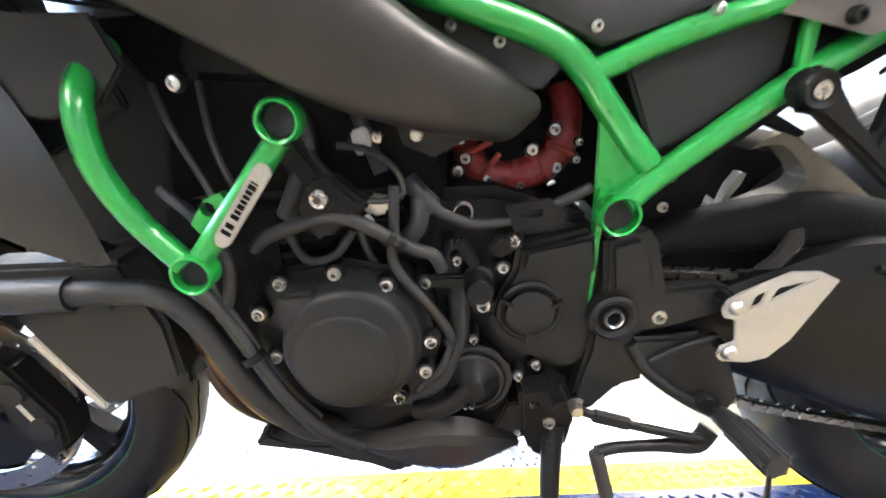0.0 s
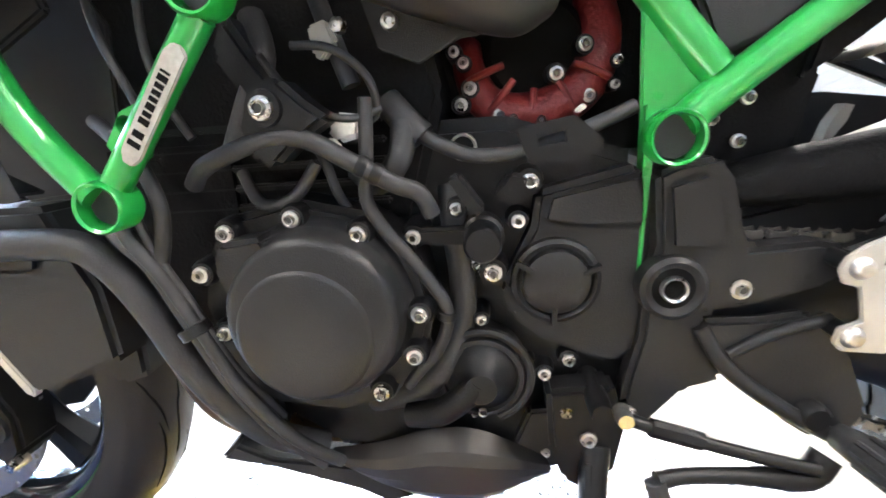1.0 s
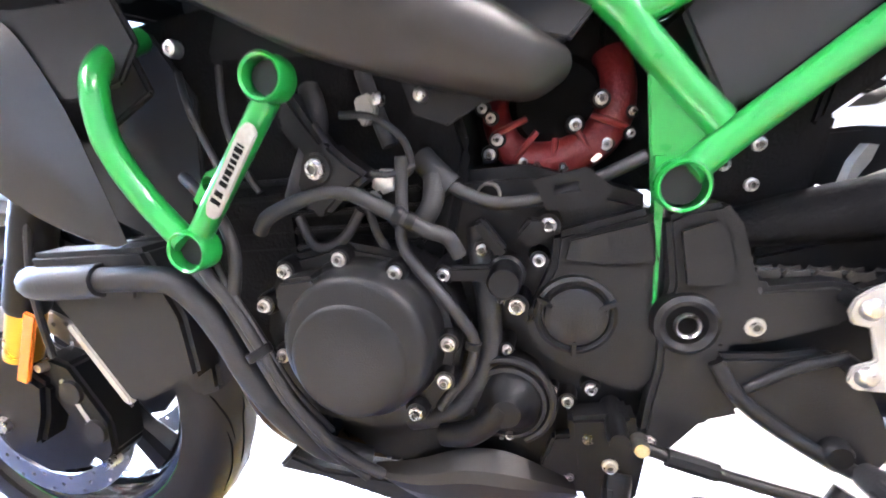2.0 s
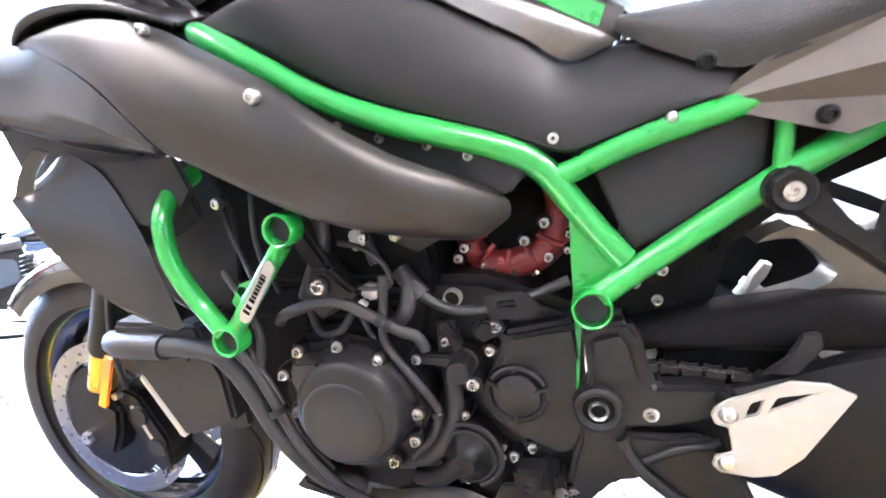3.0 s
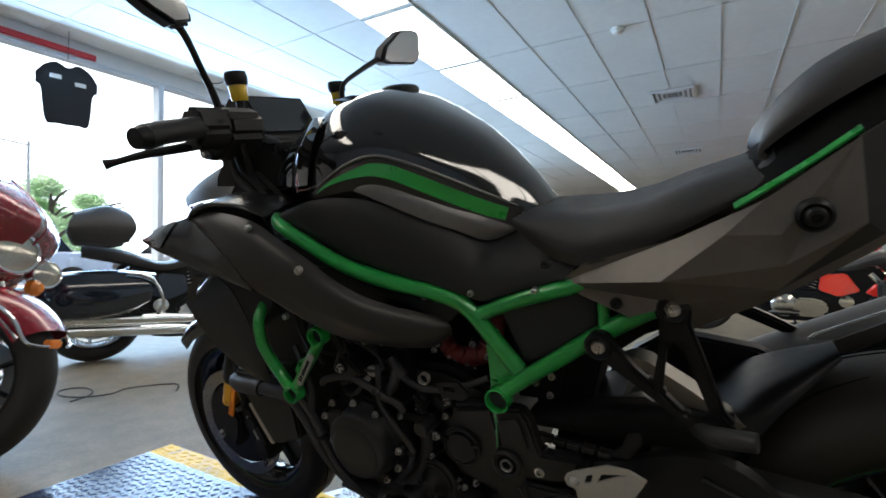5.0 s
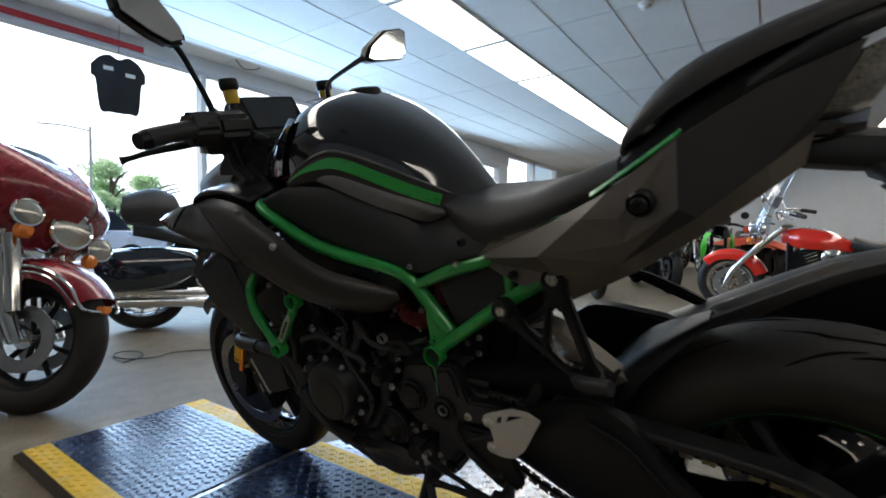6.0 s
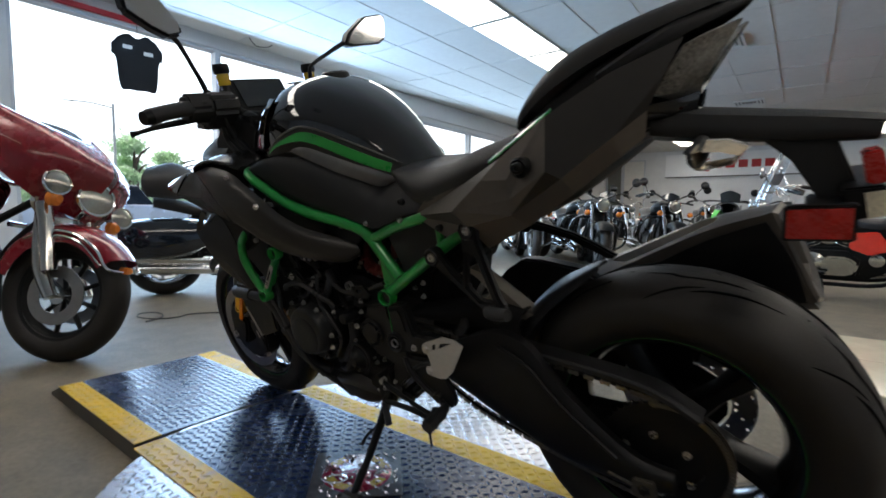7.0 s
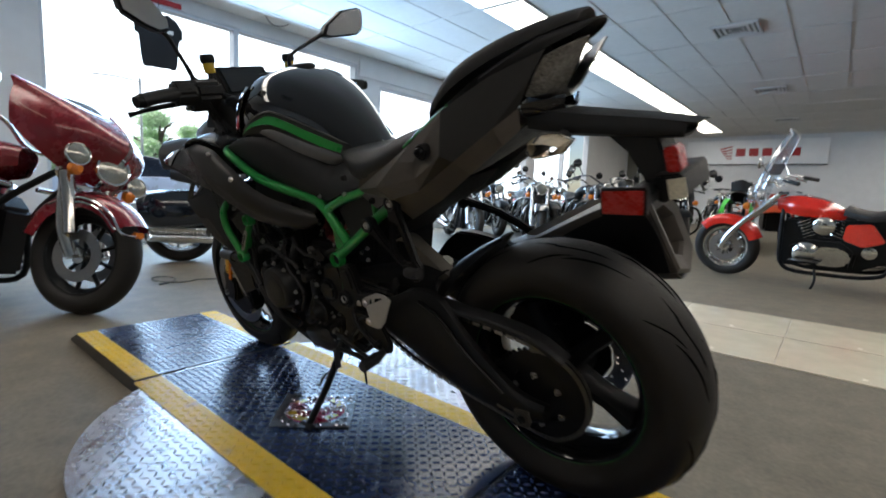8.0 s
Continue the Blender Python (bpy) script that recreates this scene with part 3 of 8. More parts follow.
# fork
ax = Vector((0.42, 0, 0.907))
for sg in (-1, 1):
    y = sg * 0.108
    foot = Vector((FA[0] - 0.012, y, FA[2] - 0.01))
    f = part("fork_leg", lathe([(0, 0.5), (0.026, 0.5), (0.027, 0.2), (0.024, 0.19), (0.024, 0.83), (0, 0.83)][::1], foot, ax, 24), SATIN, moto, "black front fork leg")
    part("gold_tube", lathe([(0.0225, 0.115), (0.0228, 0.118), (0.0228, 0.232), (0.0225, 0.235)], foot, ax, 24), GOLD, f, "gold anodised sliding tube")
    part("axle_clamp", plate([(-0.575, 0.275), (-0.5, 0.265), (-0.475, 0.31), (-0.46, 0.36), (-0.5, 0.39), (-0.535, 0.37), (-0.57, 0.32)], y - 0.022, y + 0.022, 0.008), SATIN, f, "black axle clamp")
    part("axle_end", lathe([(0, sg * 0.03), (0.012, sg * 0.03), (0.013, 0), (0.013, sg * -0.02)], (FA[0], y, FA[2]), n=6), STEEL, f, "steel axle end")
    part("reflector", plate([(-0.456, 0.47), (-0.436, 0.462), (-0.484, 0.362), (-0.504, 0.37)], y + sg * 0.018, y + sg * 0.024, 0.003), AMBER, f, "amber side reflector")
    part("brake_hose", tube([(-0.40, y * 0.9, 0.72), (-0.41, y * 1.15, 0.6), (-0.43, y * 1.2, 0.5), (-0.445, y * 1.1, 0.40)], 0.005, 8), HOSE, f)
# front fender
arc = lambda c, r, a, y, k=0.0: (c[0] + (r - k) * math.cos(radians(a)), y, c[2] + (r - k) * math.sin(radians(a)))
lines = [[arc(FA, 0.33, a, y, k) for a in (22, 45, 70, 95, 118, 132)] for y, k in ((-0.072, 0.055), (-0.07, 0.02), (-0.045, 0.003), (0, 0), (0.045, 0.003), (0.07, 0.02), (0.072, 0.055))]
part("front_fender", skin(lines, 20, 3, 0.003), GLOSS, moto, "gloss black front mudguard")
for sg in (-1, 1):
    part("fender_stay", plate([(-0.51, 0.60), (-0.44, 0.61), (-0.42, 0.50), (-0.455, 0.44), (-0.475, 0.47), (-0.49, 0.53)], sg * 0.074, sg * 0.079, 0.002), SATIN, moto)

# ---- green frame ----
def bar(name, pts, r, mat=GREEN, label="", n=14):
    return part(name, tube(pts, r, n), mat, frame_t, label)


frame_t = part("trellis_frame", tube([(-0.084, -0.198, 0.904), (-0.066, -0.216, 0.896), (-0.04, -0.222, 0.882), (0.0, -0.219, 0.857), (0.04, -0.213, 0.830), (0.083, -0.205, 0.806), (0.13, -0.194, 0.7865), (0.177, -0.182, 0.771), (0.223, -0.167, 0.7555), (0.26, -0.155, 0.738), (0.285, -0.151, 0.716), (0.304, -0.149, 0.69), (0.33, -0.149, 0.656), (0.358, -0.15, 0.622)], [0.010, 0.0122, 0.0125, 0.0128, 0.013, 0.0135, 0.0138, 0.014, 0.0142, 0.0145, 0.0145, 0.0145, 0.0145, 0.0145], 18), GREEN, moto, "green painted trellis frame tube")
part("frame_tube", tube(flip([(-0.095, -0.19, 0.905), (-0.07, -0.205, 0.888), (0.08, -0.205, 0.803), (0.225, -0.173, 0.762), (0.283, -0.151, 0.718), (0.358, -0.15, 0.622)]), 0.0148, 14), GREEN, frame_t)
for sg in (-1, 1):
    S = (lambda p: p) if sg < 0 else flip
    bar("frame_tube", S([(0.285, -0.15, 0.712), (0.31, -0.15, 0.721), (0.368, -0.15, 0.744), (0.436, -0.15, 0.764), (0.52, -0.14, 0.785)]), 0.0125)
    bar("frame_tube", S([(0.33, -0.165, 0.585), (0.362, -0.157, 0.608), (0.42, -0.152, 0.648), (0.48, -0.15, 0.69), (0.53, -0.15, 0.722), (0.60, -0.15, 0.762)]), 0.0135)
    bar("frame_tube", S([(0.497, -0.15, 0.765), (0.497, -0.15, 0.70)]), 0.0085)
    bar("frame_tube", S([(-0.156, -0.17, 0.752), (-0.153, -0.212, 0.732), (-0.149, -0.238, 0.705), (-0.147, -0.243, 0.667), (-0.14, -0.242, 0.64), (-0.130, -0.240, 0.617), (-0.117, -0.238, 0.595), (-0.092, -0.24, 0.566)]), 0.0115)
    bar("frame_tube", S([(0.008, -0.24, 0.674), (-0.078, -0.238, 0.572)]), 0.0105)
    for x, z, r, y in ((-0.086, 0.5585, 0.0188, 0.252), (0.012, 0.689, 0.0185, 0.254), (0.3235, 0.575, 0.0215, 0.181)):
        ring = part("frame_boss", lathe([(r - 0.0035, sg * (y - 0.0015)), (r - 0.0015, sg * y), (r, sg * (y - 0.002)), (r, sg * (y - 0.024)), (r - 0.0035, sg * (y - 0.024))], (x, 0, z), n=36, closed=True), GREEN, frame_t, "round green frame boss")
        part("plug", lathe([(0, sg * (y - 0.012)), (r - 0.0055, sg * (y - 0.012)), (r - 0.0036, sg * (y - 0.02)), (r - 0.0036, sg * (y - 0.03))], (x, 0, z), n=32), PLASTIC, ring, "matt black plug")
    part("gusset", plate([(0.302, 0.695), (0.316, 0.68), (0.358, 0.624), (0.345, 0.592), (0.318, 0.578), (0.304, 0.57)], sg * 0.152, sg * 0.146, 0.0015), GREEN, frame_t, "flat green gusset plate")
    part("rear_spar", plate([(0.306, 0.60), (0.317, 0.60), (0.3115, 0.54), (0.309, 0.50), (0.306, 0.455), (0.3035, 0.455), (0.305, 0.5)], sg * 0.158, sg * 0.14, 0.001), GREEN, frame_t)
    part("lug", plate([(-0.088, 0.60), (-0.072, 0.622), (-0.055, 0.628), (-0.05, 0.612), (-0.062, 0.59), (-0.075, 0.58)], sg * 0.226, sg * 0.215, 0.002, [[(-0.07 + 0.007 * math.cos(a), 0.613 + 0.007 * math.sin(a)) for a in (k * math.pi / 4 for k in range(8))]]), GREEN, frame_t)
badge = part("name_badge", plate([(0.003, 0.648), (0.001, 0.655), (-0.005, 0.658), (-0.012, 0.654), (-0.055, 0.597), (-0.056, 0.589), (-0.05, 0.585), (-0.043, 0.588)], -0.2545, -0.2515, 0.001), material("dull_badge_metal", (0.36, 0.34, 0.31), 0.45, 0.6, 0.2, 300), frame_t, "silver name badge with dark bars")
for u0, u1, hw in ((0.1, 0.15, 0.0045), (0.19, 0.25, 0.0038), (0.32, 0.375, 0.0036), (0.395, 0.44, 0.003), (0.46, 0.52, 0.003), (0.54, 0.58, 0.003), (0.6, 0.645, 0.003), (0.665, 0.71, 0.003), (0.73, 0.785, 0.0036), (0.805, 0.825, 0.0034)):
    p, q = Vector((-0.05, 0.592)), Vector((-0.004, 0.652))
    d = (q - p).normalized()
    s = Vector((-d.y, d.x))
    a, b_ = p.lerp(q, u0), p.lerp(q, u1)
    part("lettering_bar", plate([a - s * hw, b_ - s * hw, b_ + s * hw, a + s * hw], -0.2552, -0.2544, 0), GROOVE, badge)

# ---- bodywork ----
for sg in (-1, 1):
    S = (lambda p: p) if sg < 0 else flip
    duct = part("air_duct", skin([S(l) for l in (
        [(-0.298, -0.222, 0.918), (-0.235, -0.236, 0.926), (-0.165, -0.246, 0.921), (-0.092, -0.246, 0.902), (-0.035, -0.25, 0.872), (0.03, -0.252, 0.835), (0.085, -0.246, 0.793), (0.136, -0.222, 0.756), (0.19, -0.186, 0.727), (0.226, -0.15, 0.706)],
        [(-0.298, -0.24, 0.914), (-0.24, -0.255, 0.914), (-0.17, -0.263, 0.908), (-0.092, -0.264, 0.892), (-0.035, -0.267, 0.863), (0.03, -0.268, 0.826), (0.085, -0.26, 0.784), (0.136, -0.236, 0.748), (0.19, -0.198, 0.720), (0.232, -0.154, 0.701)],
        [(-0.25, -0.254, 0.899), (-0.205, -0.267, 0.893), (-0.145, -0.274, 0.884), (-0.085, -0.276, 0.865), (-0.03, -0.278, 0.836), (0.03, -0.275, 0.80), (0.088, -0.264, 0.761), (0.142, -0.238, 0.729), (0.195, -0.2, 0.704), (0.24, -0.155, 0.693)],
        [(-0.185, -0.274, 0.873), (-0.15, -0.281, 0.86), (-0.11, -0.284, 0.845), (-0.06, -0.284, 0.822), (-0.012, -0.281, 0.797), (0.036, -0.275, 0.766), (0.09, -0.261, 0.733), (0.145, -0.234, 0.705), (0.2, -0.195, 0.685), (0.242, -0.155, 0.684)],
        [(-0.138, -0.283, 0.841), (-0.115, -0.285, 0.828), (-0.082, -0.284, 0.811), (-0.04, -0.280, 0.788), (0.0, -0.275, 0.764), (0.045, -0.267, 0.737), (0.095, -0.252, 0.711), (0.148, -0.226, 0.688), (0.203, -0.188, 0.671), (0.240, -0.152, 0.676)],
        [(-0.090, -0.282, 0.789), (-0.072, -0.279, 0.779), (-0.048, -0.275, 0.764), (-0.016, -0.27, 0.745), (0.016, -0.264, 0.726), (0.055, -0.255, 0.706), (0.100, -0.24, 0.688), (0.150, -0.215, 0.673), (0.205, -0.18, 0.661), (0.236, -0.148, 0.671)],
        [(-0.084, -0.268, 0.776), (-0.066, -0.265, 0.766), (-0.042, -0.26, 0.752), (-0.01, -0.254, 0.733), (0.02, -0.248, 0.715), (0.058, -0.24, 0.696), (0.102, -0.225, 0.68), (0.151, -0.2, 0.665), (0.204, -0.168, 0.655), (0.232, -0.143, 0.669)],
        [(-0.08, -0.23, 0.772), (-0.064, -0.225, 0.762), (-0.04, -0.22, 0.75), (-0.01, -0.214, 0.733), (0.02, -0.208, 0.717), (0.058, -0.2, 0.70), (0.102, -0.188, 0.686), (0.151, -0.17, 0.672), (0.2, -0.15, 0.665), (0.228, -0.138, 0.674)])], 48, 4, 0.003), GRAPHD, moto, "dark graphite side air duct", 30)
    part("duct_lip", tube(S([(-0.292, -0.245, 0.914), (-0.278, -0.246, 0.926), (-0.255, -0.245, 0.935), (-0.225, -0.242, 0.9395), (-0.19, -0.237, 0.9395), (-0.155, -0.232, 0.933), (-0.12, -0.228, 0.922), (-0.088, -0.222, 0.908)]), [0.003, 0.005, 0.006, 0.006, 0.006, 0.0055, 0.005, 0.003], 12), NOSE, duct)
    part("duct_hood", skin([S(l) for l in ([(-0.29, -0.243, 0.917), (-0.25, -0.243, 0.936), (-0.19, -0.236, 0.941), (-0.12, -0.226, 0.924), (-0.088, -0.22, 0.91)], [(-0.31, -0.19, 0.93), (-0.26, -0.19, 0.95), (-0.19, -0.185, 0.953), (-0.12, -0.18, 0.938), (-0.085, -0.175, 0.925)], [(-0.32, -0.12, 0.935), (-0.26, -0.12, 0.955), (-0.19, -0.12, 0.958), (-0.12, -0.12, 0.945), (-0.08, -0.12, 0.93)])], 20, 4, 0.003), NOSE, duct)
    nose = part("intake_panel", skin([S(l) for l in (
        [(-0.449, -0.254, 0.8825), (-0.40, -0.249, 0.898), (-0.345, -0.243, 0.911), (-0.297, -0.239, 0.916), (-0.25, -0.256, 0.9), (-0.185, -0.2755, 0.872), (-0.138, -0.2845, 0.840), (-0.09, -0.284, 0.787)],
        [(-0.449, -0.259, 0.879), (-0.395, -0.268, 0.884), (-0.345, -0.268, 0.889), (-0.30, -0.266, 0.885), (-0.25, -0.27, 0.868), (-0.195, -0.28, 0.843), (-0.145, -0.285, 0.817), (-0.09, -0.284, 0.785)],
        [(-0.447, -0.26, 0.876), (-0.39, -0.272, 0.868), (-0.345, -0.274, 0.864), (-0.30, -0.273, 0.855), (-0.25, -0.275, 0.838), (-0.2, -0.28, 0.822), (-0.15, -0.284, 0.804), (-0.09, -0.283, 0.782)],
        [(-0.444, -0.259, 0.872), (-0.39, -0.27, 0.856), (-0.345, -0.27, 0.842), (-0.30, -0.269, 0.828), (-0.25, -0.268, 0.811), (-0.2, -0.267, 0.798), (-0.15, -0.27, 0.787), (-0.09, -0.275, 0.776)],
        [(-0.43, -0.235, 0.872), (-0.385, -0.235, 0.854), (-0.34, -0.235, 0.84), (-0.30, -0.235, 0.826), (-0.25, -0.235, 0.81), (-0.2, -0.235, 0.797), (-0.15, -0.24, 0.785), (-0.09, -0.25, 0.775)])], 32, 4, 0.003), NOSE, moto, "satin graphite intake panel", 30)
    part("tip_panel", skin([S(l) for l in (
        [(-0.4495, -0.2575, 0.8835), (-0.41, -0.2545, 0.8975), (-0.37, -0.2495, 0.908), (-0.335, -0.2465, 0.9145)],
        [(-0.451, -0.2625, 0.8795), (-0.41, -0.2695, 0.8825), (-0.37, -0.2725, 0.888), (-0.335, -0.2715, 0.8895)],
        [(-0.449, -0.2635, 0.8755), (-0.41, -0.2735, 0.8685), (-0.385, -0.277, 0.866), (-0.36, -0.2785, 0.8645)]) ], 14, 4, 0.003), GLOSS, nose, "gloss black front tip of the panel")
    part("intake_throat", skin([S(l) for l in ([(-0.44, -0.24, 0.88), (-0.34, -0.232, 0.908), (-0.25, -0.23, 0.93)], [(-0.42, -0.16, 0.90), (-0.34, -0.15, 0.93), (-0.25, -0.14, 0.945)], [(-0.40, -0.16, 0.82), (-0.32, -0.15, 0.80), (-0.22, -0.14, 0.78)], [(-0.40, -0.235, 0.85), (-0.32, -0.235, 0.82), (-0.2, -0.23, 0.795)])], 10, 4, 0.003), PLASTIC, moto)
    sh = part("radiator_shroud", skin([S(l) for l in (
        [(-0.335, -0.225, 0.765), (-0.29, -0.225, 0.79), (-0.24, -0.225, 0.765), (-0.205, -0.225, 0.70), (-0.185, -0.225, 0.63), (-0.172, -0.222, 0.565)],
        [(-0.338, -0.25, 0.755), (-0.305, -0.25, 0.745), (-0.265, -0.246, 0.71), (-0.23, -0.243, 0.66), (-0.202, -0.237, 0.61), (-0.18, -0.228, 0.563)],
        [(-0.336, -0.266, 0.745), (-0.317, -0.264, 0.71), (-0.294, -0.258, 0.672), (-0.266, -0.25, 0.63), (-0.234, -0.242, 0.597), (-0.196, -0.232, 0.570)],
        [(-0.338, -0.258, 0.74), (-0.32, -0.255, 0.703), (-0.296, -0.25, 0.665), (-0.268, -0.242, 0.624), (-0.236, -0.234, 0.592), (-0.196, -0.226, 0.566)],
        [(-0.332, -0.2, 0.735), (-0.312, -0.2, 0.70), (-0.29, -0.195, 0.66), (-0.262, -0.19, 0.62), (-0.23, -0.185, 0.588), (-0.194, -0.18, 0.564)])], 26, 5, 0.003), NOSE, moto, "satin graphite radiator shroud", 26)
    part("shroud_corner", skin([S(l) for l in ([(-0.338, -0.262, 0.744), (-0.322, -0.258, 0.775), (-0.298, -0.252, 0.80)], [(-0.325, -0.25, 0.742), (-0.31, -0.248, 0.77), (-0.285, -0.245, 0.795)])], 10, 3, 0.003), GLOSS, sh)
    part("inner_shroud", plate([(-0.39, 0.77), (-0.18, 0.77), (-0.14, 0.70), (-0.16, 0.55), (-0.26, 0.55), (-0.36, 0.64)], sg * 0.13, sg * 0.12, 0.002), PLASTIC, moto)
    part("inner_shroud", plate([(-0.45, 0.85), (-0.24, 0.81), (-0.16, 0.76), (-0.14, 0.70), (-0.22, 0.66), (-0.34, 0.70), (-0.42, 0.76)], sg * 0.19, sg * 0.18, 0.003), PLASTIC, moto)
    # black plate added in place of the shadow over the tube top
    part("shade_plate", plate([(-0.27, 0.78), (-0.13, 0.775), (-0.115, 0.735), (-0.14, 0.705), (-0.19, 0.695), (-0.24, 0.70)], sg * 0.222, sg * 0.214, 0.003), PLASTIC, moto)
    side = part("side_cover", skin([S(l) for l in (
        [(-0.062, -0.208, 0.912), (-0.03, -0.208, 0.921), (0.0, -0.206, 0.928), (0.03, -0.203, 0.931), (0.06, -0.199, 0.932), (0.1, -0.193, 0.927), (0.14, -0.184, 0.917), (0.2, -0.164, 0.888), (0.262, -0.137, 0.855), (0.304, -0.108, 0.829), (0.35, -0.096, 0.843), (0.395, -0.113, 0.836), (0.463, -0.142, 0.806)],
        [(-0.062, -0.213, 0.908), (-0.03, -0.214, 0.912), (0.0, -0.213, 0.916), (0.03, -0.211, 0.917), (0.06, -0.208, 0.915), (0.1, -0.202, 0.907), (0.14, -0.194, 0.895), (0.2, -0.175, 0.868), (0.262, -0.15, 0.838), (0.304, -0.128, 0.816), (0.35, -0.119, 0.822), (0.40, -0.131, 0.816), (0.458, -0.146, 0.799)],
        [(-0.062, -0.214, 0.904), (-0.025, -0.214, 0.897), (0.01, -0.213, 0.888), (0.045, -0.211, 0.879), (0.08, -0.208, 0.868), (0.115, -0.204, 0.855), (0.155, -0.196, 0.842), (0.21, -0.18, 0.822), (0.262, -0.163, 0.802), (0.305, -0.15, 0.786), (0.35, -0.146, 0.79), (0.40, -0.147, 0.792), (0.450, -0.149, 0.788)],
        [(-0.062, -0.21, 0.902), (-0.025, -0.209, 0.886), (0.01, -0.207, 0.866), (0.045, -0.204, 0.845), (0.085, -0.2, 0.823), (0.125, -0.193, 0.806), (0.17, -0.184, 0.79), (0.215, -0.174, 0.775), (0.26, -0.163, 0.758), (0.302, -0.155, 0.742), (0.345, -0.152, 0.752), (0.395, -0.151, 0.768), (0.442, -0.151, 0.780)],
        [(-0.06, -0.17, 0.9), (-0.025, -0.17, 0.884), (0.01, -0.17, 0.864), (0.045, -0.17, 0.843), (0.085, -0.165, 0.821), (0.125, -0.16, 0.804), (0.17, -0.155, 0.788), (0.215, -0.15, 0.773), (0.26, -0.14, 0.756), (0.302, -0.135, 0.74), (0.345, -0.13, 0.75), (0.395, -0.13, 0.766), (0.442, -0.13, 0.778)])], 52, 4, 0.003), PLASTIC, moto, "matt black side cover")
    grey = part("grey_trim", skin([S(l) for l in (
        [(0.085, -0.19, 0.948), (0.115, -0.186, 0.953), (0.142, -0.18, 0.953), (0.17, -0.17, 0.9445), (0.222, -0.153, 0.917), (0.274, -0.132, 0.890), (0.33, -0.109, 0.863), (0.355, -0.096, 0.8505)],
        [(0.085, -0.192, 0.9465), (0.118, -0.192, 0.946), (0.146, -0.187, 0.941), (0.178, -0.177, 0.928), (0.226, -0.159, 0.903), (0.276, -0.138, 0.875), (0.32, -0.116, 0.852), (0.354, -0.098, 0.847)],
        [(0.085, -0.192, 0.945), (0.115, -0.193, 0.936), (0.15, -0.187, 0.919), (0.18, -0.178, 0.903), (0.222, -0.163, 0.8795), (0.263, -0.142, 0.858), (0.306, -0.11, 0.8325), (0.350, -0.097, 0.844)])], 30, 5, 0.003), TRIM, moto, "graphite grey tank trim", 30)
    part("green_stripe", skin([S(l) for l in (
        [(0.03, -0.204, 0.942), (0.055, -0.206, 0.955), (0.08, -0.204, 0.965), (0.105, -0.199, 0.973), (0.132, -0.19, 0.9805), (0.152, -0.183, 0.9815), (0.178, -0.174, 0.9745), (0.206, -0.163, 0.96), (0.262, -0.138, 0.928), (0.316, -0.112, 0.898), (0.345, -0.098, 0.884)],
        [(0.03, -0.204, 0.9405), (0.055, -0.207, 0.950), (0.08, -0.206, 0.9565), (0.105, -0.202, 0.9605), (0.129, -0.195, 0.962), (0.148, -0.188, 0.9605), (0.17, -0.18, 0.9535), (0.198, -0.168, 0.939), (0.252, -0.144, 0.907), (0.305, -0.119, 0.8785), (0.338, -0.102, 0.864)])], 34, 4, 0.002), DECAL, moto, "green tank stripe")
    part("dark_trim", skin([S(l) for l in (
        [(0.02, -0.197, 0.946), (0.055, -0.199, 0.964), (0.085, -0.196, 0.978), (0.12, -0.187, 0.99), (0.155, -0.177, 0.992), (0.21, -0.156, 0.97), (0.265, -0.13, 0.938), (0.32, -0.104, 0.906), (0.365, -0.084, 0.882)],
        [(0.02, -0.201, 0.941), (0.06, -0.204, 0.952), (0.09, -0.202, 0.961), (0.125, -0.193, 0.967), (0.16, -0.181, 0.964), (0.206, -0.163, 0.945), (0.26, -0.138, 0.915), (0.315, -0.112, 0.884), (0.362, -0.088, 0.863)],
        [(0.02, -0.202, 0.934), (0.06, -0.202, 0.937), (0.09, -0.197, 0.94), (0.13, -0.187, 0.94), (0.165, -0.176, 0.932), (0.21, -0.16, 0.911), (0.262, -0.139, 0.884), (0.315, -0.114, 0.86), (0.36, -0.091, 0.848)])], 28, 5, 0.003), GRAPHD, moto, "dark graphite band beside the stripe")
    part("pin_line", tube(S([(0.03, -0.2, 0.951), (0.07, -0.201, 0.972), (0.105, -0.194, 0.987), (0.14, -0.184, 0.994), (0.17, -0.174, 0.989), (0.22, -0.153, 0.9655), (0.275, -0.127, 0.934), (0.33, -0.101, 0.9015), (0.358, -0.09, 0.886)]), [0.0012, 0.0018, 0.0022, 0.0024, 0.0024, 0.0024, 0.0022, 0.002, 0.001], 8), TRIM, moto, "thin grey line above the stripe")
    V = dict(A=(0.43, -0.147, 0.772), B=(0.474, -0.16, 0.807), E=(0.597, -0.178, 0.846), F=(0.685, -0.188, 0.89), T=(0.768, -0.176, 0.95), R=(0.772, -0.201, 0.864), Q=(0.70, -0.198, 0.789), W=(0.60, -0.19, 0.764), C=(0.535, -0.178, 0.737),
             K=(0.578, -0.207, 0.797), L=(0.646, -0.201, 0.853), M=(0.70, -0.203, 0.853), N=(0.704, -0.205, 0.819),
             G=(0.86, -0.132, 1.002), H=(0.955, -0.085, 1.036), I=(0.932, -0.102, 0.99), J=(0.908, -0.112, 0.938), O=(0.865, -0.143, 0.905), P=(0.79, -0.182, 0.848),
             a=(0.60, -0.125, 0.70), b=(0.70, -0.125, 0.752), c=(0.79, -0.125, 0.812), d=(0.865, -0.108, 0.868), e=(0.902, -0.098, 0.897))

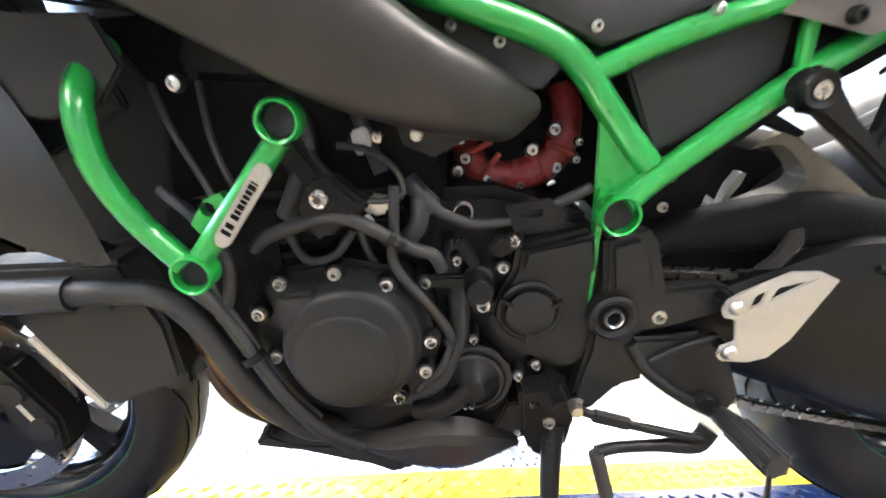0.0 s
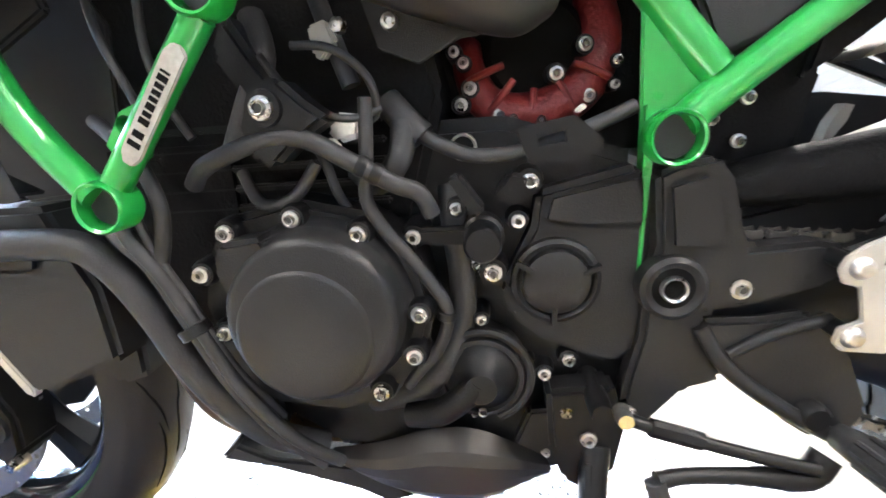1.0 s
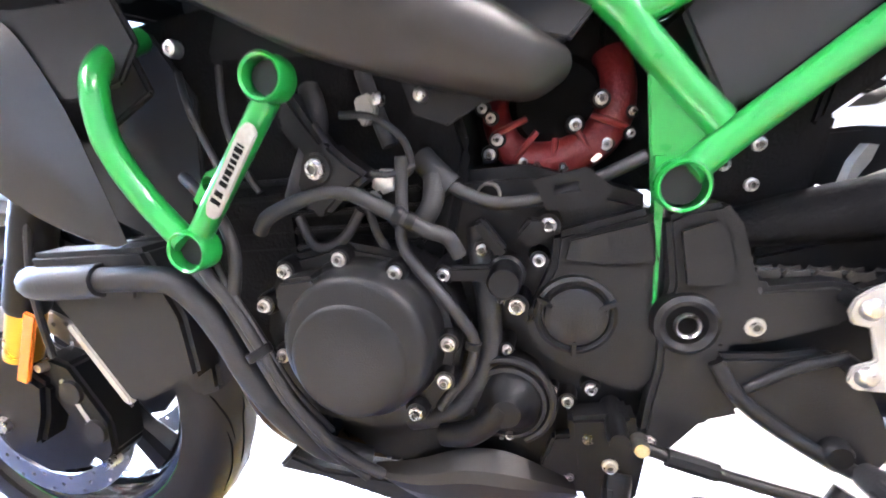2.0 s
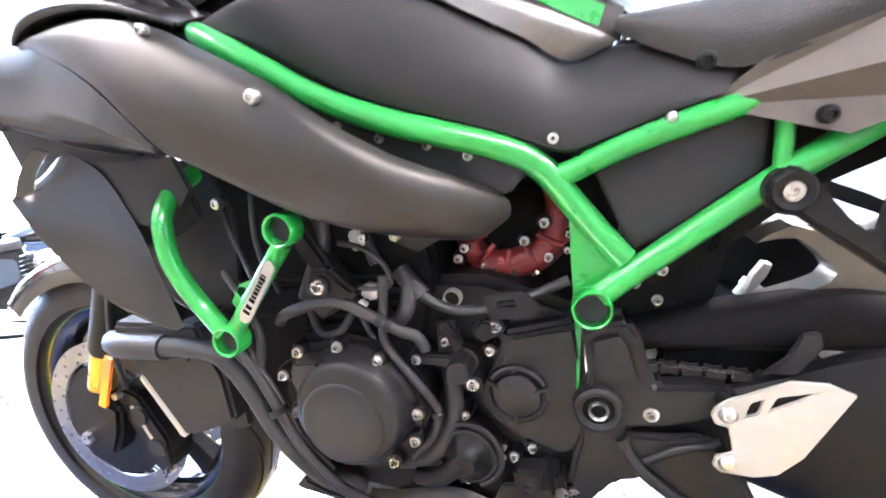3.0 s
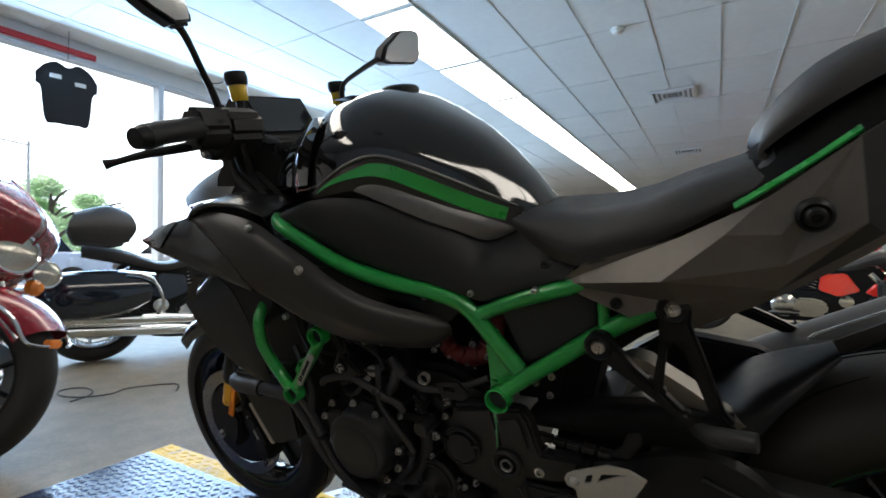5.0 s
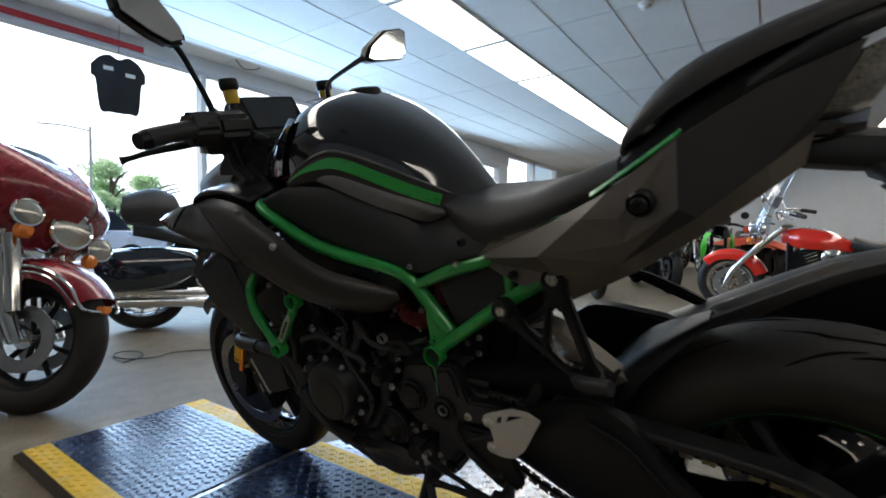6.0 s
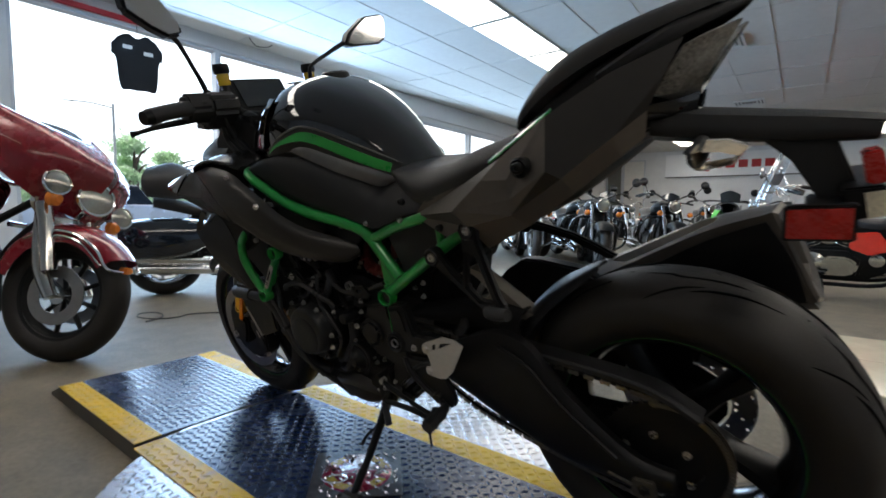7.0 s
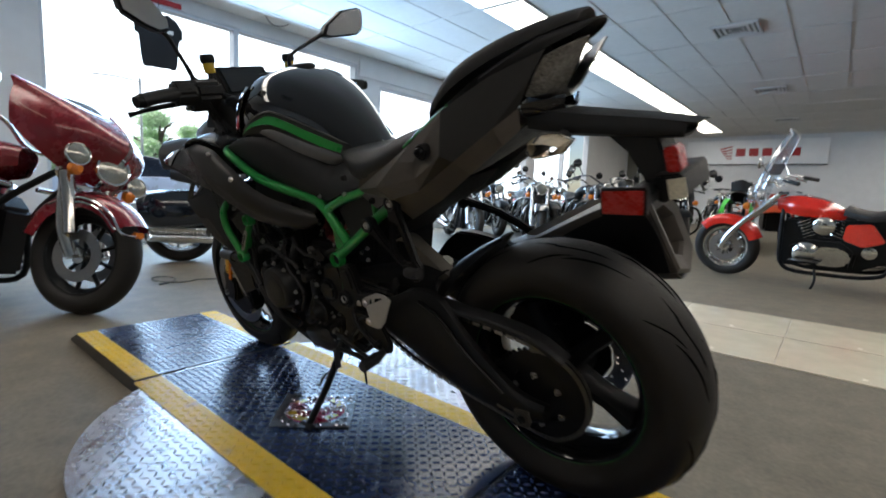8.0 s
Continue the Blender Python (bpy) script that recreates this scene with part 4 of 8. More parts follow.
    def facets(name, faces, mat, owner, label):
        """A moulded panel of flat faces that meet in crisp edges, with a returned rim."""
        b = bmesh.new()
        vs = {k: b.verts.new(S([V[k]])[0]) for k in sorted(set("".join(faces)))}
        for f in faces:
            b.faces.new([vs[k] for k in f])
        bmesh.ops.recalc_face_normals(b, faces=b.faces)
        bmesh.ops.triangulate(b, faces=[f for f in b.faces if len(f.verts) > 4])
        bmesh.ops.solidify(b, geom=b.faces[:], thickness=0.004)
        return part(name, b, mat, owner, label, 7)

    tail = facets("tail_panel", ["ABEK", "EFLK", "FTML", "TRNM", "LMNK", "AKWC", "KNQW", "NRQ"], GRAPH, moto, "brown-grey facetted tail side panel")
    facets("upper_panel", ["TGHIO", "IJO", "TOPR", "RPQ"], GRAPHD, tail, "darker upper face of the tail panel")
    facets("lower_panel", ["WQba", "QPcb", "POdc", "OJed"], BOUNCE_LIT, tail, "under face of the tail panel, paled for bounced light")
    part("green_stripe", skin([S(l) for l in ([(0.655, -0.178, 0.886), (0.72, -0.172, 0.927), (0.77, -0.157, 0.961)], [(0.657, -0.185, 0.8815), (0.721, -0.1795, 0.9225), (0.771, -0.165, 0.9565)])], 10, 2, 0.003), DECAL, moto, "thin green stripe")

part("fuel_tank", skin(mirrored([
    [(-0.06, -0.165, 0.945), (0.04, -0.196, 0.957), (0.15, -0.177, 0.985), (0.26, -0.131, 0.937), (0.33, -0.1, 0.897), (0.385, -0.078, 0.868)],
    [(-0.055, -0.155, 1.0), (0.04, -0.182, 1.02), (0.15, -0.166, 1.025), (0.26, -0.122, 0.97), (0.33, -0.09, 0.915), (0.385, -0.066, 0.87)],
    [(-0.04, -0.115, 1.06), (0.04, -0.135, 1.083), (0.14, -0.125, 1.078), (0.25, -0.095, 1.015), (0.335, -0.066, 0.938), (0.388, -0.048, 0.876)],
    [(-0.025, -0.06, 1.085), (0.04, -0.07, 1.108), (0.13, -0.065, 1.104), (0.25, -0.05, 1.034), (0.338, -0.035, 0.95), (0.39, -0.025, 0.88)],
    [(-0.02, 0, 1.09), (0.04, 0, 1.114), (0.13, 0, 1.11), (0.25, 0, 1.038), (0.338, 0, 0.954), (0.392, 0, 0.882)]]), 34, 4, 0), GLOSS, moto, "gloss black fuel tank")
part("tank_cap", lathe([(0, 0.012), (0.03, 0.012), (0.036, 0.008), (0.038, 0), (0.038, -0.01)], (0.1, 0, 1.111), (0.05, 0, 1), 32), SATIN, moto)
part("tank_label", plate([(0.012, -0.1), (0.062, -0.105), (0.062, -0.068), (0.014, -0.065)], 1.106, 1.1075, 0, plane="xy"), GRAPH, moto, "small grey label on the tank")
part("front_tank_cover", skin(mirrored([
    [(-0.2, -0.11, 0.95), (-0.13, -0.14, 0.96), (-0.055, -0.156, 0.95)],
    [(-0.165, -0.10, 1.0), (-0.11, -0.13, 1.02), (-0.05, -0.15, 1.03)],
    [(-0.11, -0.07, 1.04), (-0.07, -0.08, 1.07), (-0.03, -0.085, 1.083)],
    [(-0.1, 0, 1.05), (-0.06, 0, 1.08), (-0.02, 0, 1.094)]]), 12, 4, 0.003), GLOSS, moto, "gloss black cover at the front of the tank")
part("rider_seat", skin(mirrored([
    [(0.352, -0.11, 0.856), (0.398, -0.135, 0.826), (0.457, -0.155, 0.803), (0.52, -0.165, 0.818), (0.6, -0.168, 0.852), (0.69, -0.15, 0.90)],
    [(0.356, -0.115, 0.868), (0.40, -0.14, 0.855), (0.457, -0.158, 0.836), (0.53, -0.168, 0.85), (0.6, -0.168, 0.874), (0.69, -0.15, 0.908)],
    [(0.368, -0.09, 0.874), (0.41, -0.11, 0.872), (0.475, -0.128, 0.87), (0.54, -0.135, 0.88), (0.60, -0.135, 0.9), (0.68, -0.12, 0.922)],
    [(0.38, -0.04, 0.88), (0.42, -0.055, 0.876), (0.48, -0.06, 0.872), (0.545, -0.065, 0.882), (0.61, -0.065, 0.904), (0.68, -0.06, 0.928)],
    [(0.38, 0, 0.88), (0.42, 0, 0.876), (0.48, 0, 0.872), (0.545, 0, 0.882), (0.61, 0, 0.904), (0.68, 0, 0.93)]]), 30, 4, 0.004), VINYL, moto, "black vinyl rider seat")
part("pillion_seat", skin(mirrored([
    [(0.70, -0.11, 0.925), (0.685, -0.115, 0.935), (0.75, -0.125, 0.985), (0.84, -0.105, 1.03), (0.93, -0.075, 1.06), (0.995, -0.045, 1.078), (0.99, -0.03, 1.078)],
    [(0.70, -0.10, 0.925), (0.685, -0.113, 0.95), (0.75, -0.12, 1.012), (0.84, -0.1, 1.055), (0.93, -0.072, 1.08), (1.0, -0.04, 1.09), (0.99, -0.028, 1.079)],
    [(0.705, -0.06, 0.925), (0.69, -0.085, 0.965), (0.75, -0.085, 1.03), (0.84, -0.07, 1.068), (0.93, -0.05, 1.09), (1.004, -0.025, 1.098), (0.99, -0.015, 1.08)],
    [(0.705, 0, 0.925), (0.695, 0, 0.97), (0.75, 0, 1.038), (0.84, 0, 1.075), (0.93, 0, 1.097), (1.006, 0, 1.102), (0.99, 0, 1.081)]]), 24, 4, 0.004), VINYL, moto, "black vinyl pillion seat")
# plate added to fill the gap, its near black stands for shade
part("inner_cover", plate([(0.36, 0.60), (0.45, 0.66), (0.475, 0.62), (0.46, 0.56), (0.44, 0.50), (0.36, 0.48)], -0.09, 0.09, 0.006), RECESS_BLACK, moto)
part("swingarm_cross", plate([(0.38, 0.41), (0.40, 0.50), (0.5, 0.52), (0.57, 0.5), (0.52, 0.40)], -0.108, 0.11, 0.008), SATIN, moto)
part("seat_hump", skin(mirrored([[(0.66, -0.14, 0.89), (0.70, -0.125, 0.93)], [(0.665, -0.1, 0.905), (0.70, -0.1, 0.94)], [(0.665, 0, 0.91), (0.705, 0, 0.95)]]), 6, 4, 0.004), PLASTIC, moto)
part("tail_cowl", skin(mirrored([
    [(0.84, -0.128, 0.985), (0.93, -0.085, 1.03), (1.0, -0.05, 1.058), (1.026, -0.03, 1.072)],
    [(0.84, -0.13, 1.005), (0.93, -0.08, 1.055), (1.0, -0.045, 1.072), (1.03, -0.025, 1.078)],
    [(0.84, 0, 1.02), (0.93, 0, 1.07), (1.0, 0, 1.08), (1.034, 0, 1.083)]]), 16, 4, 0.004), PLASTIC, moto, "black tail cowl")
tl = part("tail_light", skin(mirrored([
    [(0.956, -0.09, 1.024), (0.985, -0.072, 1.036), (1.024, -0.042, 1.048)],
    [(0.934, -0.096, 0.99), (0.965, -0.072, 0.998), (1.0, -0.038, 1.012)],
    [(0.912, -0.088, 0.957), (0.94, -0.066, 0.958), (0.972, -0.034, 0.968)],
    [(0.92, 0, 0.945), (0.94, 0, 0.945), (0.965, 0, 0.95)]]), 9, 1, 0.004), SMOKE, moto, "smoked clear tail light lens")
part("tail_light_base", skin(mirrored([[(0.90, -0.09, 0.945), (0.94, -0.062, 0.948), (0.968, -0.03, 0.955)], [(0.9, -0.08, 0.92), (0.94, -0.055, 0.922), (0.965, -0.03, 0.93)], [(0.9, 0, 0.915), (0.94, 0, 0.918), (0.968, 0, 0.925)]]), 8, 3, 0.004), GLOSS, moto)
part("seat_base", skin(mirrored([[(0.66, -0.17, 0.882), (0.76, -0.166, 0.944), (0.86, -0.128, 0.998), (0.95, -0.082, 1.03)], [(0.66, -0.09, 0.91), (0.76, -0.09, 0.985), (0.86, -0.07, 1.035), (0.95, -0.045, 1.06)], [(0.66, 0, 0.915), (0.76, 0, 0.99), (0.86, 0, 1.04), (0.95, 0, 1.065)]]), 16, 3, 0.003), material("matte_black_felt", (0.008, 0.008, 0.008), 0.95, 0, 0.2, 80, 0.3, 600, spec=0.05), moto, "matte black seat base")
# added panel, stands in for the dark void under the seat
part("dark_gap_panel", plate([(0.45, 0.61), (0.50, 0.645), (0.545, 0.68), (0.60, 0.705), (0.66, 0.74), (0.72, 0.79), (0.50, 0.78)], -0.10, 0.10, 0.004), RECESS_BLACK, moto, "near-black panel added to close the gap under the seat")
part("undertray", skin(mirrored([[(0.45, -0.125, 0.77), (0.62, -0.125, 0.785), (0.8, -0.09, 0.85), (0.95, -0.05, 0.94)], [(0.45, 0, 0.74), (0.62, 0, 0.76), (0.8, 0, 0.84), (0.95, 0, 0.93)]]), 14, 4, 0.004), PLASTIC, moto)
# battery box in the frame triangle
part("inner_cover", plate([(0.33, 0.715), (0.345, 0.73), (0.45, 0.762), (0.49, 0.76), (0.485, 0.705), (0.4, 0.645), (0.365, 0.63)], -0.14, 0.14, 0.004), PLASTIC, moto, "matt black inner side cover")
# near-black filling plate, shade of the void below the tube painted in
part("inner_cover", plate([(0.5, 0.77), (0.62, 0.78), (0.7, 0.79), (0.6, 0.735), (0.5, 0.68), (0.42, 0.62), (0.4, 0.55), (0.33, 0.55), (0.37, 0.62)], -0.11, 0.11, 0.004), RECESS_BLACK, moto)

# ---- engine ----
engine = part("engine", plate([(-0.10, 0.60), (-0.105, 0.50), (-0.06, 0.33), (0.0, 0.275), (0.12, 0.262), (0.27, 0.27), (0.31, 0.33), (0.315, 0.56), (0.20, 0.60)], -0.135, 0.16, 0.012), ENGINE, moto, "black in-line engine crammed with hoses and bolts")
# block coloured near black for the shade it sits in
part("cylinder_block", plate([(-0.115, 0.62), (-0.09, 0.52), (0.12, 0.52), (0.15, 0.62), (0.13, 0.71), (-0.10, 0.73)], -0.15, 0.15, 0.008), RECESS_BLACK, engine)
for k in range(5):
    part("cooling_rib", box(-0.11, 0.10, -0.158, 0.158, 0.535 + 0.017 * k, 0.541 + 0.017 * k, 0.002), ENGINE, engine)
part("cam_cover", plate([(-0.12, 0.73), (-0.09, 0.69), (0.10, 0.67), (0.12, 0.74), (0.06, 0.80), (-0.09, 0.80)], -0.14, 0.14, 0.012), SATIN, engine)
part("airbox", plate([(-0.16, 0.79), (0.16, 0.74), (0.3, 0.74), (0.32, 0.80), (0.2, 0.93), (-0.16, 0.94)], -0.13, 0.13, 0.015), PLASTIC, moto)
part("throttle_body", plate([(0.11, 0.60), (0.3, 0.58), (0.32, 0.74), (0.13, 0.74)], -0.04, 0.12, 0.01), ENGINE, engine)


# darker bolt steel: shade of the socket recess put into the colour
SOCKET = material("shaded_socket_steel", (0.1, 0.095, 0.09), 0.4, 0.9, 0.3, 200)


def bolt(x, y, z, r=0.0065, mat=STEEL, owner=None, ring=True):
    """A flanged hexagon bolt whose head faces the left side."""
    r *= 0.88
    b = lathe([(0, -0.0015), (r * 0.42, -0.0015), (r * 0.5, -0.004), (r * 0.62, -0.0045), (r * 0.72, -0.003), (r * 0.72, 0.0), (r * 1.1, 0.0005), (r * 1.15, 0.0018), (r * 1.15, 0.004), (0, 0.004)], (x, y, z), n=18)
    ob = part("bolt", b, mat, owner or engine, "bright steel bolt" if mat is STEEL else "")
    ob.data.materials.append(SOCKET)
    for f in ob.data.polygons:
        if math.hypot(f.center.x - x, f.center.z - z) < r * 0.4 and f.center.y < y + 0.001:
            f.material_index = 1
    return ob


cx, cz = 0.0415, 0.4575
case = part("clutch_cover", lathe([(0.078, -0.13), (0.078, -0.19), (0.076, -0.196), (0.0725, -0.2), (0.0715, -0.206), (0.069, -0.221), (0.0655, -0.2265), (0.06, -0.2285), (0, -0.229)], (cx, 0, cz), n=64), COVER, engine, "round dark clutch cover")
part("cover_face", lathe([(0.0545, -0.2285), (0.0525, -0.2302), (0.05, -0.2312), (0.03, -0.2318), (0, -0.232)], (0.0365, 0, 0.4465), n=56), COVER, case)
part("cover_lug", plate([(-0.03, 0.503), (-0.022, 0.522), (0.012, 0.526), (0.024, 0.507), (0.0, 0.48), (-0.022, 0.475)], -0.19, -0.224, 0.004), COVER, case)
part("cover_flange", plate([(-0.055, 0.50), (-0.035, 0.535), (0.03, 0.548), (0.085, 0.535), (0.125, 0.50), (0.135, 0.45), (0.12, 0.40), (0.09, 0.367), (0.04, 0.355), (-0.02, 0.365), (-0.055, 0.41), (-0.065, 0.46)], -0.13, -0.192, 0.006), ENGINE, case)
for x, z in ((-0.026, 0.526), (0.03, 0.535), (0.081, 0.52), (0.123, 0.452), (0.085, 0.382), (-0.053, 0.493), (-0.043, 0.441), (0.116, 0.415)):
    part("bolt_boss", lathe([(0, -0.202), (0.0095, -0.202), (0.0115, -0.197), (0.0115, -0.18)], (x, 0, z), n=18), ENGINE, case)
    bolt(x, -0.206, z, 0.0068, owner=case)
sc = part("sprocket_cover", plate([(0.217, 0.508), (0.222, 0.538), (0.305, 0.556), (0.314, 0.53), (0.317, 0.43), (0.308, 0.39), (0.285, 0.375), (0.225, 0.402), (0.196, 0.425), (0.19, 0.455)], -0.12, -0.156, 0.006), COVER, engine, "dark sprocket cover")
part("cover_step", plate([(0.225, 0.512), (0.232, 0.535), (0.304, 0.549), (0.31, 0.505), (0.262, 0.505)], -0.154, -0.162, 0.004), COVER, sc)
part("round_cap", lathe([(0.038, -0.154), (0.0375, -0.163), (0.034, -0.165), (0.031, -0.163), (0.0305, -0.16), (0.0285, -0.16), (0.0275, -0.168), (0.02, -0.1715), (0, -0.172)], (0.236, 0, 0.461), n=48), COVER, sc)
for a in (20, 150, 265):
    d = Vector((math.cos(radians(a)), math.sin(radians(a))))
    s = Vector((-d.y, d.x)) * 0.0022
    p = Vector((0.236, 0.461))
    part("cap_rib", plate([p + d * 0.022 - s, p + d * 0.039 - s, p + d * 0.039 + s, p + d * 0.022 + s], -0.158, -0.171, 0.001), COVER, sc)
for x, y, z, r in ((0.216, -0.165, 0.547, 0.0072), (0.206, -0.160, 0.514, 0.0058), (0.183, -0.165, 0.471, 0.0078), (0.168, -0.16, 0.478, 0.005), (0.171, -0.168, 0.429, 0.0045), (0.168, -0.168, 0.339, 0.0066), (0.16, -0.166, 0.336, 0.004), (0.249, -0.15, 0.378, 0.006), (0.225, -0.165, 0.292, 0.0052), (0.119, -0.18, 0.509, 0.0065), (0.155, -0.17, 0.529, 0.0052), (0.029, -0.224, 0.617, 0.0085), (0.226, -0.155, 0.367, 0.0058), (0.213, -0.15, 0.376, 0.0035), (0.212, -0.15, 0.36, 0.003)):
    part("bolt_boss", lathe([(0, y + 0.004), (r * 1.5, y + 0.004), (r * 1.8, y + 0.02), (r * 1.8, y + 0.05)], (x, 0, z), n=18), ENGINE, engine)
    bolt(x, y, z, r)
# upper engine mount that carries the bright bolt
part("engine_mount", plate([(0.005, 0.60), (0.018, 0.635), (0.04, 0.638), (0.058, 0.62), (0.075, 0.607), (0.05, 0.592), (0.03, 0.575), (0.015, 0.578)], -0.216, -0.185, 0.005), SATIN, engine)
part("engine_mount", plate([(0.016, 0.60), (-0.02, 0.66), (-0.005, 0.69), (0.012, 0.66), (0.035, 0.625)], -0.19, -0.16, 0.006), SATIN, engine)
# water pump and its pipes
wp = part("water_pump", lathe([(0.042, -0.12), (0.042, -0.158), (0.038, -0.165), (0.03, -0.17), (0.02, -0.178), (0.014, -0.19), (0, -0.192)], (0.168, 0, 0.374), n=40), ENGINE, engine, "black water pump housing")
part("pump_rib", lathe([(0.031, -0.166), (0.034, -0.172), (0.038, -0.171), (0.04, -0.163)], (0.168, 0, 0.374), n=40), COVER, wp)
part("pump_ring", tube([(0.168 + 0.044 * math.cos(radians(a)), -0.166, 0.374 + 0.044 * math.sin(radians(a))) for a in range(-70, 171, 24)], 0.0045, 8), COVER, wp)
part("pump_spout", tube([(0.165, -0.18, 0.378), (0.15, -0.18, 0.36), (0.128, -0.175, 0.343), (0.10, -0.165, 0.335)], 0.0125, 14), ENGINE, wp)


def hose(pts, r, mat=HOSE, name="hose", label=""):
    return part(name, tube(pts, r, 12), mat, engine, label)


hose([(0.15, -0.14, 0.545), (0.152, -0.15, 0.51), (0.156, -0.155, 0.465), (0.152, -0.158, 0.42), (0.13, -0.165, 0.378), (0.10, -0.155, 0.352), (0.06, -0.14, 0.335)], 0.012, label="thick black coolant hose")
pipe = hose([(-0.045, -0.2, 0.565), (-0.03, -0.208, 0.578), (-0.004, -0.212, 0.588), (0.025, -0.212, 0.596), (0.053, -0.211, 0.594), (0.082, -0.205, 0.576), (0.112, -0.2, 0.557), (0.13, -0.195, 0.548), (0.138, -0.19, 0.53)], 0.007, label="black coolant pipe curving over the engine")
for p in ((0.09, -0.203, 0.5715), (0.1, -0.2015, 0.565)):
    part("pipe_ring", lathe([(0.0078, -0.004), (0.0088, 0), (0.0078, 0.004)], p, (0.8, 0.1, -0.5), 16), SATIN, engine)
hose([(0.095, -0.19, 0.62), (0.092, -0.195, 0.575), (0.089, -0.195, 0.545), (0.1, -0.195, 0.522), (0.12, -0.195, 0.495), (0.141, -0.19, 0.46), (0.144, -0.19, 0.44), (0.135, -0.19, 0.415), (0.118, -0.188, 0.395), (0.105, -0.185, 0.378)], 0.0055, label="thin black breather hose")
part("hose_clip", lathe([(0.0065, -0.004), (0.008, -0.003), (0.008, 0.003), (0.0065, 0.004)], (0.1435, -0.19, 0.445), (0.2, 0, 1), 14), SATIN, engine)
hose([(0.11, -0.165, 0.61), (0.13, -0.17, 0.592), (0.15, -0.172, 0.58), (0.175, -0.17, 0.571), (0.21, -0.165, 0.572), (0.25, -0.16, 0.582), (0.30, -0.15, 0.60)], 0.006)
hose([(0.105, -0.16, 0.618), (0.118, -0.165, 0.603), (0.133, -0.168, 0.588)], 0.012)
hose([(-0.14, -0.17, 0.62), (-0.09, -0.2, 0.59), (-0.07, -0.21, 0.555), (-0.075, -0.21, 0.52), (-0.09, -0.205, 0.49)], 0.006)
hose([(-0.13, -0.16, 0.72), (-0.11, -0.18, 0.68), (-0.085, -0.19, 0.63), (-0.07, -0.2, 0.60)], 0.0035)
hose([(-0.085, -0.16, 0.72), (-0.075, -0.18, 0.67), (-0.06, -0.19, 0.63), (-0.045, -0.19, 0.60)], 0.0035)
hose([(0.045, -0.19, 0.66), (0.075, -0.195, 0.655), (0.098, -0.19, 0.635), (0.102, -0.185, 0.61), (0.09, -0.185, 0.602)], 0.0032)
hose([(0.02, -0.19, 0.655), (0.04, -0.2, 0.63), (0.062, -0.2, 0.612), (0.085, -0.195, 0.606), (0.105, -0.185, 0.612)], 0.003)
hose([(-0.02, -0.17, 0.57), (0.0, -0.185, 0.545), (0.03, -0.19, 0.55), (0.05, -0.185, 0.575)], 0.005)
hose([(0.04, -0.17, 0.60), (0.055, -0.18, 0.575), (0.062, -0.18, 0.55), (0.07, -0.18, 0.535)], 0.004)
hose([(0.0, -0.15, 0.69), (0.012, -0.17, 0.655), (0.0, -0.18, 0.62), (-0.015, -0.18, 0.59)], 0.011)
hose([(0.055, -0.15, 0.70), (0.07, -0.17, 0.665), (0.082, -0.175, 0.63)], 0.0075)
hose([(0.075, -0.16, 0.565), (0.095, -0.175, 0.555), (0.115, -0.178, 0.575), (0.118, -0.17, 0.60)], 0.010)
# lean connectors and clips
part("connector", plate([(0.062, 0.60), (0.07, 0.612), (0.092, 0.608), (0.088, 0.592), (0.07, 0.588)], -0.192, -0.178, 0.004), STEEL, engine, "shiny crimp connector")
part("connector", plate([(0.06, 0.588), (0.068, 0.594), (0.075, 0.586), (0.067, 0.58)], -0.2, -0.19, 0.0015), ALU, engine)
part("connector", plate([(0.058, 0.672), (0.072, 0.676), (0.078, 0.66), (0.066, 0.648), (0.06, 0.652)], -0.19, -0.178, 0.002), material("grey_nylon", (0.3, 0.29, 0.27), 0.5), engine, "pale plastic wire connector")
part("sensor", lathe([(0, -0.2), (0.013, -0.2), (0.015, -0.196), (0.015, -0.17), (0.018, -0.168), (0.018, -0.15)], (0.176, 0, 0.505), n=24), SATIN, engine, "round black gear sensor")
part("sensor_arm", plate([(0.115, 0.503), (0.12, 0.516), (0.165, 0.516), (0.165, 0.5)], -0.178, -0.166, 0.003), SATIN, engine)
part("sensor_arm", plate([(0.15, 0.555), (0.16, 0.56), (0.18, 0.53), (0.17, 0.522)], -0.18, -0.166, 0.003), SATIN, engine)
part("sensor_arm", plate([(0.186, 0.54), (0.2, 0.556), (0.222, 0.552), (0.224, 0.54), (0.2, 0.527)], -0.165, -0.15, 0.003), SATIN, engine)
part("slotted_bracket", plate([(0.215, 0.562), (0.205, 0.59), (0.25, 0.597), (0.272, 0.577), (0.258, 0.562)], -0.175, -0.17, 0.001, [[(0.222, 0.576), (0.222, 0.584), (0.243, 0.586), (0.243, 0.578)]]), SATIN, engine, "black slotted bracket")
part("heat_shield", plate([(0.095, 0.69), (0.105, 0.655), (0.135, 0.642), (0.165, 0.657), (0.19, 0.66), (0.2, 0.70)], -0.172, -0.168, 0.001), PLASTIC, engine, "matt black heat shield")
# red supercharger
sp = part("supercharger", tube([(0.168, -0.052, 0.665), (0.17, -0.072, 0.64), (0.182, -0.077, 0.615), (0.205, -0.082, 0.602), (0.235, -0.082, 0.602), (0.265, -0.080, 0.614), (0.284, -0.074, 0.638), (0.29, -0.067, 0.67), (0.285, -0.057, 0.70)], [0.014, 0.0155, 0.017, 0.0185, 0.0195, 0.02, 0.02, 0.019, 0.018], 16), RED, engine, "red wrinkle-painted supercharger housing")
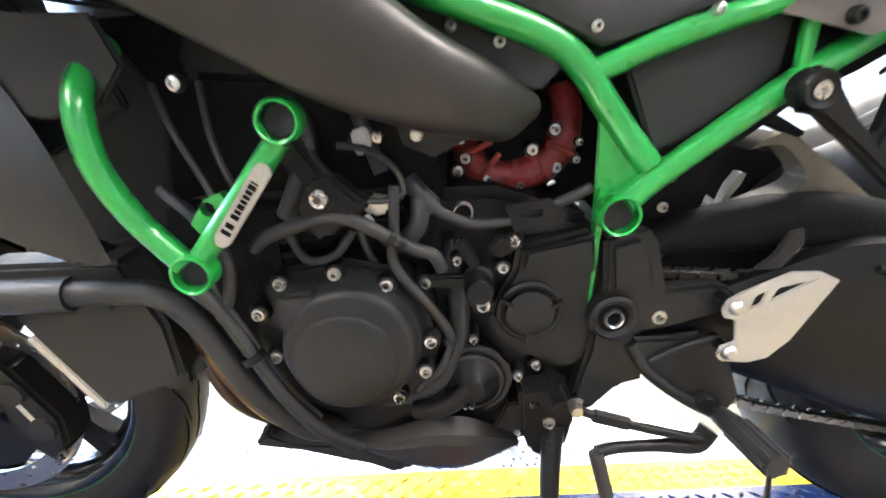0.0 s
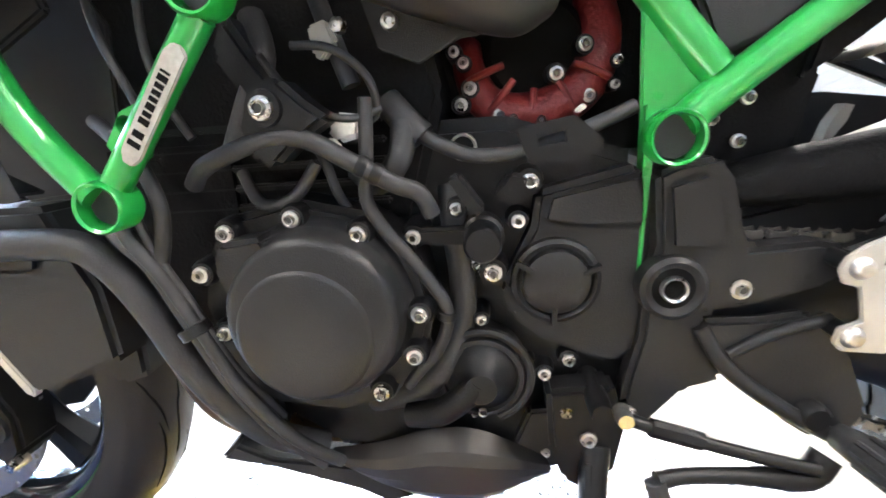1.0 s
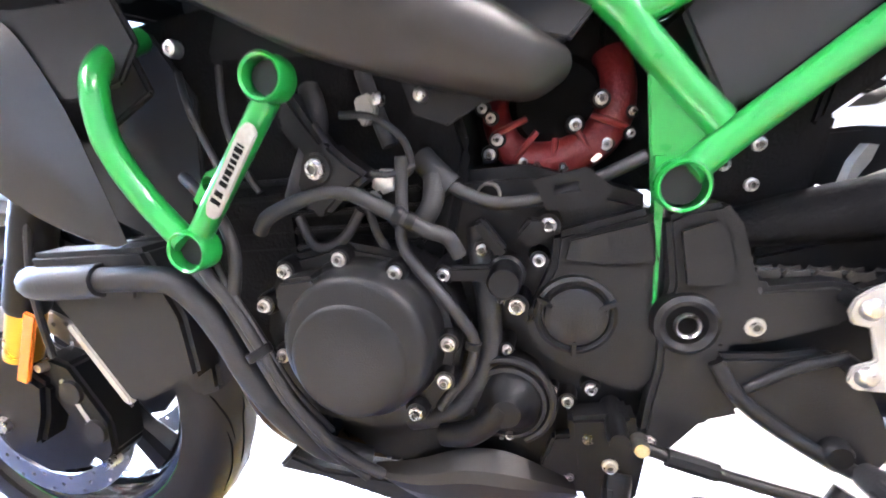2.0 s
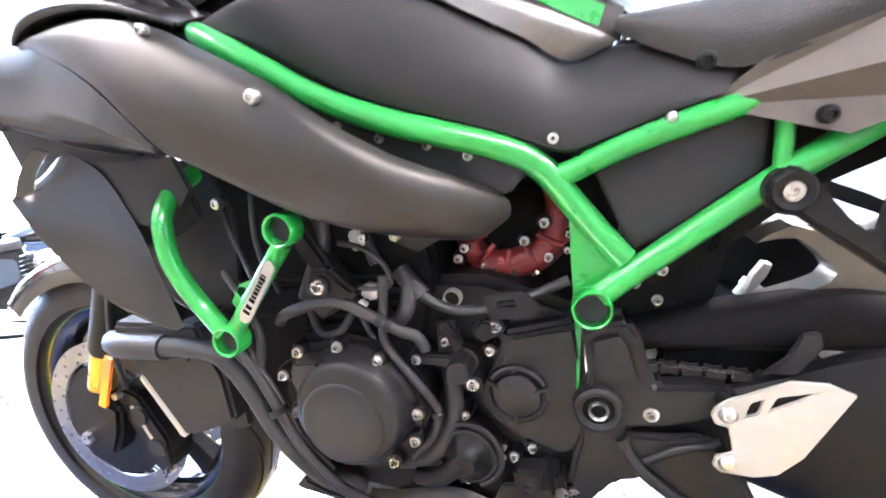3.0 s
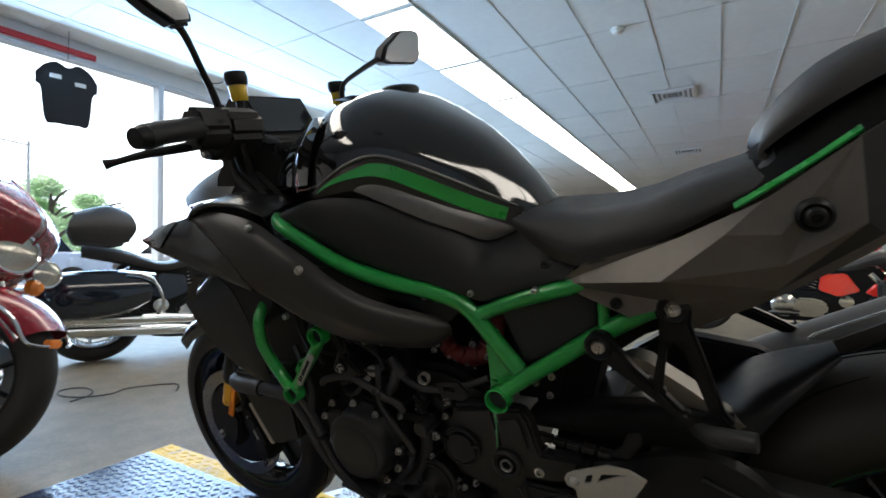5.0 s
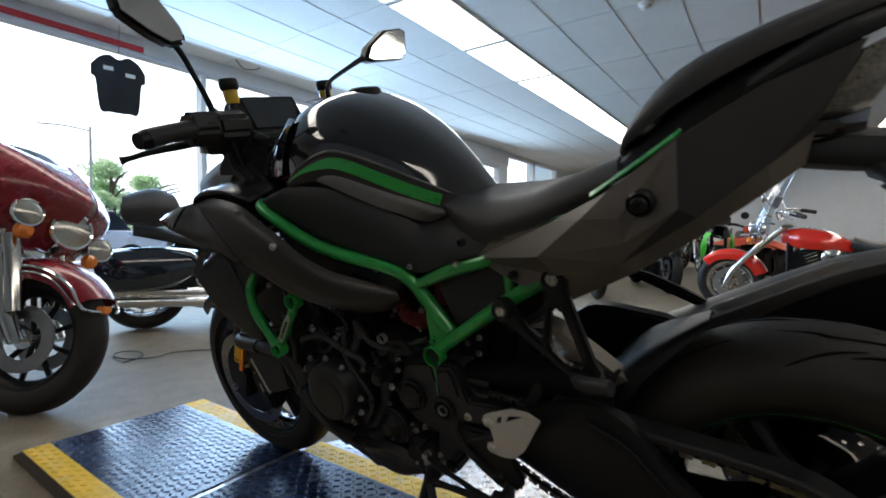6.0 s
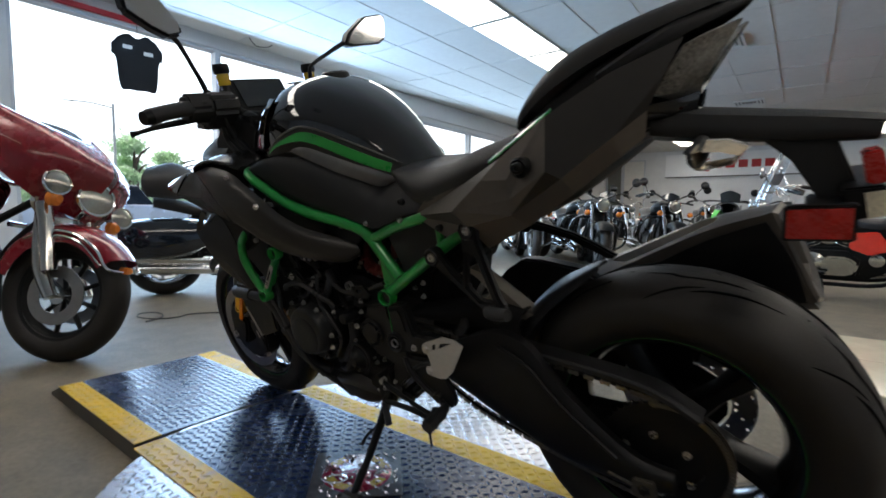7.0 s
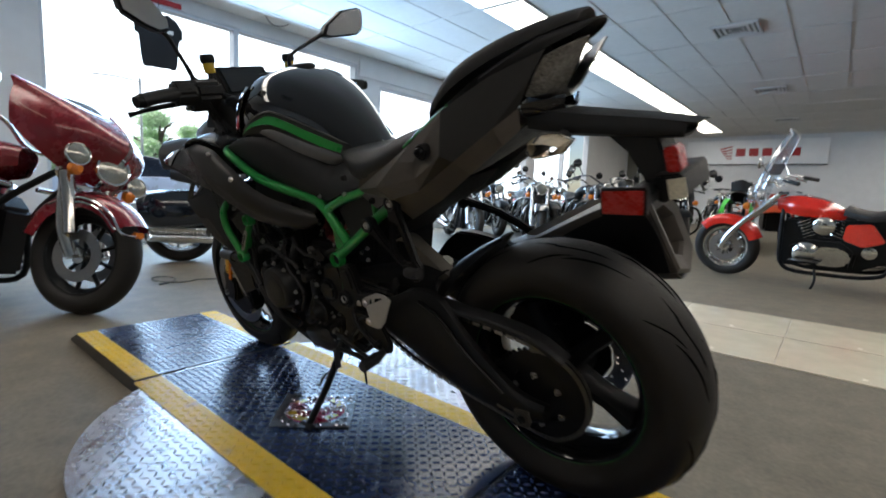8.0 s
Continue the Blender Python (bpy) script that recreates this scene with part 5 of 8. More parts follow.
part("volute", lathe([(0.05, -0.052), (0.05, -0.067), (0.042, -0.077), (0.02, -0.080), (0, -0.080)], (0.232, 0, 0.655), n=40), GROOVE, sp, "dark compressor body")
for k, a in enumerate((200, 228, 262, 300, 335)):
    d = Vector((math.cos(radians(a)), 0, math.sin(radians(a))))
    c0 = Vector((0.232, -0.094, 0.655))
    part("casting_rib", tube([c0 + d * 0.034, c0 + d * 0.05 + Vector((0, -0.004, 0)), c0 + d * 0.068], 0.0035, 8), RED, sp)
for x, z, r in ((0.17, 0.626, 0.006), (0.161, 0.612, 0.006), (0.196, 0.601, 0.0058), (0.208, 0.597, 0.0058), (0.187, 0.59, 0.006), (0.197, 0.577, 0.006), (0.233, 0.594, 0.006), (0.275, 0.612, 0.006), (0.272, 0.655, 0.006), (0.247, 0.633, 0.006), (0.13, 0.617, 0.0072), (0.157, 0.658, 0.005), (0.165, 0.648, 0.005), (0.298, 0.62, 0.004), (0.3, 0.64, 0.004)):
    part("bolt_boss", lathe([(0, -0.095), (r * 1.35, -0.095), (r * 1.6, -0.087), (r * 1.6, -0.052)], (x, 0, z), n=16), ENGINE, sp)
    bolt(x, -0.099, z, r, owner=sp)
part("clamp_ring", lathe([(0.009, -0.15), (0.011, -0.152), (0.0115, -0.148), (0.0115, -0.14)], (0.163, 0, 0.577), n=20), ALU, engine)
part("glint_clip", plate([(0.256, 0.600), (0.264, 0.606), (0.268, 0.602), (0.259, 0.597)], -0.13, -0.126, 0.001), CHROME, engine)

# plates added to fill the gaps, near black for the shade there
part("front_filler", plate([(-0.15, 0.60), (-0.165, 0.50), (-0.15, 0.40), (-0.10, 0.32), (-0.03, 0.29), (-0.03, 0.60)], -0.158, -0.125, 0.006), RECESS_BLACK, engine)

part("front_filler", plate([(-0.2, 0.58), (-0.21, 0.78), (-0.05, 0.79), (-0.03, 0.62)], -0.125, -0.105, 0.004), RECESS_BLACK, engine)
part("rear_filler", plate([(0.26, 0.56), (0.345, 0.56), (0.37, 0.70), (0.28, 0.74)], -0.06, -0.03, 0.004), RECESS_BLACK, engine)
# radiator, hoses and header pipes
rad = part("radiator", plate([(-0.30, 0.55), (-0.285, 0.50), (-0.235, 0.40), (-0.205, 0.36), (-0.17, 0.37), (-0.165, 0.48), (-0.19, 0.56)], -0.15, 0.15, 0.006), PLASTIC, moto, "black radiator with a pale metal edge")
for sg in (-1, 1):
    part("tank_end", plate([(-0.335, 0.555), (-0.322, 0.515), (-0.300, 0.472), (-0.250, 0.384), (-0.243, 0.379), (-0.232, 0.381), (-0.152, 0.412), (-0.155, 0.48), (-0.185, 0.555)], sg * 0.15, sg * 0.196, 0.006), PLASTIC, rad, "matt black radiator side tank")
    part("edge_strip", plate([(-0.3045, 0.472), (-0.296, 0.476), (-0.245, 0.387), (-0.2465, 0.378), (-0.254, 0.382)], sg * 0.198, sg * 0.188, 0.0015), ALU, rad, "pale metal edge of the radiator")
    part("tank_rib", plate([(-0.315, 0.53), (-0.305, 0.5), (-0.20, 0.5), (-0.19, 0.53)], sg * 0.194, sg * 0.202, 0.004), PLASTIC, rad)
hose([(-0.345, -0.185, 0.522), (-0.31, -0.2, 0.5235), (-0.235, -0.202, 0.525)], [0.0185, 0.0185, 0.018], label="thick black radiator hose")
hose([(-0.24, -0.202, 0.525), (-0.195, -0.202, 0.525), (-0.152, -0.202, 0.52), (-0.125, -0.202, 0.497), (-0.106, -0.2, 0.462), (-0.086, -0.198, 0.415), (-0.064, -0.192, 0.372), (-0.034, -0.175, 0.322), (0.005, -0.15, 0.29)], 0.0135, label="black lower radiator hose")
hose([(-0.118, -0.205, 0.56), (-0.1, -0.214, 0.53), (-0.079, -0.214, 0.496), (-0.056, -0.213, 0.445), (-0.032, -0.212, 0.392), (0.0, -0.2, 0.335), (0.03, -0.175, 0.29)], 0.0058)
hose([(-0.13, -0.2, 0.545), (-0.107, -0.213, 0.525), (-0.0875, -0.214, 0.503), (-0.066, -0.214, 0.454), (-0.043, -0.212, 0.398), (-0.014, -0.2, 0.338), (0.015, -0.18, 0.29)], 0.0048)
hose([(-0.1, -0.2, 0.55), (-0.085, -0.21, 0.52), (-0.062, -0.209, 0.47), (-0.036, -0.208, 0.41), (-0.008, -0.196, 0.355)], 0.0035)
part("hose_strap", lathe([(0.011, -0.005), (0.0128, -0.004), (0.0128, 0.004), (0.011, 0.005)], (-0.0615, -0.213, 0.449), (0.42, 0, -0.9), 18), SATIN, engine)
for k, y in enumerate((-0.105, -0.035, 0.035, 0.105)):
    part("header_pipe", tube([(-0.10, y, 0.60), (-0.165, y, 0.57), (-0.19, y * 0.9, 0.48), (-0.185, y * 0.75, 0.38), (-0.165, y * 0.6, 0.29), (-0.12, y * 0.5, 0.245), (-0.05, y * 0.45, 0.21), (0.08, y * 0.4, 0.205)], 0.0195, 14), BRONZE, engine, "heat-tinted exhaust header pipe")
part("header_pipe", tube([(-0.165, -0.135, 0.50), (-0.148, -0.145, 0.45), (-0.116, -0.152, 0.387), (-0.072, -0.15, 0.328), (-0.01, -0.13, 0.282)], 0.018, 14), BRONZE, engine, "heat-tinted exhaust header pipe")
part("exhaust_box", plate([(-0.02, 0.215), (0.02, 0.255), (0.22, 0.26), (0.27, 0.25), (0.28, 0.235), (0.27, 0.215), (0.24, 0.205), (0.05, 0.2)], -0.09, 0.12, 0.015), SATIN, moto, "dark exhaust collector under the engine")
part("belly_cover", skin([
    [(0.0, -0.12, 0.262), (0.06, -0.14, 0.285), (0.115, -0.15, 0.307), (0.165, -0.15, 0.305), (0.228, -0.135, 0.262)],
    [(0.0, -0.13, 0.252), (0.06, -0.158, 0.265), (0.12, -0.17, 0.28), (0.17, -0.168, 0.275), (0.232, -0.14, 0.25)],
    [(0.02, -0.12, 0.238), (0.07, -0.145, 0.232), (0.12, -0.155, 0.228), (0.17, -0.15, 0.226), (0.225, -0.13, 0.238)],
    [(0.02, -0.09, 0.235), (0.07, -0.09, 0.225), (0.12, -0.09, 0.22), (0.17, -0.09, 0.22), (0.22, -0.09, 0.23)]], 20, 3, 0.003), GRAPHD, moto, "dark satin belly cover", 12)
part("belly_guard", plate([(-0.122, 0.262), (-0.101, 0.281), (-0.06, 0.263), (0.0, 0.257), (0.05, 0.25), (0.09, 0.215), (0.06, 0.207), (0.03, 0.222), (-0.06, 0.25)], -0.14, -0.10, 0.004), PLASTIC, moto, "black lower guard strip")
part("guard_stay", plate([(-0.115, 0.25), (-0.1, 0.285), (-0.085, 0.285), (-0.085, 0.25)], -0.125, -0.115, 0.002), SATIN, moto)

# ---- pivot plate, foot controls, side stand ----
pv = part("pivot_plate", plate([(0.313, 0.548), (0.33, 0.555), (0.36, 0.559), (0.373, 0.54), (0.383, 0.5), (0.389, 0.484), (0.44, 0.487), (0.462, 0.482), (0.47, 0.47), (0.452, 0.45), (0.40, 0.435), (0.36, 0.43), (0.357, 0.405), (0.378, 0.366), (0.362, 0.361), (0.345, 0.357), (0.316, 0.325), (0.3, 0.319), (0.288, 0.326), (0.297, 0.375), (0.306, 0.41), (0.308, 0.45), (0.317, 0.49)], -0.168, -0.14, 0.005), COVER, moto, "dark cast pivot plate")
part("plate_face", plate([(0.32, 0.54), (0.352, 0.549), (0.362, 0.535), (0.372, 0.49), (0.35, 0.485), (0.325, 0.487)], -0.173, -0.165, 0.004), COVER, pv)
part("footrest_hanger", plate([(0.352, 0.425), (0.375, 0.375), (0.43, 0.325), (0.455, 0.308), (0.482, 0.312), (0.495, 0.335), (0.475, 0.385), (0.455, 0.415), (0.435, 0.43), (0.40, 0.425)], -0.172, -0.158, 0.005), COVER, pv, "dark cast footrest hanger")
part("hanger_rib", tube([(0.352, -0.172, 0.42), (0.372, -0.178, 0.385), (0.42, -0.178, 0.345), (0.462, -0.176, 0.318)], 0.007, 10), COVER, pv)
part("hanger_rib", tube([(0.375, -0.174, 0.395), (0.41, -0.176, 0.415), (0.45, -0.175, 0.425)], 0.005, 10), COVER, pv)
part("pivot_ring", lathe([(0.012, -0.158), (0.0125, -0.166), (0.0185, -0.176), (0.023, -0.178), (0.027, -0.175), (0.028, -0.16)], (0.328, 0, 0.455), n=40), COVER, pv)
part("pivot_hole", lathe([(0, -0.1742), (0.018, -0.1742), (0.0185, -0.165)], (0.328, 0, 0.455), n=24), GROOVE, pv)
part("pivot_nut", lathe([(0.0085, -0.172), (0.0085, -0.178), (0.0102, -0.1795), (0.0112, -0.178), (0.0112, -0.172)], (0.328, 0, 0.455), n=24), STEEL, pv, "bright hollow pivot nut")
for x, z, y, r in ((0.383, 0.45, -0.17, 0.0085), (0.298, 0.336, -0.17, 0.0065)):
    part("bolt_boss", lathe([(0, y + 0.003), (r * 1.6, y + 0.003), (r * 1.75, y + 0.01)], (x, 0, z), n=20), GROOVE, pv)
    bolt(x, y, z, r, owner=pv)
hg = part("heel_guard", plate([(0.434, 0.474), (0.438, 0.484), (0.45, 0.492), (0.5, 0.514), (0.53, 0.513), (0.553, 0.502), (0.516, 0.432), (0.495, 0.41), (0.475, 0.405), (0.444, 0.408), (0.437, 0.416), (0.44, 0.428), (0.455, 0.433), (0.45, 0.46), (0.438, 0.463)], -0.198, -0.194, 0.0012, [[(0.464, 0.474), (0.468, 0.488), (0.478, 0.493), (0.474, 0.478)], [(0.484, 0.482), (0.49, 0.496), (0.522, 0.503)]]), ALU, moto, "bare aluminium heel guard plate with two slots")
for x, z in ((0.449, 0.475), (0.45, 0.42)):
    part("screw", lathe([(0, -0.204), (0.004, -0.204), (0.0055, -0.2035), (0.0085, -0.2), (0.0088, -0.197)], (x, 0, z), n=24), STEEL, hg, "domed steel screw")
    part("spacer", lathe([(0.007, -0.194), (0.007, -0.165)], (x, 0, z), n=16), SATIN, hg)
peg = part("foot_peg", tube([(0.466, -0.18, 0.32), (0.472, -0.21, 0.322), (0.478, -0.268, 0.325)], [0.011, 0.0145, 0.0135], 10), HOSE, moto, "ribbed rubber foot peg")
for k in range(8):
    a = radians(45 * k)
    o = Vector((0.0142 * math.cos(a), 0, 0.0142 * math.sin(a)))
    part("peg_rib", tube([Vector((0.472, -0.205, 0.322)) + o, Vector((0.478, -0.267, 0.325)) + o], 0.0026, 6), HOSE, peg)
part("peg_pivot", lathe([(0, -0.186), (0.010, -0.186), (0.0125, -0.182), (0.0125, -0.17)], (0.445, 0, 0.338), n=24), SATIN, pv)
part("peg_feeler", tube([(0.477, -0.26, 0.312), (0.478, -0.262, 0.29), (0.479, -0.264, 0.272)], 0.003, 8), SATIN, peg)
sh = part("shift_lever", tube([(0.448, -0.195, 0.312), (0.43, -0.2, 0.295), (0.38, -0.208, 0.303), (0.33, -0.215, 0.309), (0.306, -0.22, 0.308)], [0.012, 0.0115, 0.0075, 0.007, 0.008], 12), SATIN, moto, "black gear shift lever")
part("toe_peg", tube([(0.304, -0.222, 0.31), (0.31, -0.228, 0.285), (0.317, -0.234, 0.256)], 0.0085, 12), HOSE, sh)
part("shift_rod", tube([(0.285, -0.2, 0.353), (0.33, -0.205, 0.338), (0.40, -0.208, 0.318), (0.435, -0.207, 0.308)], 0.0055, 10), SATIN, sh)
part("rod_sleeve", tube([(0.305, -0.203, 0.346), (0.345, -0.205, 0.334)], 0.008, 8), SATIN, sh)
part("rod_joint", lathe([(0, -0.207), (0.0065, -0.207), (0.0075, -0.2), (0.0075, -0.19)], (0.285, 0, 0.353), n=16), STEEL, sh)
part("gear_shaft", lathe([(0, -0.2), (0.009, -0.2), (0.01, -0.19), (0.01, -0.12)], (0.268, 0, 0.355), n=18), SATIN, engine)
st = part("side_stand", tube([(0.27, -0.165, 0.30), (0.262, -0.19, 0.255), (0.25, -0.25, 0.17), (0.24, -0.325, 0.088)], [0.014, 0.0125, 0.0105, 0.0105], 12), SATIN, moto, "black steel side stand, folded out")
part("stand_bracket", plate([(0.225, 0.36), (0.285, 0.365), (0.295, 0.32), (0.285, 0.27), (0.262, 0.25), (0.24, 0.265), (0.228, 0.30)], -0.172, -0.14, 0.005), SATIN, st)
part("stand_foot", tube([(0.215, -0.332, 0.083), (0.265, -0.33, 0.083)], 0.0115, 10), SATIN, st)
part("stand_tang", tube([(0.255, -0.215, 0.22), (0.225, -0.235, 0.195), (0.205, -0.24, 0.165), (0.19, -0.238, 0.158)], 0.0045, 8), SATIN, st)
part("stand_spring", tube([(0.262, -0.178, 0.29), (0.254, -0.215, 0.215)], 0.006, 8), SATIN, st)
bolt(0.262, -0.176, 0.312, 0.0075, owner=st)
# clutter of the stand switch
part("switch_body", plate([(0.195, 0.30), (0.21, 0.335), (0.245, 0.34), (0.252, 0.3), (0.23, 0.285)], -0.165, -0.15, 0.003), SATIN, engine)
part("pin", lathe([(0, -0.172), (0.006, -0.172), (0.006, -0.15)], (0.243, 0, 0.338), n=12), STEEL, engine)

AXGREY = material("dull_grey_casting", (0.1, 0.09, 0.075), 0.5, 0.6, 0.3, 120, 0.2, 500)
# ---- swingarm, chain, rear parts ----
for sg in (-1, 1):
    S = (lambda p: p) if sg < 0 else flip
    xs = (0.34, 0.46, 0.6, 0.68, 0.755, 0.84, 0.9, 0.955)
    ys = (-0.145, -0.152, -0.165, -0.17, -0.175, -0.178, -0.178, -0.172)
    rows = [[S([(x, y + dy, z)])[0] for x, y, z in zip(xs, ys, zs)] for dy, zs in (
        (0.013, (0.46, 0.468, 0.522, 0.508, 0.43, 0.362, 0.325, 0.312)), (0.0, (0.45, 0.45, 0.468, 0.455, 0.392, 0.338, 0.31, 0.302)),
        (0.0, (0.42, 0.40, 0.36, 0.335, 0.31, 0.288, 0.278, 0.28)), (0.013, (0.40, 0.365, 0.315, 0.288, 0.27, 0.262, 0.26, 0.27)),
        (0.035, (0.41, 0.38, 0.33, 0.3, 0.282, 0.272, 0.27, 0.278)), (0.035, (0.45, 0.455, 0.51, 0.495, 0.42, 0.352, 0.316, 0.304)))]
    arm = part("swingarm", skin(rows + rows[:1], 26, 3, 0), SATIN, moto, "satin black swingarm")
    part("axle_block", plate([(0.884, 0.266), (0.889, 0.298), (0.926, 0.302), (0.932, 0.27), (0.918, 0.256), (0.895, 0.256)], sg * 0.177, sg * 0.186, 0.003), AXGREY, arm, "grey axle block")
    part("axle_nut", lathe([(0, sg * 0.192), (0.008, sg * 0.192), (0.012, sg * 0.189), (0.012, sg * 0.18)], (0.908, 0, 0.279), n=6), SATIN, arm)
    part("adjuster_bolt", tube([S([(0.888, -0.184, 0.282)])[0], S([(0.845, -0.184, 0.292)])[0]], 0.0035, 8), AXGREY, arm)
    part("weld_rib", tube([S([p])[0] for p in ((0.62, -0.167, 0.50), (0.69, -0.173, 0.47), (0.76, -0.177, 0.40), (0.86, -0.18, 0.325))], 0.004, 8), SATIN, arm)
# beam takes the near-black colour too, shade painted in
part("upper_beam", skin([
    [(0.36, -0.118, 0.508), (0.43, -0.12, 0.508), (0.50, -0.122, 0.509), (0.58, -0.124, 0.512), (0.66, -0.126, 0.505)],
    [(0.36, -0.134, 0.515), (0.43, -0.136, 0.518), (0.50, -0.138, 0.521), (0.58, -0.14, 0.525), (0.66, -0.14, 0.515)],
    [(0.36, -0.134, 0.527), (0.43, -0.136, 0.54), (0.50, -0.138, 0.549), (0.58, -0.14, 0.556), (0.66, -0.14, 0.545)],
    [(0.36, -0.115, 0.536), (0.43, -0.116, 0.552), (0.50, -0.118, 0.564), (0.58, -0.12, 0.573), (0.66, -0.12, 0.56)],
    [(0.36, -0.08, 0.53), (0.43, -0.08, 0.548), (0.50, -0.08, 0.56), (0.58, -0.08, 0.57), (0.66, -0.08, 0.56)]], 20, 4, 0.004), RECESS_BLACK, moto, "satin black upper swingarm beam")
BRACE = material("brown_grey_satin_casting", (0.15, 0.135, 0.11), 0.4, 0.45, 0.15, 60, 0.08, 900)
part("arm_brace", plate([(0.495, 0.624), (0.507, 0.633), (0.529, 0.642), (0.551, 0.635), (0.568, 0.621), (0.606, 0.597), (0.652, 0.562), (0.69, 0.545), (0.67, 0.535), (0.60, 0.545), (0.512, 0.534), (0.44, 0.516), (0.451, 0.531), (0.506, 0.555), (0.549, 0.57), (0.565, 0.578), (0.571, 0.588), (0.564, 0.6), (0.547, 0.618), (0.532, 0.628), (0.515, 0.6285)], -0.10, -0.06, 0), BRACE, moto, "brown-grey cast swingarm brace, open in front")
part("linkage_arm", plate([(0.50, 0.548), (0.508, 0.552), (0.522, 0.572), (0.527, 0.586), (0.519, 0.588), (0.508, 0.572)], -0.055, -0.04, 0), ALU, moto, "pale alloy linkage arm")
for x, z in ((0.434, 0.568), (0.38, 0.541)):
    bolt(x, -0.064, z, 0.0085, owner=moto)
# upper brace of the swingarm, open in the middle
part("swingarm_brace", plate([(0.44, 0.50), (0.50, 0.565), (0.55, 0.60), (0.60, 0.60), (0.70, 0.585), (0.80, 0.53), (0.88, 0.42), (0.84, 0.40), (0.76, 0.47), (0.66, 0.51), (0.55, 0.49)], 0.1, 0.135, 0.006), SATIN, moto, "dark swingarm brace")
hug_at = lambda y, d: [(RA[0] + (r - d * w) * math.cos(radians(a)), y * w, RA[2] + (r - d * w) * math.sin(radians(a))) for r, a, w in ((0.372, 158, 1.0), (0.369, 149, 1.0), (0.366, 140, 1.0), (0.363, 130, 0.8), (0.358, 113, 0.25))]
part("hugger", skin(mirrored([hug_at(-0.11, 0.04), hug_at(-0.104, 0.02), hug_at(-0.08, 0.006), hug_at(-0.04, 0.001), hug_at(0, 0)]), 22, 4, 0.003), SATIN, moto, "matt black rear hugger")
part("chain_guard", skin([[(0.55, -0.146, 0.492), (0.64, -0.146, 0.483), (0.74, -0.146, 0.474), (0.84, -0.146, 0.465), (0.92, -0.146, 0.45), (0.985, -0.146, 0.415)], [(0.55, -0.142, 0.505), (0.64, -0.142, 0.496), (0.74, -0.142, 0.487), (0.84, -0.142, 0.478), (0.925, -0.142, 0.462), (0.995, -0.142, 0.422)], [(0.55, -0.108, 0.507), (0.64, -0.108, 0.498), (0.74, -0.108, 0.489), (0.84, -0.108, 0.48), (0.925, -0.108, 0.464), (0.995, -0.108, 0.424)]], 14, 3, 0.003), PLASTIC, moto, "thin black chain guard")
part("guard_fin", plate([(0.491, 0.497), (0.512, 0.517), (0.523, 0.542), (0.539, 0.545), (0.543, 0.527), (0.522, 0.497)], -0.154, -0.147, 0.002), PLASTIC, moto)
spr = part("rear_sprocket", lathe([(0.072, -0.125), (0.108, -0.125), (0.108, -0.119), (0.072, -0.119)], RA, n=43, closed=True), SATIN, rw, "dark rear sprocket")
for k in range(43):
    a = 2 * math.pi * k / 43
    d, s = Vector((math.cos(a), math.sin(a))), Vector((-math.sin(a), math.cos(a)))
    p = Vector((RA[0], RA[2])) + d * 0.107
    if k == 0:
        tooth = part("tooth", plate([(0, -0.0045), (0.0075, -0.0012), (0.0075, 0.0012), (0, 0.0045)], -0.1245, -0.1195, 0), SATIN, spr)
        tooth.matrix_local = pose(p.x, 0, p.y)
    else:
        again(tooth, pose(p.x, 0, p.y, 0, -math.degrees(a), 0), spr)
part("sprocket_carrier", lathe([(0, -0.121), (0.05, -0.121), (0.078, -0.117), (0.082, -0.096), (0.06, -0.06)], RA, n=40), SATIN, rw)
for k in range(6):
    a = 2 * math.pi * (k + 0.6) / 6
    bolt(RA[0] - 0.008 + 0.062 * math.cos(a), -0.128, RA[2] - 0.02 + 0.062 * math.sin(a), 0.0075, owner=rw)
# chain: rollers and side plates along one closed loop
loop = [(0.345, 0.49), (0.45, 0.481), (0.6, 0.469), (0.75, 0.456), (0.9, 0.437)]
for k in range(9):
    a = radians(95 - 22 * k)
    loop.append((RA[0] + 0.113 * math.cos(a), RA[2] + 0.113 * math.sin(a)))
loop += [(0.86, 0.214), (0.76, 0.232), (0.65, 0.258), (0.53, 0.292), (0.42, 0.347), (0.33, 0.402), (0.29, 0.43), (0.30, 0.475)]
pts = resample([(x, -0.122, z) for x, z in loop], 113)
chain = part("drive_chain", tube(pts, 0.0042, 6, smooth=False, cap=False), SATIN, moto, "dark oiled drive chain")
STEELD = material("oiled_chain_steel", (0.2, 0.185, 0.165), 0.35, 0.9, 0.3, 100)
link = None
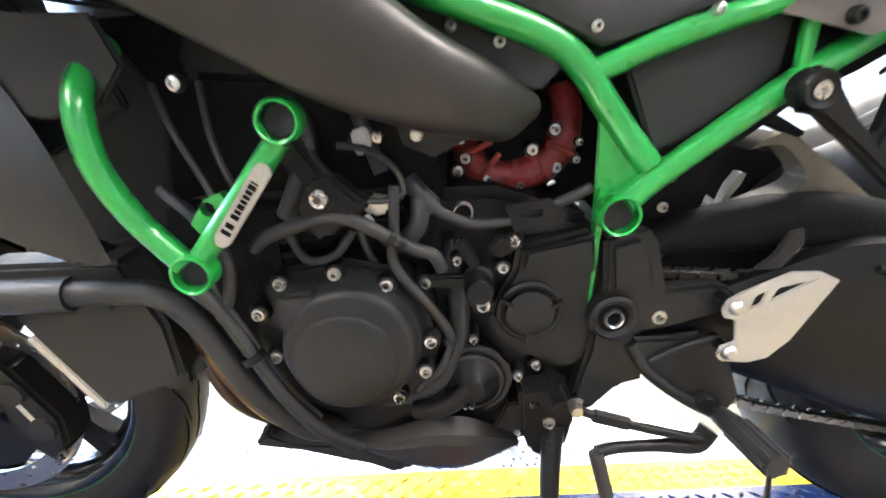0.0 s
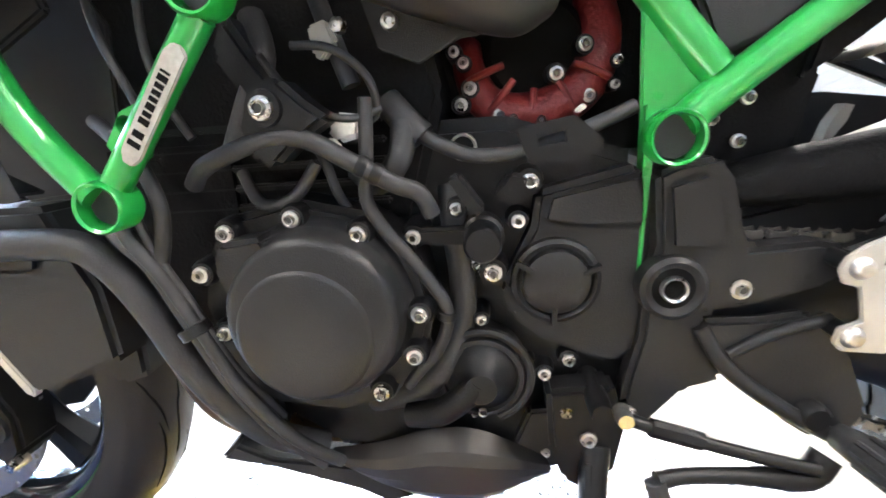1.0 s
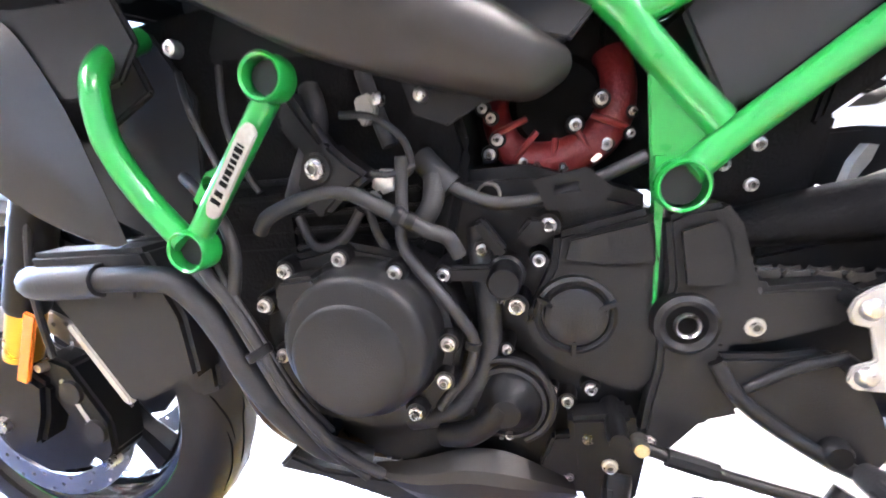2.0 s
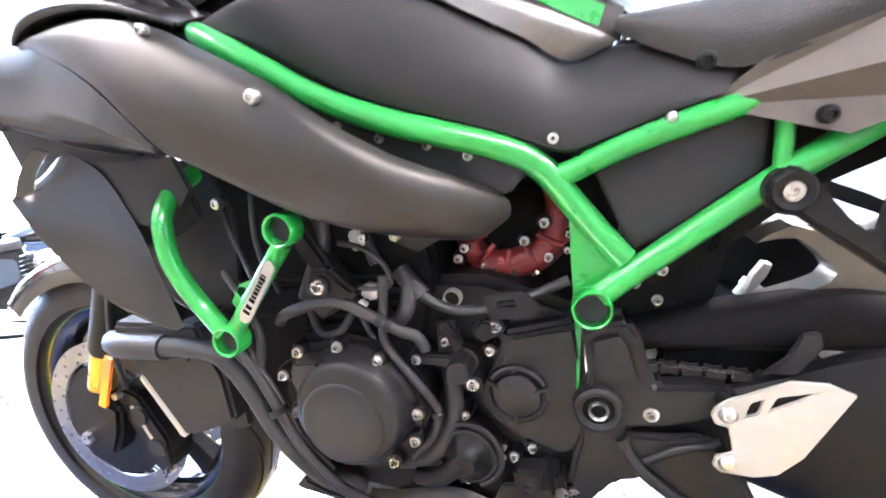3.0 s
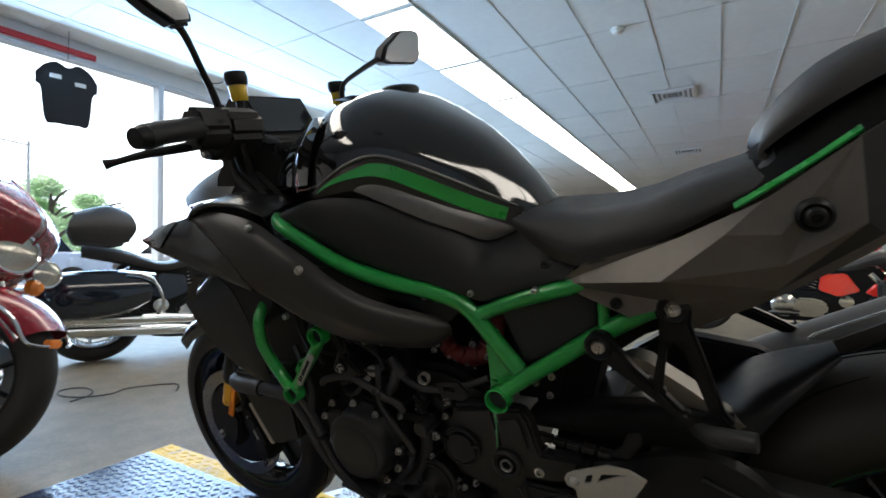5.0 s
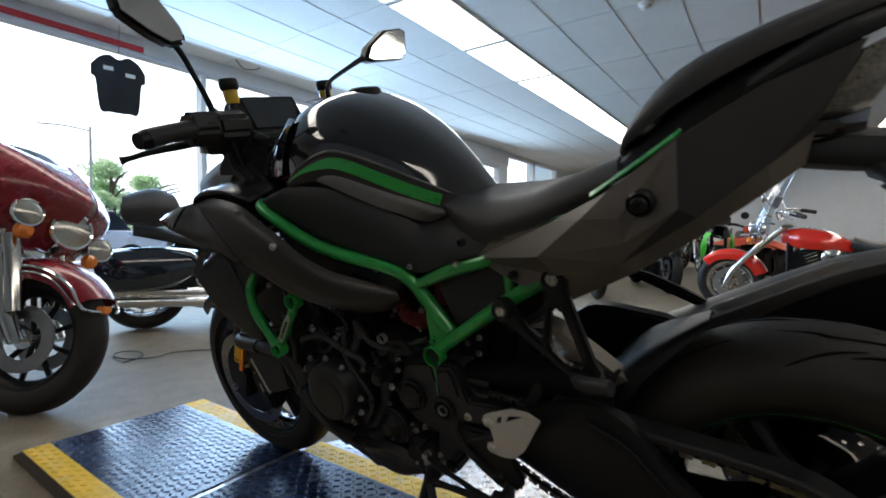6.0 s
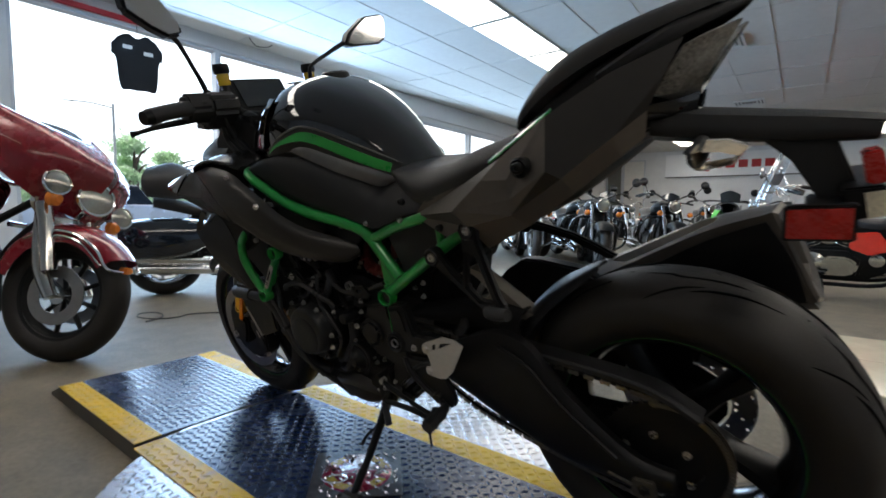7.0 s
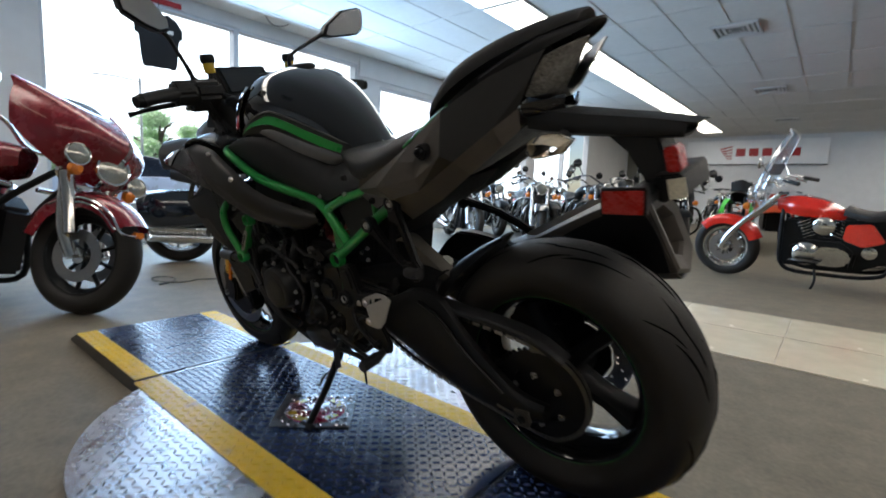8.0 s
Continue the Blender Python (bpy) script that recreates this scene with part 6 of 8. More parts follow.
for k in range(len(pts) - 1):
    a, b = pts[k], pts[k + 1]
    d = b - a
    m = Matrix.Translation((a + b) / 2) @ Matrix.Rotation(-math.atan2(d.z, d.x), 4, "Y")
    if link is None:
        bmk = plate([(-0.0105, 0), (-0.0085, 0.0055), (-0.003, 0.0038), (0.003, 0.0038), (0.0085, 0.0055), (0.0105, 0), (0.0085, -0.0055), (0.003, -0.0038), (-0.003, -0.0038), (-0.0085, -0.0055)], -0.0085, -0.0065, 0)
        plate([(-0.0105, 0), (-0.0085, 0.0055), (-0.003, 0.0038), (0.003, 0.0038), (0.0085, 0.0055), (0.0105, 0), (0.0085, -0.0055), (0.003, -0.0038), (-0.003, -0.0038), (-0.0085, -0.0055)], 0.0065, 0.0085, 0, bm=bmk)
        lathe([(0, -0.0105), (0.0025, -0.0105), (0.0025, 0.0105), (0, 0.0105)], (-0.0075, 0, 0), n=8, bm=bmk)
        link = part("chain_link", bmk, STEELD, chain)
        link.matrix_local = m
    else:
        again(link, m, chain)
# passenger footrest bracket
for sg in (-1, 1):
    y0, y1 = sg * 0.185, sg * 0.165
    shape = [(0.472, 0.69), (0.477, 0.705), (0.49, 0.715), (0.506, 0.71), (0.517, 0.695), (0.54, 0.665), (0.562, 0.645), (0.572, 0.70), (0.572, 0.735), (0.566, 0.752), (0.575, 0.772), (0.591, 0.778), (0.607, 0.768), (0.611, 0.75), (0.61, 0.733), (0.624, 0.69), (0.648, 0.615), (0.66, 0.60), (0.655, 0.57), (0.63, 0.555), (0.60, 0.59), (0.55, 0.63), (0.50, 0.668), (0.48, 0.672)]
    gap = [[(0.582, 0.705), (0.598, 0.705), (0.632, 0.605), (0.603, 0.606), (0.575, 0.634)]] if sg < 0 else []
    if sg > 0:
        shape = [(0.50, 0.682), (0.53, 0.687), (0.60, 0.67), (0.66, 0.653), (0.72, 0.626), (0.77, 0.598), (0.768, 0.585), (0.75, 0.588), (0.70, 0.611), (0.64, 0.638), (0.58, 0.653), (0.53, 0.66), (0.505, 0.665)]
    hb = part("passenger_hanger", plate(shape, y0, y1, 0.005, gap), SATIN, moto, "satin black passenger footrest bracket")
    for x, z in ((0.494, 0.692), (0.59, 0.754)) if sg < 0 else ((0.53, 0.67),):
        part("bush", lathe([(0.011, sg * 0.187), (0.0165, sg * 0.189), (0.0195, sg * 0.185), (0.0195, sg * 0.165)], (x, 0, z), n=28), SATIN, hb)
        part("bracket_bolt", lathe([(0, sg * 0.186), (0.003, sg * 0.186), (0.0045, sg * 0.189), (0.0085, sg * 0.189), (0.0098, sg * 0.186), (0.0098, sg * 0.176)], (x, 0, z), n=20), STEEL, hb, "steel socket bolt")
    part("passenger_peg", tube([(0.615, sg * 0.175, 0.585), (0.635, sg * 0.20, 0.592), (0.68, sg * 0.212, 0.60)], [0.011, 0.013, 0.012], 10), HOSE, hb, "folded rubber passenger peg") if sg < 0 else None
part("shock", tube([(0.36, 0.0, 0.62), (0.42, 0, 0.50), (0.45, 0, 0.42)], 0.03, 14), SATIN, moto)
part("shock_spring", tube([(0.385 + 0.05 * k / 40 + 0.0, 0.036 * math.sin(k * 0.9), 0.58 - 0.13 * k / 40 + 0.036 * math.cos(k * 0.9) * 0.4) for k in range(41)], 0.005, 6, 1), SATIN, moto)
part("brake_reservoir", lathe([(0, 0), (0.016, 0), (0.016, 0.04), (0.018, 0.042), (0.018, 0.052), (0, 0.052)], (0.515, 0.05, 0.485), (0.55, 0, 0.8), 20), WHITE, moto, "pale remote reservoir")
part("linkage_clip", plate([(0.40, 0.535), (0.41, 0.565), (0.44, 0.575), (0.452, 0.56), (0.42, 0.54)], -0.07, -0.05, 0.003), ALU, moto, "bright linkage plate")
for x, z in ((0.372, 0.585), (0.40, 0.60), (0.395, 0.565)):
    bolt(x, -0.12, z, 0.006, owner=moto)
# muffler on the right side
muf = part("muffler", skin([
    [(0.62, 0.12, 0.50), (0.76, 0.125, 0.575), (0.95, 0.135, 0.675), (1.06, 0.135, 0.715)],
    [(0.62, 0.15, 0.53), (0.76, 0.17, 0.60), (0.95, 0.19, 0.69), (1.07, 0.195, 0.72)],
    [(0.62, 0.19, 0.52), (0.76, 0.235, 0.57), (0.95, 0.265, 0.64), (1.09, 0.27, 0.665)],
    [(0.62, 0.19, 0.44), (0.78, 0.235, 0.47), (0.97, 0.265, 0.53), (1.13, 0.27, 0.56)],
    [(0.62, 0.15, 0.41), (0.78, 0.17, 0.43), (0.98, 0.19, 0.49), (1.145, 0.195, 0.525)],
    [(0.62, 0.12, 0.43), (0.78, 0.125, 0.45), (0.98, 0.135, 0.515), (1.135, 0.135, 0.545)],
    [(0.62, 0.12, 0.50), (0.76, 0.125, 0.575), (0.95, 0.135, 0.675), (1.06, 0.135, 0.715)]], 16, 3, 0.004), GRAPH, moto, "grey angular muffler")
part("side_shell", skin([[(0.62, 0.119, 0.43), (0.78, 0.122, 0.448), (0.98, 0.131, 0.512), (1.125, 0.131, 0.545)], [(0.62, 0.114, 0.47), (0.77, 0.117, 0.50), (0.965, 0.126, 0.585), (1.10, 0.127, 0.625)], [(0.62, 0.118, 0.512), (0.76, 0.121, 0.547), (0.95, 0.131, 0.655), (1.055, 0.131, 0.70)]], 14, 3, 0.003), SATIN, muf, "dark inner side of the muffler")
rim_pts = [Vector(p) for p in ((1.06, 0.135, 0.715), (1.07, 0.195, 0.72), (1.09, 0.27, 0.665), (1.13, 0.27, 0.56), (1.145, 0.195, 0.525), (1.135, 0.135, 0.545))]
mid = sum(rim_pts, Vector()) / 6
b = bmesh.new()
rings = [[b.verts.new(q) for q in [mid.lerp(p, f) + Vector((o, 0, o * 0.4)) for p in rim_pts]] for f, o in ((1.015, -0.012), (1.015, 0.004), (0.94, 0.01), (0.62, 0.004), (0.56, -0.004), (0.5, -0.05))]
for p, q in zip(rings, rings[1:]):
    for k in range(6):
        b.faces.new((p[k], p[(k + 1) % 6], q[(k + 1) % 6], q[k]))
part("end_cap", b, GRAPH, muf, "grey muffler end cap with an angular outlet", 25)
b = bmesh.new()
b.faces.new([b.verts.new(mid.lerp(p, 0.53) + Vector((-0.045, 0, -0.018))) for p in rim_pts])
part("outlet", b, GROOVE, muf, "dark exhaust outlet")
part("heat_guard", plate([(0.77, 0.605), (0.78, 0.615), (0.95, 0.705), (0.98, 0.712), (0.97, 0.7), (0.80, 0.605)], 0.115, 0.122, 0.002), ALU, muf, "pale muffler strap")
CLEARLENS = material("clear_lens", (0.75, 0.62, 0.44), 0.1, 0.5, 0.3, 120, 0.5, 160, coat=1.0)
# tail: number plate carrier, indicators, reflector
car = part("plate_carrier", skin(mirrored([
    [(0.90, -0.06, 0.935), (0.96, -0.055, 0.922), (1.06, -0.05, 0.908), (1.14, -0.048, 0.897), (1.19, -0.045, 0.885)],
    [(0.90, -0.065, 0.895), (0.96, -0.06, 0.885), (1.06, -0.055, 0.875), (1.14, -0.05, 0.868), (1.185, -0.045, 0.865)],
    [(0.90, 0, 0.88), (0.96, 0, 0.872), (1.06, 0, 0.865), (1.14, 0, 0.86), (1.18, 0, 0.86)]]), 14, 4, 0.004), PLASTIC, moto, "long black number plate carrier")
part("carrier_top", skin(mirrored([[(0.90, -0.06, 0.935), (0.96, -0.055, 0.922), (1.06, -0.05, 0.908), (1.14, -0.048, 0.897), (1.205, -0.045, 0.886)], [(0.90, 0, 0.94), (0.96, 0, 0.93), (1.06, 0, 0.915), (1.14, 0, 0.903), (1.21, 0, 0.89)]]), 14, 3, 0.003), PLASTIC, car)
part("carrier_drop", plate([(1.05, 0.875), (1.14, 0.87), (1.165, 0.81), (1.18, 0.76), (1.15, 0.745), (1.12, 0.79), (1.09, 0.84)], -0.045, 0.045, 0.004), PLASTIC, car)
part("plate_bracket", plate([(1.148, 0.805), (1.193, 0.810), (1.203, 0.770), (1.158, 0.760)], -0.09, 0.09, 0.003), SATIN, car)
part("red_reflector_lamp", plate([(1.165, 0.853), (1.186, 0.857), (1.196, 0.815), (1.174, 0.811)], -0.098, -0.05, 0.003), REDLENS, car, "small red rear lamp")
part("paper_tag", plate([(1.172, 0.80), (1.2, 0.805), (1.206, 0.772), (1.178, 0.766)], -0.094, -0.092, 0), material("paper_tag", (0.62, 0.56, 0.42), 0.7, 0, 0.3, 200), car, "creased paper tag with faint print")
part("reflector_stay", box(1.11, 1.16, -0.153, -0.02, 0.765, 0.785, 0.003), SATIN, car)
part("reflector_rim", plate([(1.088, 0.752), (1.088, 0.799), (1.163, 0.802), (1.163, 0.754)], -0.168, -0.152, 0.002), SATIN, car, "black reflector rim")
part("side_reflector", plate([(1.092, 0.756), (1.092, 0.795), (1.159, 0.798), (1.159, 0.758)], -0.171, -0.1675, 0.001), REDLENS, car, "oblong red side reflector")
for sg in (-1, 1):
    ind = part("indicator", skin([[(x, sg * y, z) for x, y, z in l] for l in (
        [(0.965, 0.15, 0.874), (0.975, 0.178, 0.876), (0.98, 0.205, 0.874), (0.985, 0.226, 0.870)],
        [(0.985, 0.15, 0.892), (0.995, 0.178, 0.897), (0.998, 0.205, 0.896), (0.997, 0.226, 0.886)],
        [(1.0, 0.15, 0.88), (1.006, 0.178, 0.882), (1.008, 0.205, 0.88), (1.004, 0.226, 0.876)],
        [(0.985, 0.15, 0.860), (0.992, 0.178, 0.856), (0.994, 0.205, 0.856), (0.993, 0.226, 0.863)],
        [(0.965, 0.15, 0.874), (0.975, 0.178, 0.876), (0.98, 0.205, 0.874), (0.985, 0.226, 0.870)])], 10, 3, 0), PLASTIC, car, "black stalk indicator")
    ring = ((0.996, 0.017), (1.028, 0.016), (1.05, 0.006), (1.036, -0.014), (1.002, -0.021), (0.996, 0.017))
    lens = part("indicator_lens", skin([[(x + dx, sg * y, z0 + dz * s) for y, z0, s, dx in ((0.158, 0.877, 0.8, -0.006), (0.178, 0.878, 1.0, 0.0), (0.205, 0.877, 1.0, 0.0), (0.226, 0.873, 0.6, -0.008))] for x, dz in ring], 9, 1, 0), CLEARLENS, ind, "clear faceted indicator lens", )
    part("stalk", tube([(0.975, sg * 0.05, 0.878), (0.98, sg * 0.10, 0.877), (0.985, sg * 0.155, 0.876)], [0.012, 0.009, 0.012], 10), PLASTIC, ind)

# ---- handlebar and nose ----
hb = part("handlebar", tube([(-0.10, -0.40, 1.062), (-0.13, -0.30, 1.078), (-0.165, -0.17, 1.075), (-0.185, -0.08, 1.05), (-0.185, 0.08, 1.05), (-0.165, 0.17, 1.075), (-0.13, 0.30, 1.078), (-0.10, 0.40, 1.062)], 0.0115, 12), SATIN, moto, "black handlebar")
for sg in (-1, 1):
    part("grip", tube([(-0.1, sg * 0.402, 1.061), (-0.112, sg * 0.36, 1.069), (-0.128, sg * 0.29, 1.077)], [0.0195, 0.0185, 0.0195], 16), HOSE, hb, "ribbed black rubber grip")
    part("bar_end", lathe([(0, 0.018), (0.016, 0.018), (0.0185, 0.0)], (-0.1, sg * 0.4, 1.061), (0.2, sg, -0.1), 18), SATIN, hb)
    part("switch_box", plate([(-0.165, 1.045), (-0.175, 1.09), (-0.15, 1.115), (-0.115, 1.11), (-0.105, 1.07), (-0.125, 1.04)], sg * 0.235, sg * 0.30, 0.008), PLASTIC, hb, "black switch housing")
    part("button", box(-0.118, -0.108, sg * 0.26 - 0.008, sg * 0.26 + 0.008, 1.075, 1.09, 0.002), COVER, hb)
    part("lever_perch", plate([(-0.21, 1.05), (-0.215, 1.09), (-0.18, 1.115), (-0.15, 1.105), (-0.16, 1.06)], sg * 0.185, sg * 0.235, 0.006), SATIN, hb)
    part("lever", tube([(-0.19, sg * 0.21, 1.062), (-0.213, sg * 0.27, 1.052), (-0.228, sg * 0.335, 1.045), (-0.244, sg * 0.375, 1.037), (-0.253, sg * 0.393, 1.034)], [0.012, 0.0095, 0.0075, 0.006, 0.0095], 10), SATIN, hb, "black hand lever with a ball end")
    rs = part("reservoir", lathe([(0, -0.034), (0.015, -0.034), (0.0165, -0.03), (0.0175, -0.012), (0.0175, 0.0)], (-0.187, sg * 0.148, 1.168), (0, 0, 1), 22), FLUID, hb, "see-through reservoir with yellow fluid")
    part("reservoir_cap", lathe([(0.0185, -0.004), (0.0215, 0.0), (0.0225, 0.012), (0.02, 0.022), (0, 0.023)], (-0.187, sg * 0.148, 1.168), (0, 0, 1), 18), SATIN, rs, "black ribbed cap")
    part("reservoir_stay", tube([(-0.187, sg * 0.148, 1.136), (-0.186, sg * 0.152, 1.115), (-0.18, sg * 0.165, 1.09)], 0.009, 8), SATIN, rs)
    part("reservoir_hose", tube([(-0.187, sg * 0.148, 1.12), (-0.2, sg * 0.17, 1.10), (-0.2, sg * 0.2, 1.085)], 0.005, 8), HOSE, rs)
    mo = 0.0 if sg < 0 else 0.016
    shape = [(0.262, 1.243), (0.285, 1.28), (0.37, 1.335), (0.46, 1.35), (0.475, 1.338), (0.465, 1.272), (0.43, 1.25), (0.29, 1.237)] if sg > 0 else [(0.258, 1.248), (0.256, 1.272), (0.297, 1.336), (0.345, 1.385), (0.372, 1.388), (0.381, 1.37), (0.377, 1.298), (0.326, 1.26), (0.288, 1.241)]
    mid = Vector([sum(p[k] for p in shape) / len(shape) for k in (0, 1)])
    glass = [mid + (Vector(p) - mid) * 0.88 for p in shape]
    mir = part("mirror", plate([(sg * y + mo, z) for y, z in shape], -0.165, -0.128, 0.007, plane="yz"), SATIN, hb, "angular black rear-view mirror")
    part("mirror_glass", plate([(sg * y + mo, z) for y, z in glass], -0.1285, -0.1265, 0.0005, plane="yz"), MIRROR, mir, "mirror glass")
    part("mirror_stem", tube([(-0.165, sg * 0.215, 1.10), (-0.163, sg * 0.222, 1.135), (-0.158, sg * 0.24, 1.18), (-0.148, sg * 0.268, 1.238), (-0.145, sg * 0.29, 1.255)] if sg < 0 else [(-0.165, 0.14, 1.11), (-0.158, 0.13, 1.155), (-0.152, 0.14, 1.182), (-0.15, 0.204, 1.214), (-0.147, 0.285, 1.25)], [0.008, 0.007, 0.006, 0.0065, 0.008], 10), SATIN, mir)
    part("stem_base", lathe([(0.011, -0.01), (0.0115, 0.015), (0.009, 0.022)], (-0.165, sg * 0.215 if sg < 0 else 0.14, 1.10), (0, 0, 1), 12), SATIN, mir)
for y in (-0.1, 0.1):
    part("fork_top", lathe([(0, 0.03), (0.012, 0.03), (0.022, 0.024), (0.026, 0.01), (0.026, -0.08)], (-0.175, y * 1.08, 1.03), (0.42, 0, 0.907), 24), SATIN, hb)
part("top_clamp", plate([(-0.24, -0.13), (-0.2, -0.14), (-0.13, -0.13), (-0.1, -0.03), (-0.1, 0.03), (-0.13, 0.13), (-0.2, 0.14), (-0.24, 0.13), (-0.25, 0)], 1.015, 1.045, 0.005, plane="xy"), SATIN, moto, "black top fork clamp")
part("low_clamp", plate([(-0.35, -0.13), (-0.3, -0.14), (-0.24, -0.12), (-0.22, 0), (-0.24, 0.12), (-0.3, 0.14), (-0.35, 0.13), (-0.36, 0)], 0.80, 0.83, 0.005, plane="xy"), SATIN, moto)
part("steering_head", tube([(-0.26, 0, 0.82), (-0.17, 0, 1.02)], 0.035, 16), SATIN, moto)
dash = part("instrument_panel", plate([(-0.33, 1.06), (-0.305, 1.145), (-0.28, 1.163), (-0.256, 1.16), (-0.206, 1.07), (-0.2, 1.045), (-0.23, 1.03), (-0.29, 1.03)], -0.105, 0.09, 0.01), PLASTIC, moto, "black instrument panel")
part("bezel", plate([(-0.2535, 1.157), (-0.205, 1.069), (-0.2025, 1.0703), (-0.251, 1.1583)], -0.096, 0.081, 0), SATIN, dash)
part("screen", plate([(-0.2485, 1.1515), (-0.2055, 1.0735), (-0.201, 1.0757), (-0.244, 1.1537)], -0.086, 0.071, 0.0008), SCREEN, dash, "dark display screen")
part("panel_stay", plate([(-0.3, 1.04), (-0.22, 1.04), (-0.2, 1.0), (-0.28, 0.97)], -0.05, 0.05, 0.005), SATIN, dash)
part("ignition_cover", plate([(-0.215, 0.99), (-0.12, 1.05), (-0.09, 1.07), (-0.06, 1.03), (-0.1, 0.96), (-0.18, 0.95)], -0.085, 0.085, 0.008), SATIN, moto)
part("nose_cowl", skin(mirrored([
    [(-0.57, -0.07, 0.925), (-0.48, -0.12, 0.935), (-0.38, -0.15, 0.945), (-0.27, -0.155, 0.95)],
    [(-0.565, -0.07, 0.955), (-0.47, -0.11, 0.97), (-0.38, -0.125, 0.982), (-0.28, -0.12, 0.98)],
    [(-0.53, -0.04, 0.98), (-0.45, -0.06, 1.005), (-0.38, -0.06, 1.02), (-0.29, -0.06, 1.012)],
    [(-0.53, 0, 0.985), (-0.45, 0, 1.012), (-0.38, 0, 1.028), (-0.29, 0, 1.02)]]), 14, 4, 0.004), PLASTIC, moto, "black headlight cowl")
part("headlight", skin(mirrored([
    [(-0.40, -0.14, 0.94), (-0.50, -0.11, 0.93), (-0.57, -0.06, 0.935)],
    [(-0.38, -0.13, 0.88), (-0.49, -0.11, 0.87), (-0.575, -0.055, 0.87)],
    [(-0.36, -0.09, 0.80), (-0.45, -0.075, 0.79), (-0.53, -0.04, 0.80)],
    [(-0.36, 0, 0.79), (-0.45, 0, 0.78), (-0.535, 0, 0.79)]]), 12, 4, 0.004), GLOSS, moto, "black headlight")
for sg in (-1, 1):
    part("front_indicator", tube([(-0.42, sg * 0.15, 0.85), (-0.43, sg * 0.19, 0.845), (-0.435, sg * 0.21, 0.84)], [0.01, 0.014, 0.012], 12), SMOKE, moto)
part("fork_shroud", plate([(-0.36, 0.94), (-0.34, 1.0), (-0.29, 1.045), (-0.2, 1.05), (-0.13, 1.04), (-0.09, 1.0), (-0.09, 0.945), (-0.2, 0.925), (-0.3, 0.925)], -0.135, 0.135, 0.014), SATIN, moto, "black headlight and fork shroud")
for k, (y, r) in enumerate(((-0.15, 0.009), (-0.165, 0.007), (-0.145, 0.006), (-0.175, 0.0045), (-0.16, 0.005))):
    part("cable", tube([(-0.19 + 0.012 * k, y - 0.04, 1.075 - 0.006 * k), (-0.235 + 0.014 * k, y, 1.04 - 0.012 * k), (-0.25 + 0.02 * k, y + 0.01, 0.985), (-0.2 + 0.02 * k, y + 0.015, 0.935), (-0.15 + 0.012 * k, y + 0.03, 0.9)], r, 8), HOSE, moto)
part("switch_plate", plate([(-0.235, 1.03), (-0.225, 1.085), (-0.16, 1.12), (-0.12, 1.1), (-0.12, 1.06), (-0.18, 1.02)], -0.235, -0.15, 0.01), PLASTIC, moto, "black clutch perch and switch cluster")
for x, y, z in ((-0.128, -0.238, 1.1), (-0.145, -0.237, 1.075), (-0.17, -0.237, 1.05)):
    part("switch_knob", lathe([(0, -0.012), (0.008, -0.012), (0.01, -0.004), (0.011, 0.006)], (x, y, z), n=14), COVER, moto)
part("clamp_bolt", lathe([(0, -0.006), (0.006, -0.006), (0.0075, 0), (0.0075, 0.01)], (-0.2, -0.24, 1.035), n=12), STEEL, moto)
part("side_glass", skin([[(0.008, -0.2, 0.958), (0.016, -0.193, 1.0), (0.028, -0.178, 1.045), (0.032, -0.155, 1.07)], [(-0.03, -0.19, 0.955), (-0.028, -0.182, 0.998), (-0.016, -0.165, 1.045), (-0.002, -0.145, 1.075)], [(-0.062, -0.17, 0.95), (-0.062, -0.162, 0.99), (-0.05, -0.145, 1.035), (-0.03, -0.125, 1.065)]], 12, 4, 0.003), GLOSS, moto, "gloss black tank shoulder cover")
part("wiring_bundle", tube([(-0.25, -0.1, 1.0), (-0.28, -0.12, 0.94), (-0.26, -0.1, 0.88), (-0.22, -0.1, 0.82)], 0.012, 10), HOSE, moto)
part("clutch_cable", tube([(-0.2, -0.19, 1.07), (-0.26, -0.16, 1.06), (-0.31, -0.12, 0.99), (-0.28, -0.12, 0.9), (-0.2, -0.14, 0.8)], 0.004, 8), HOSE, moto)
part("brake_line", tube([(-0.2, 0.19, 1.07), (-0.27, 0.13, 1.05), (-0.33, 0.05, 0.98), (-0.32, 0.02, 0.85), (-0.36, -0.03, 0.74)], 0.004, 8), HOSE, moto)
for x, z in ((0.05, 0.79), (0.1, 0.772), (0.155, 0.76), (0.2, 0.745), (0.29, 0.755)):
    bolt(x, -0.165, z, 0.0055, owner=moto)
part("filler_strip", plate([(0.0, 0.82), (0.1, 0.785), (0.22, 0.765), (0.27, 0.73), (0.24, 0.70), (0.1, 0.74), (0.0, 0.78)], -0.16, -0.14, 0.003), PLASTIC, moto)
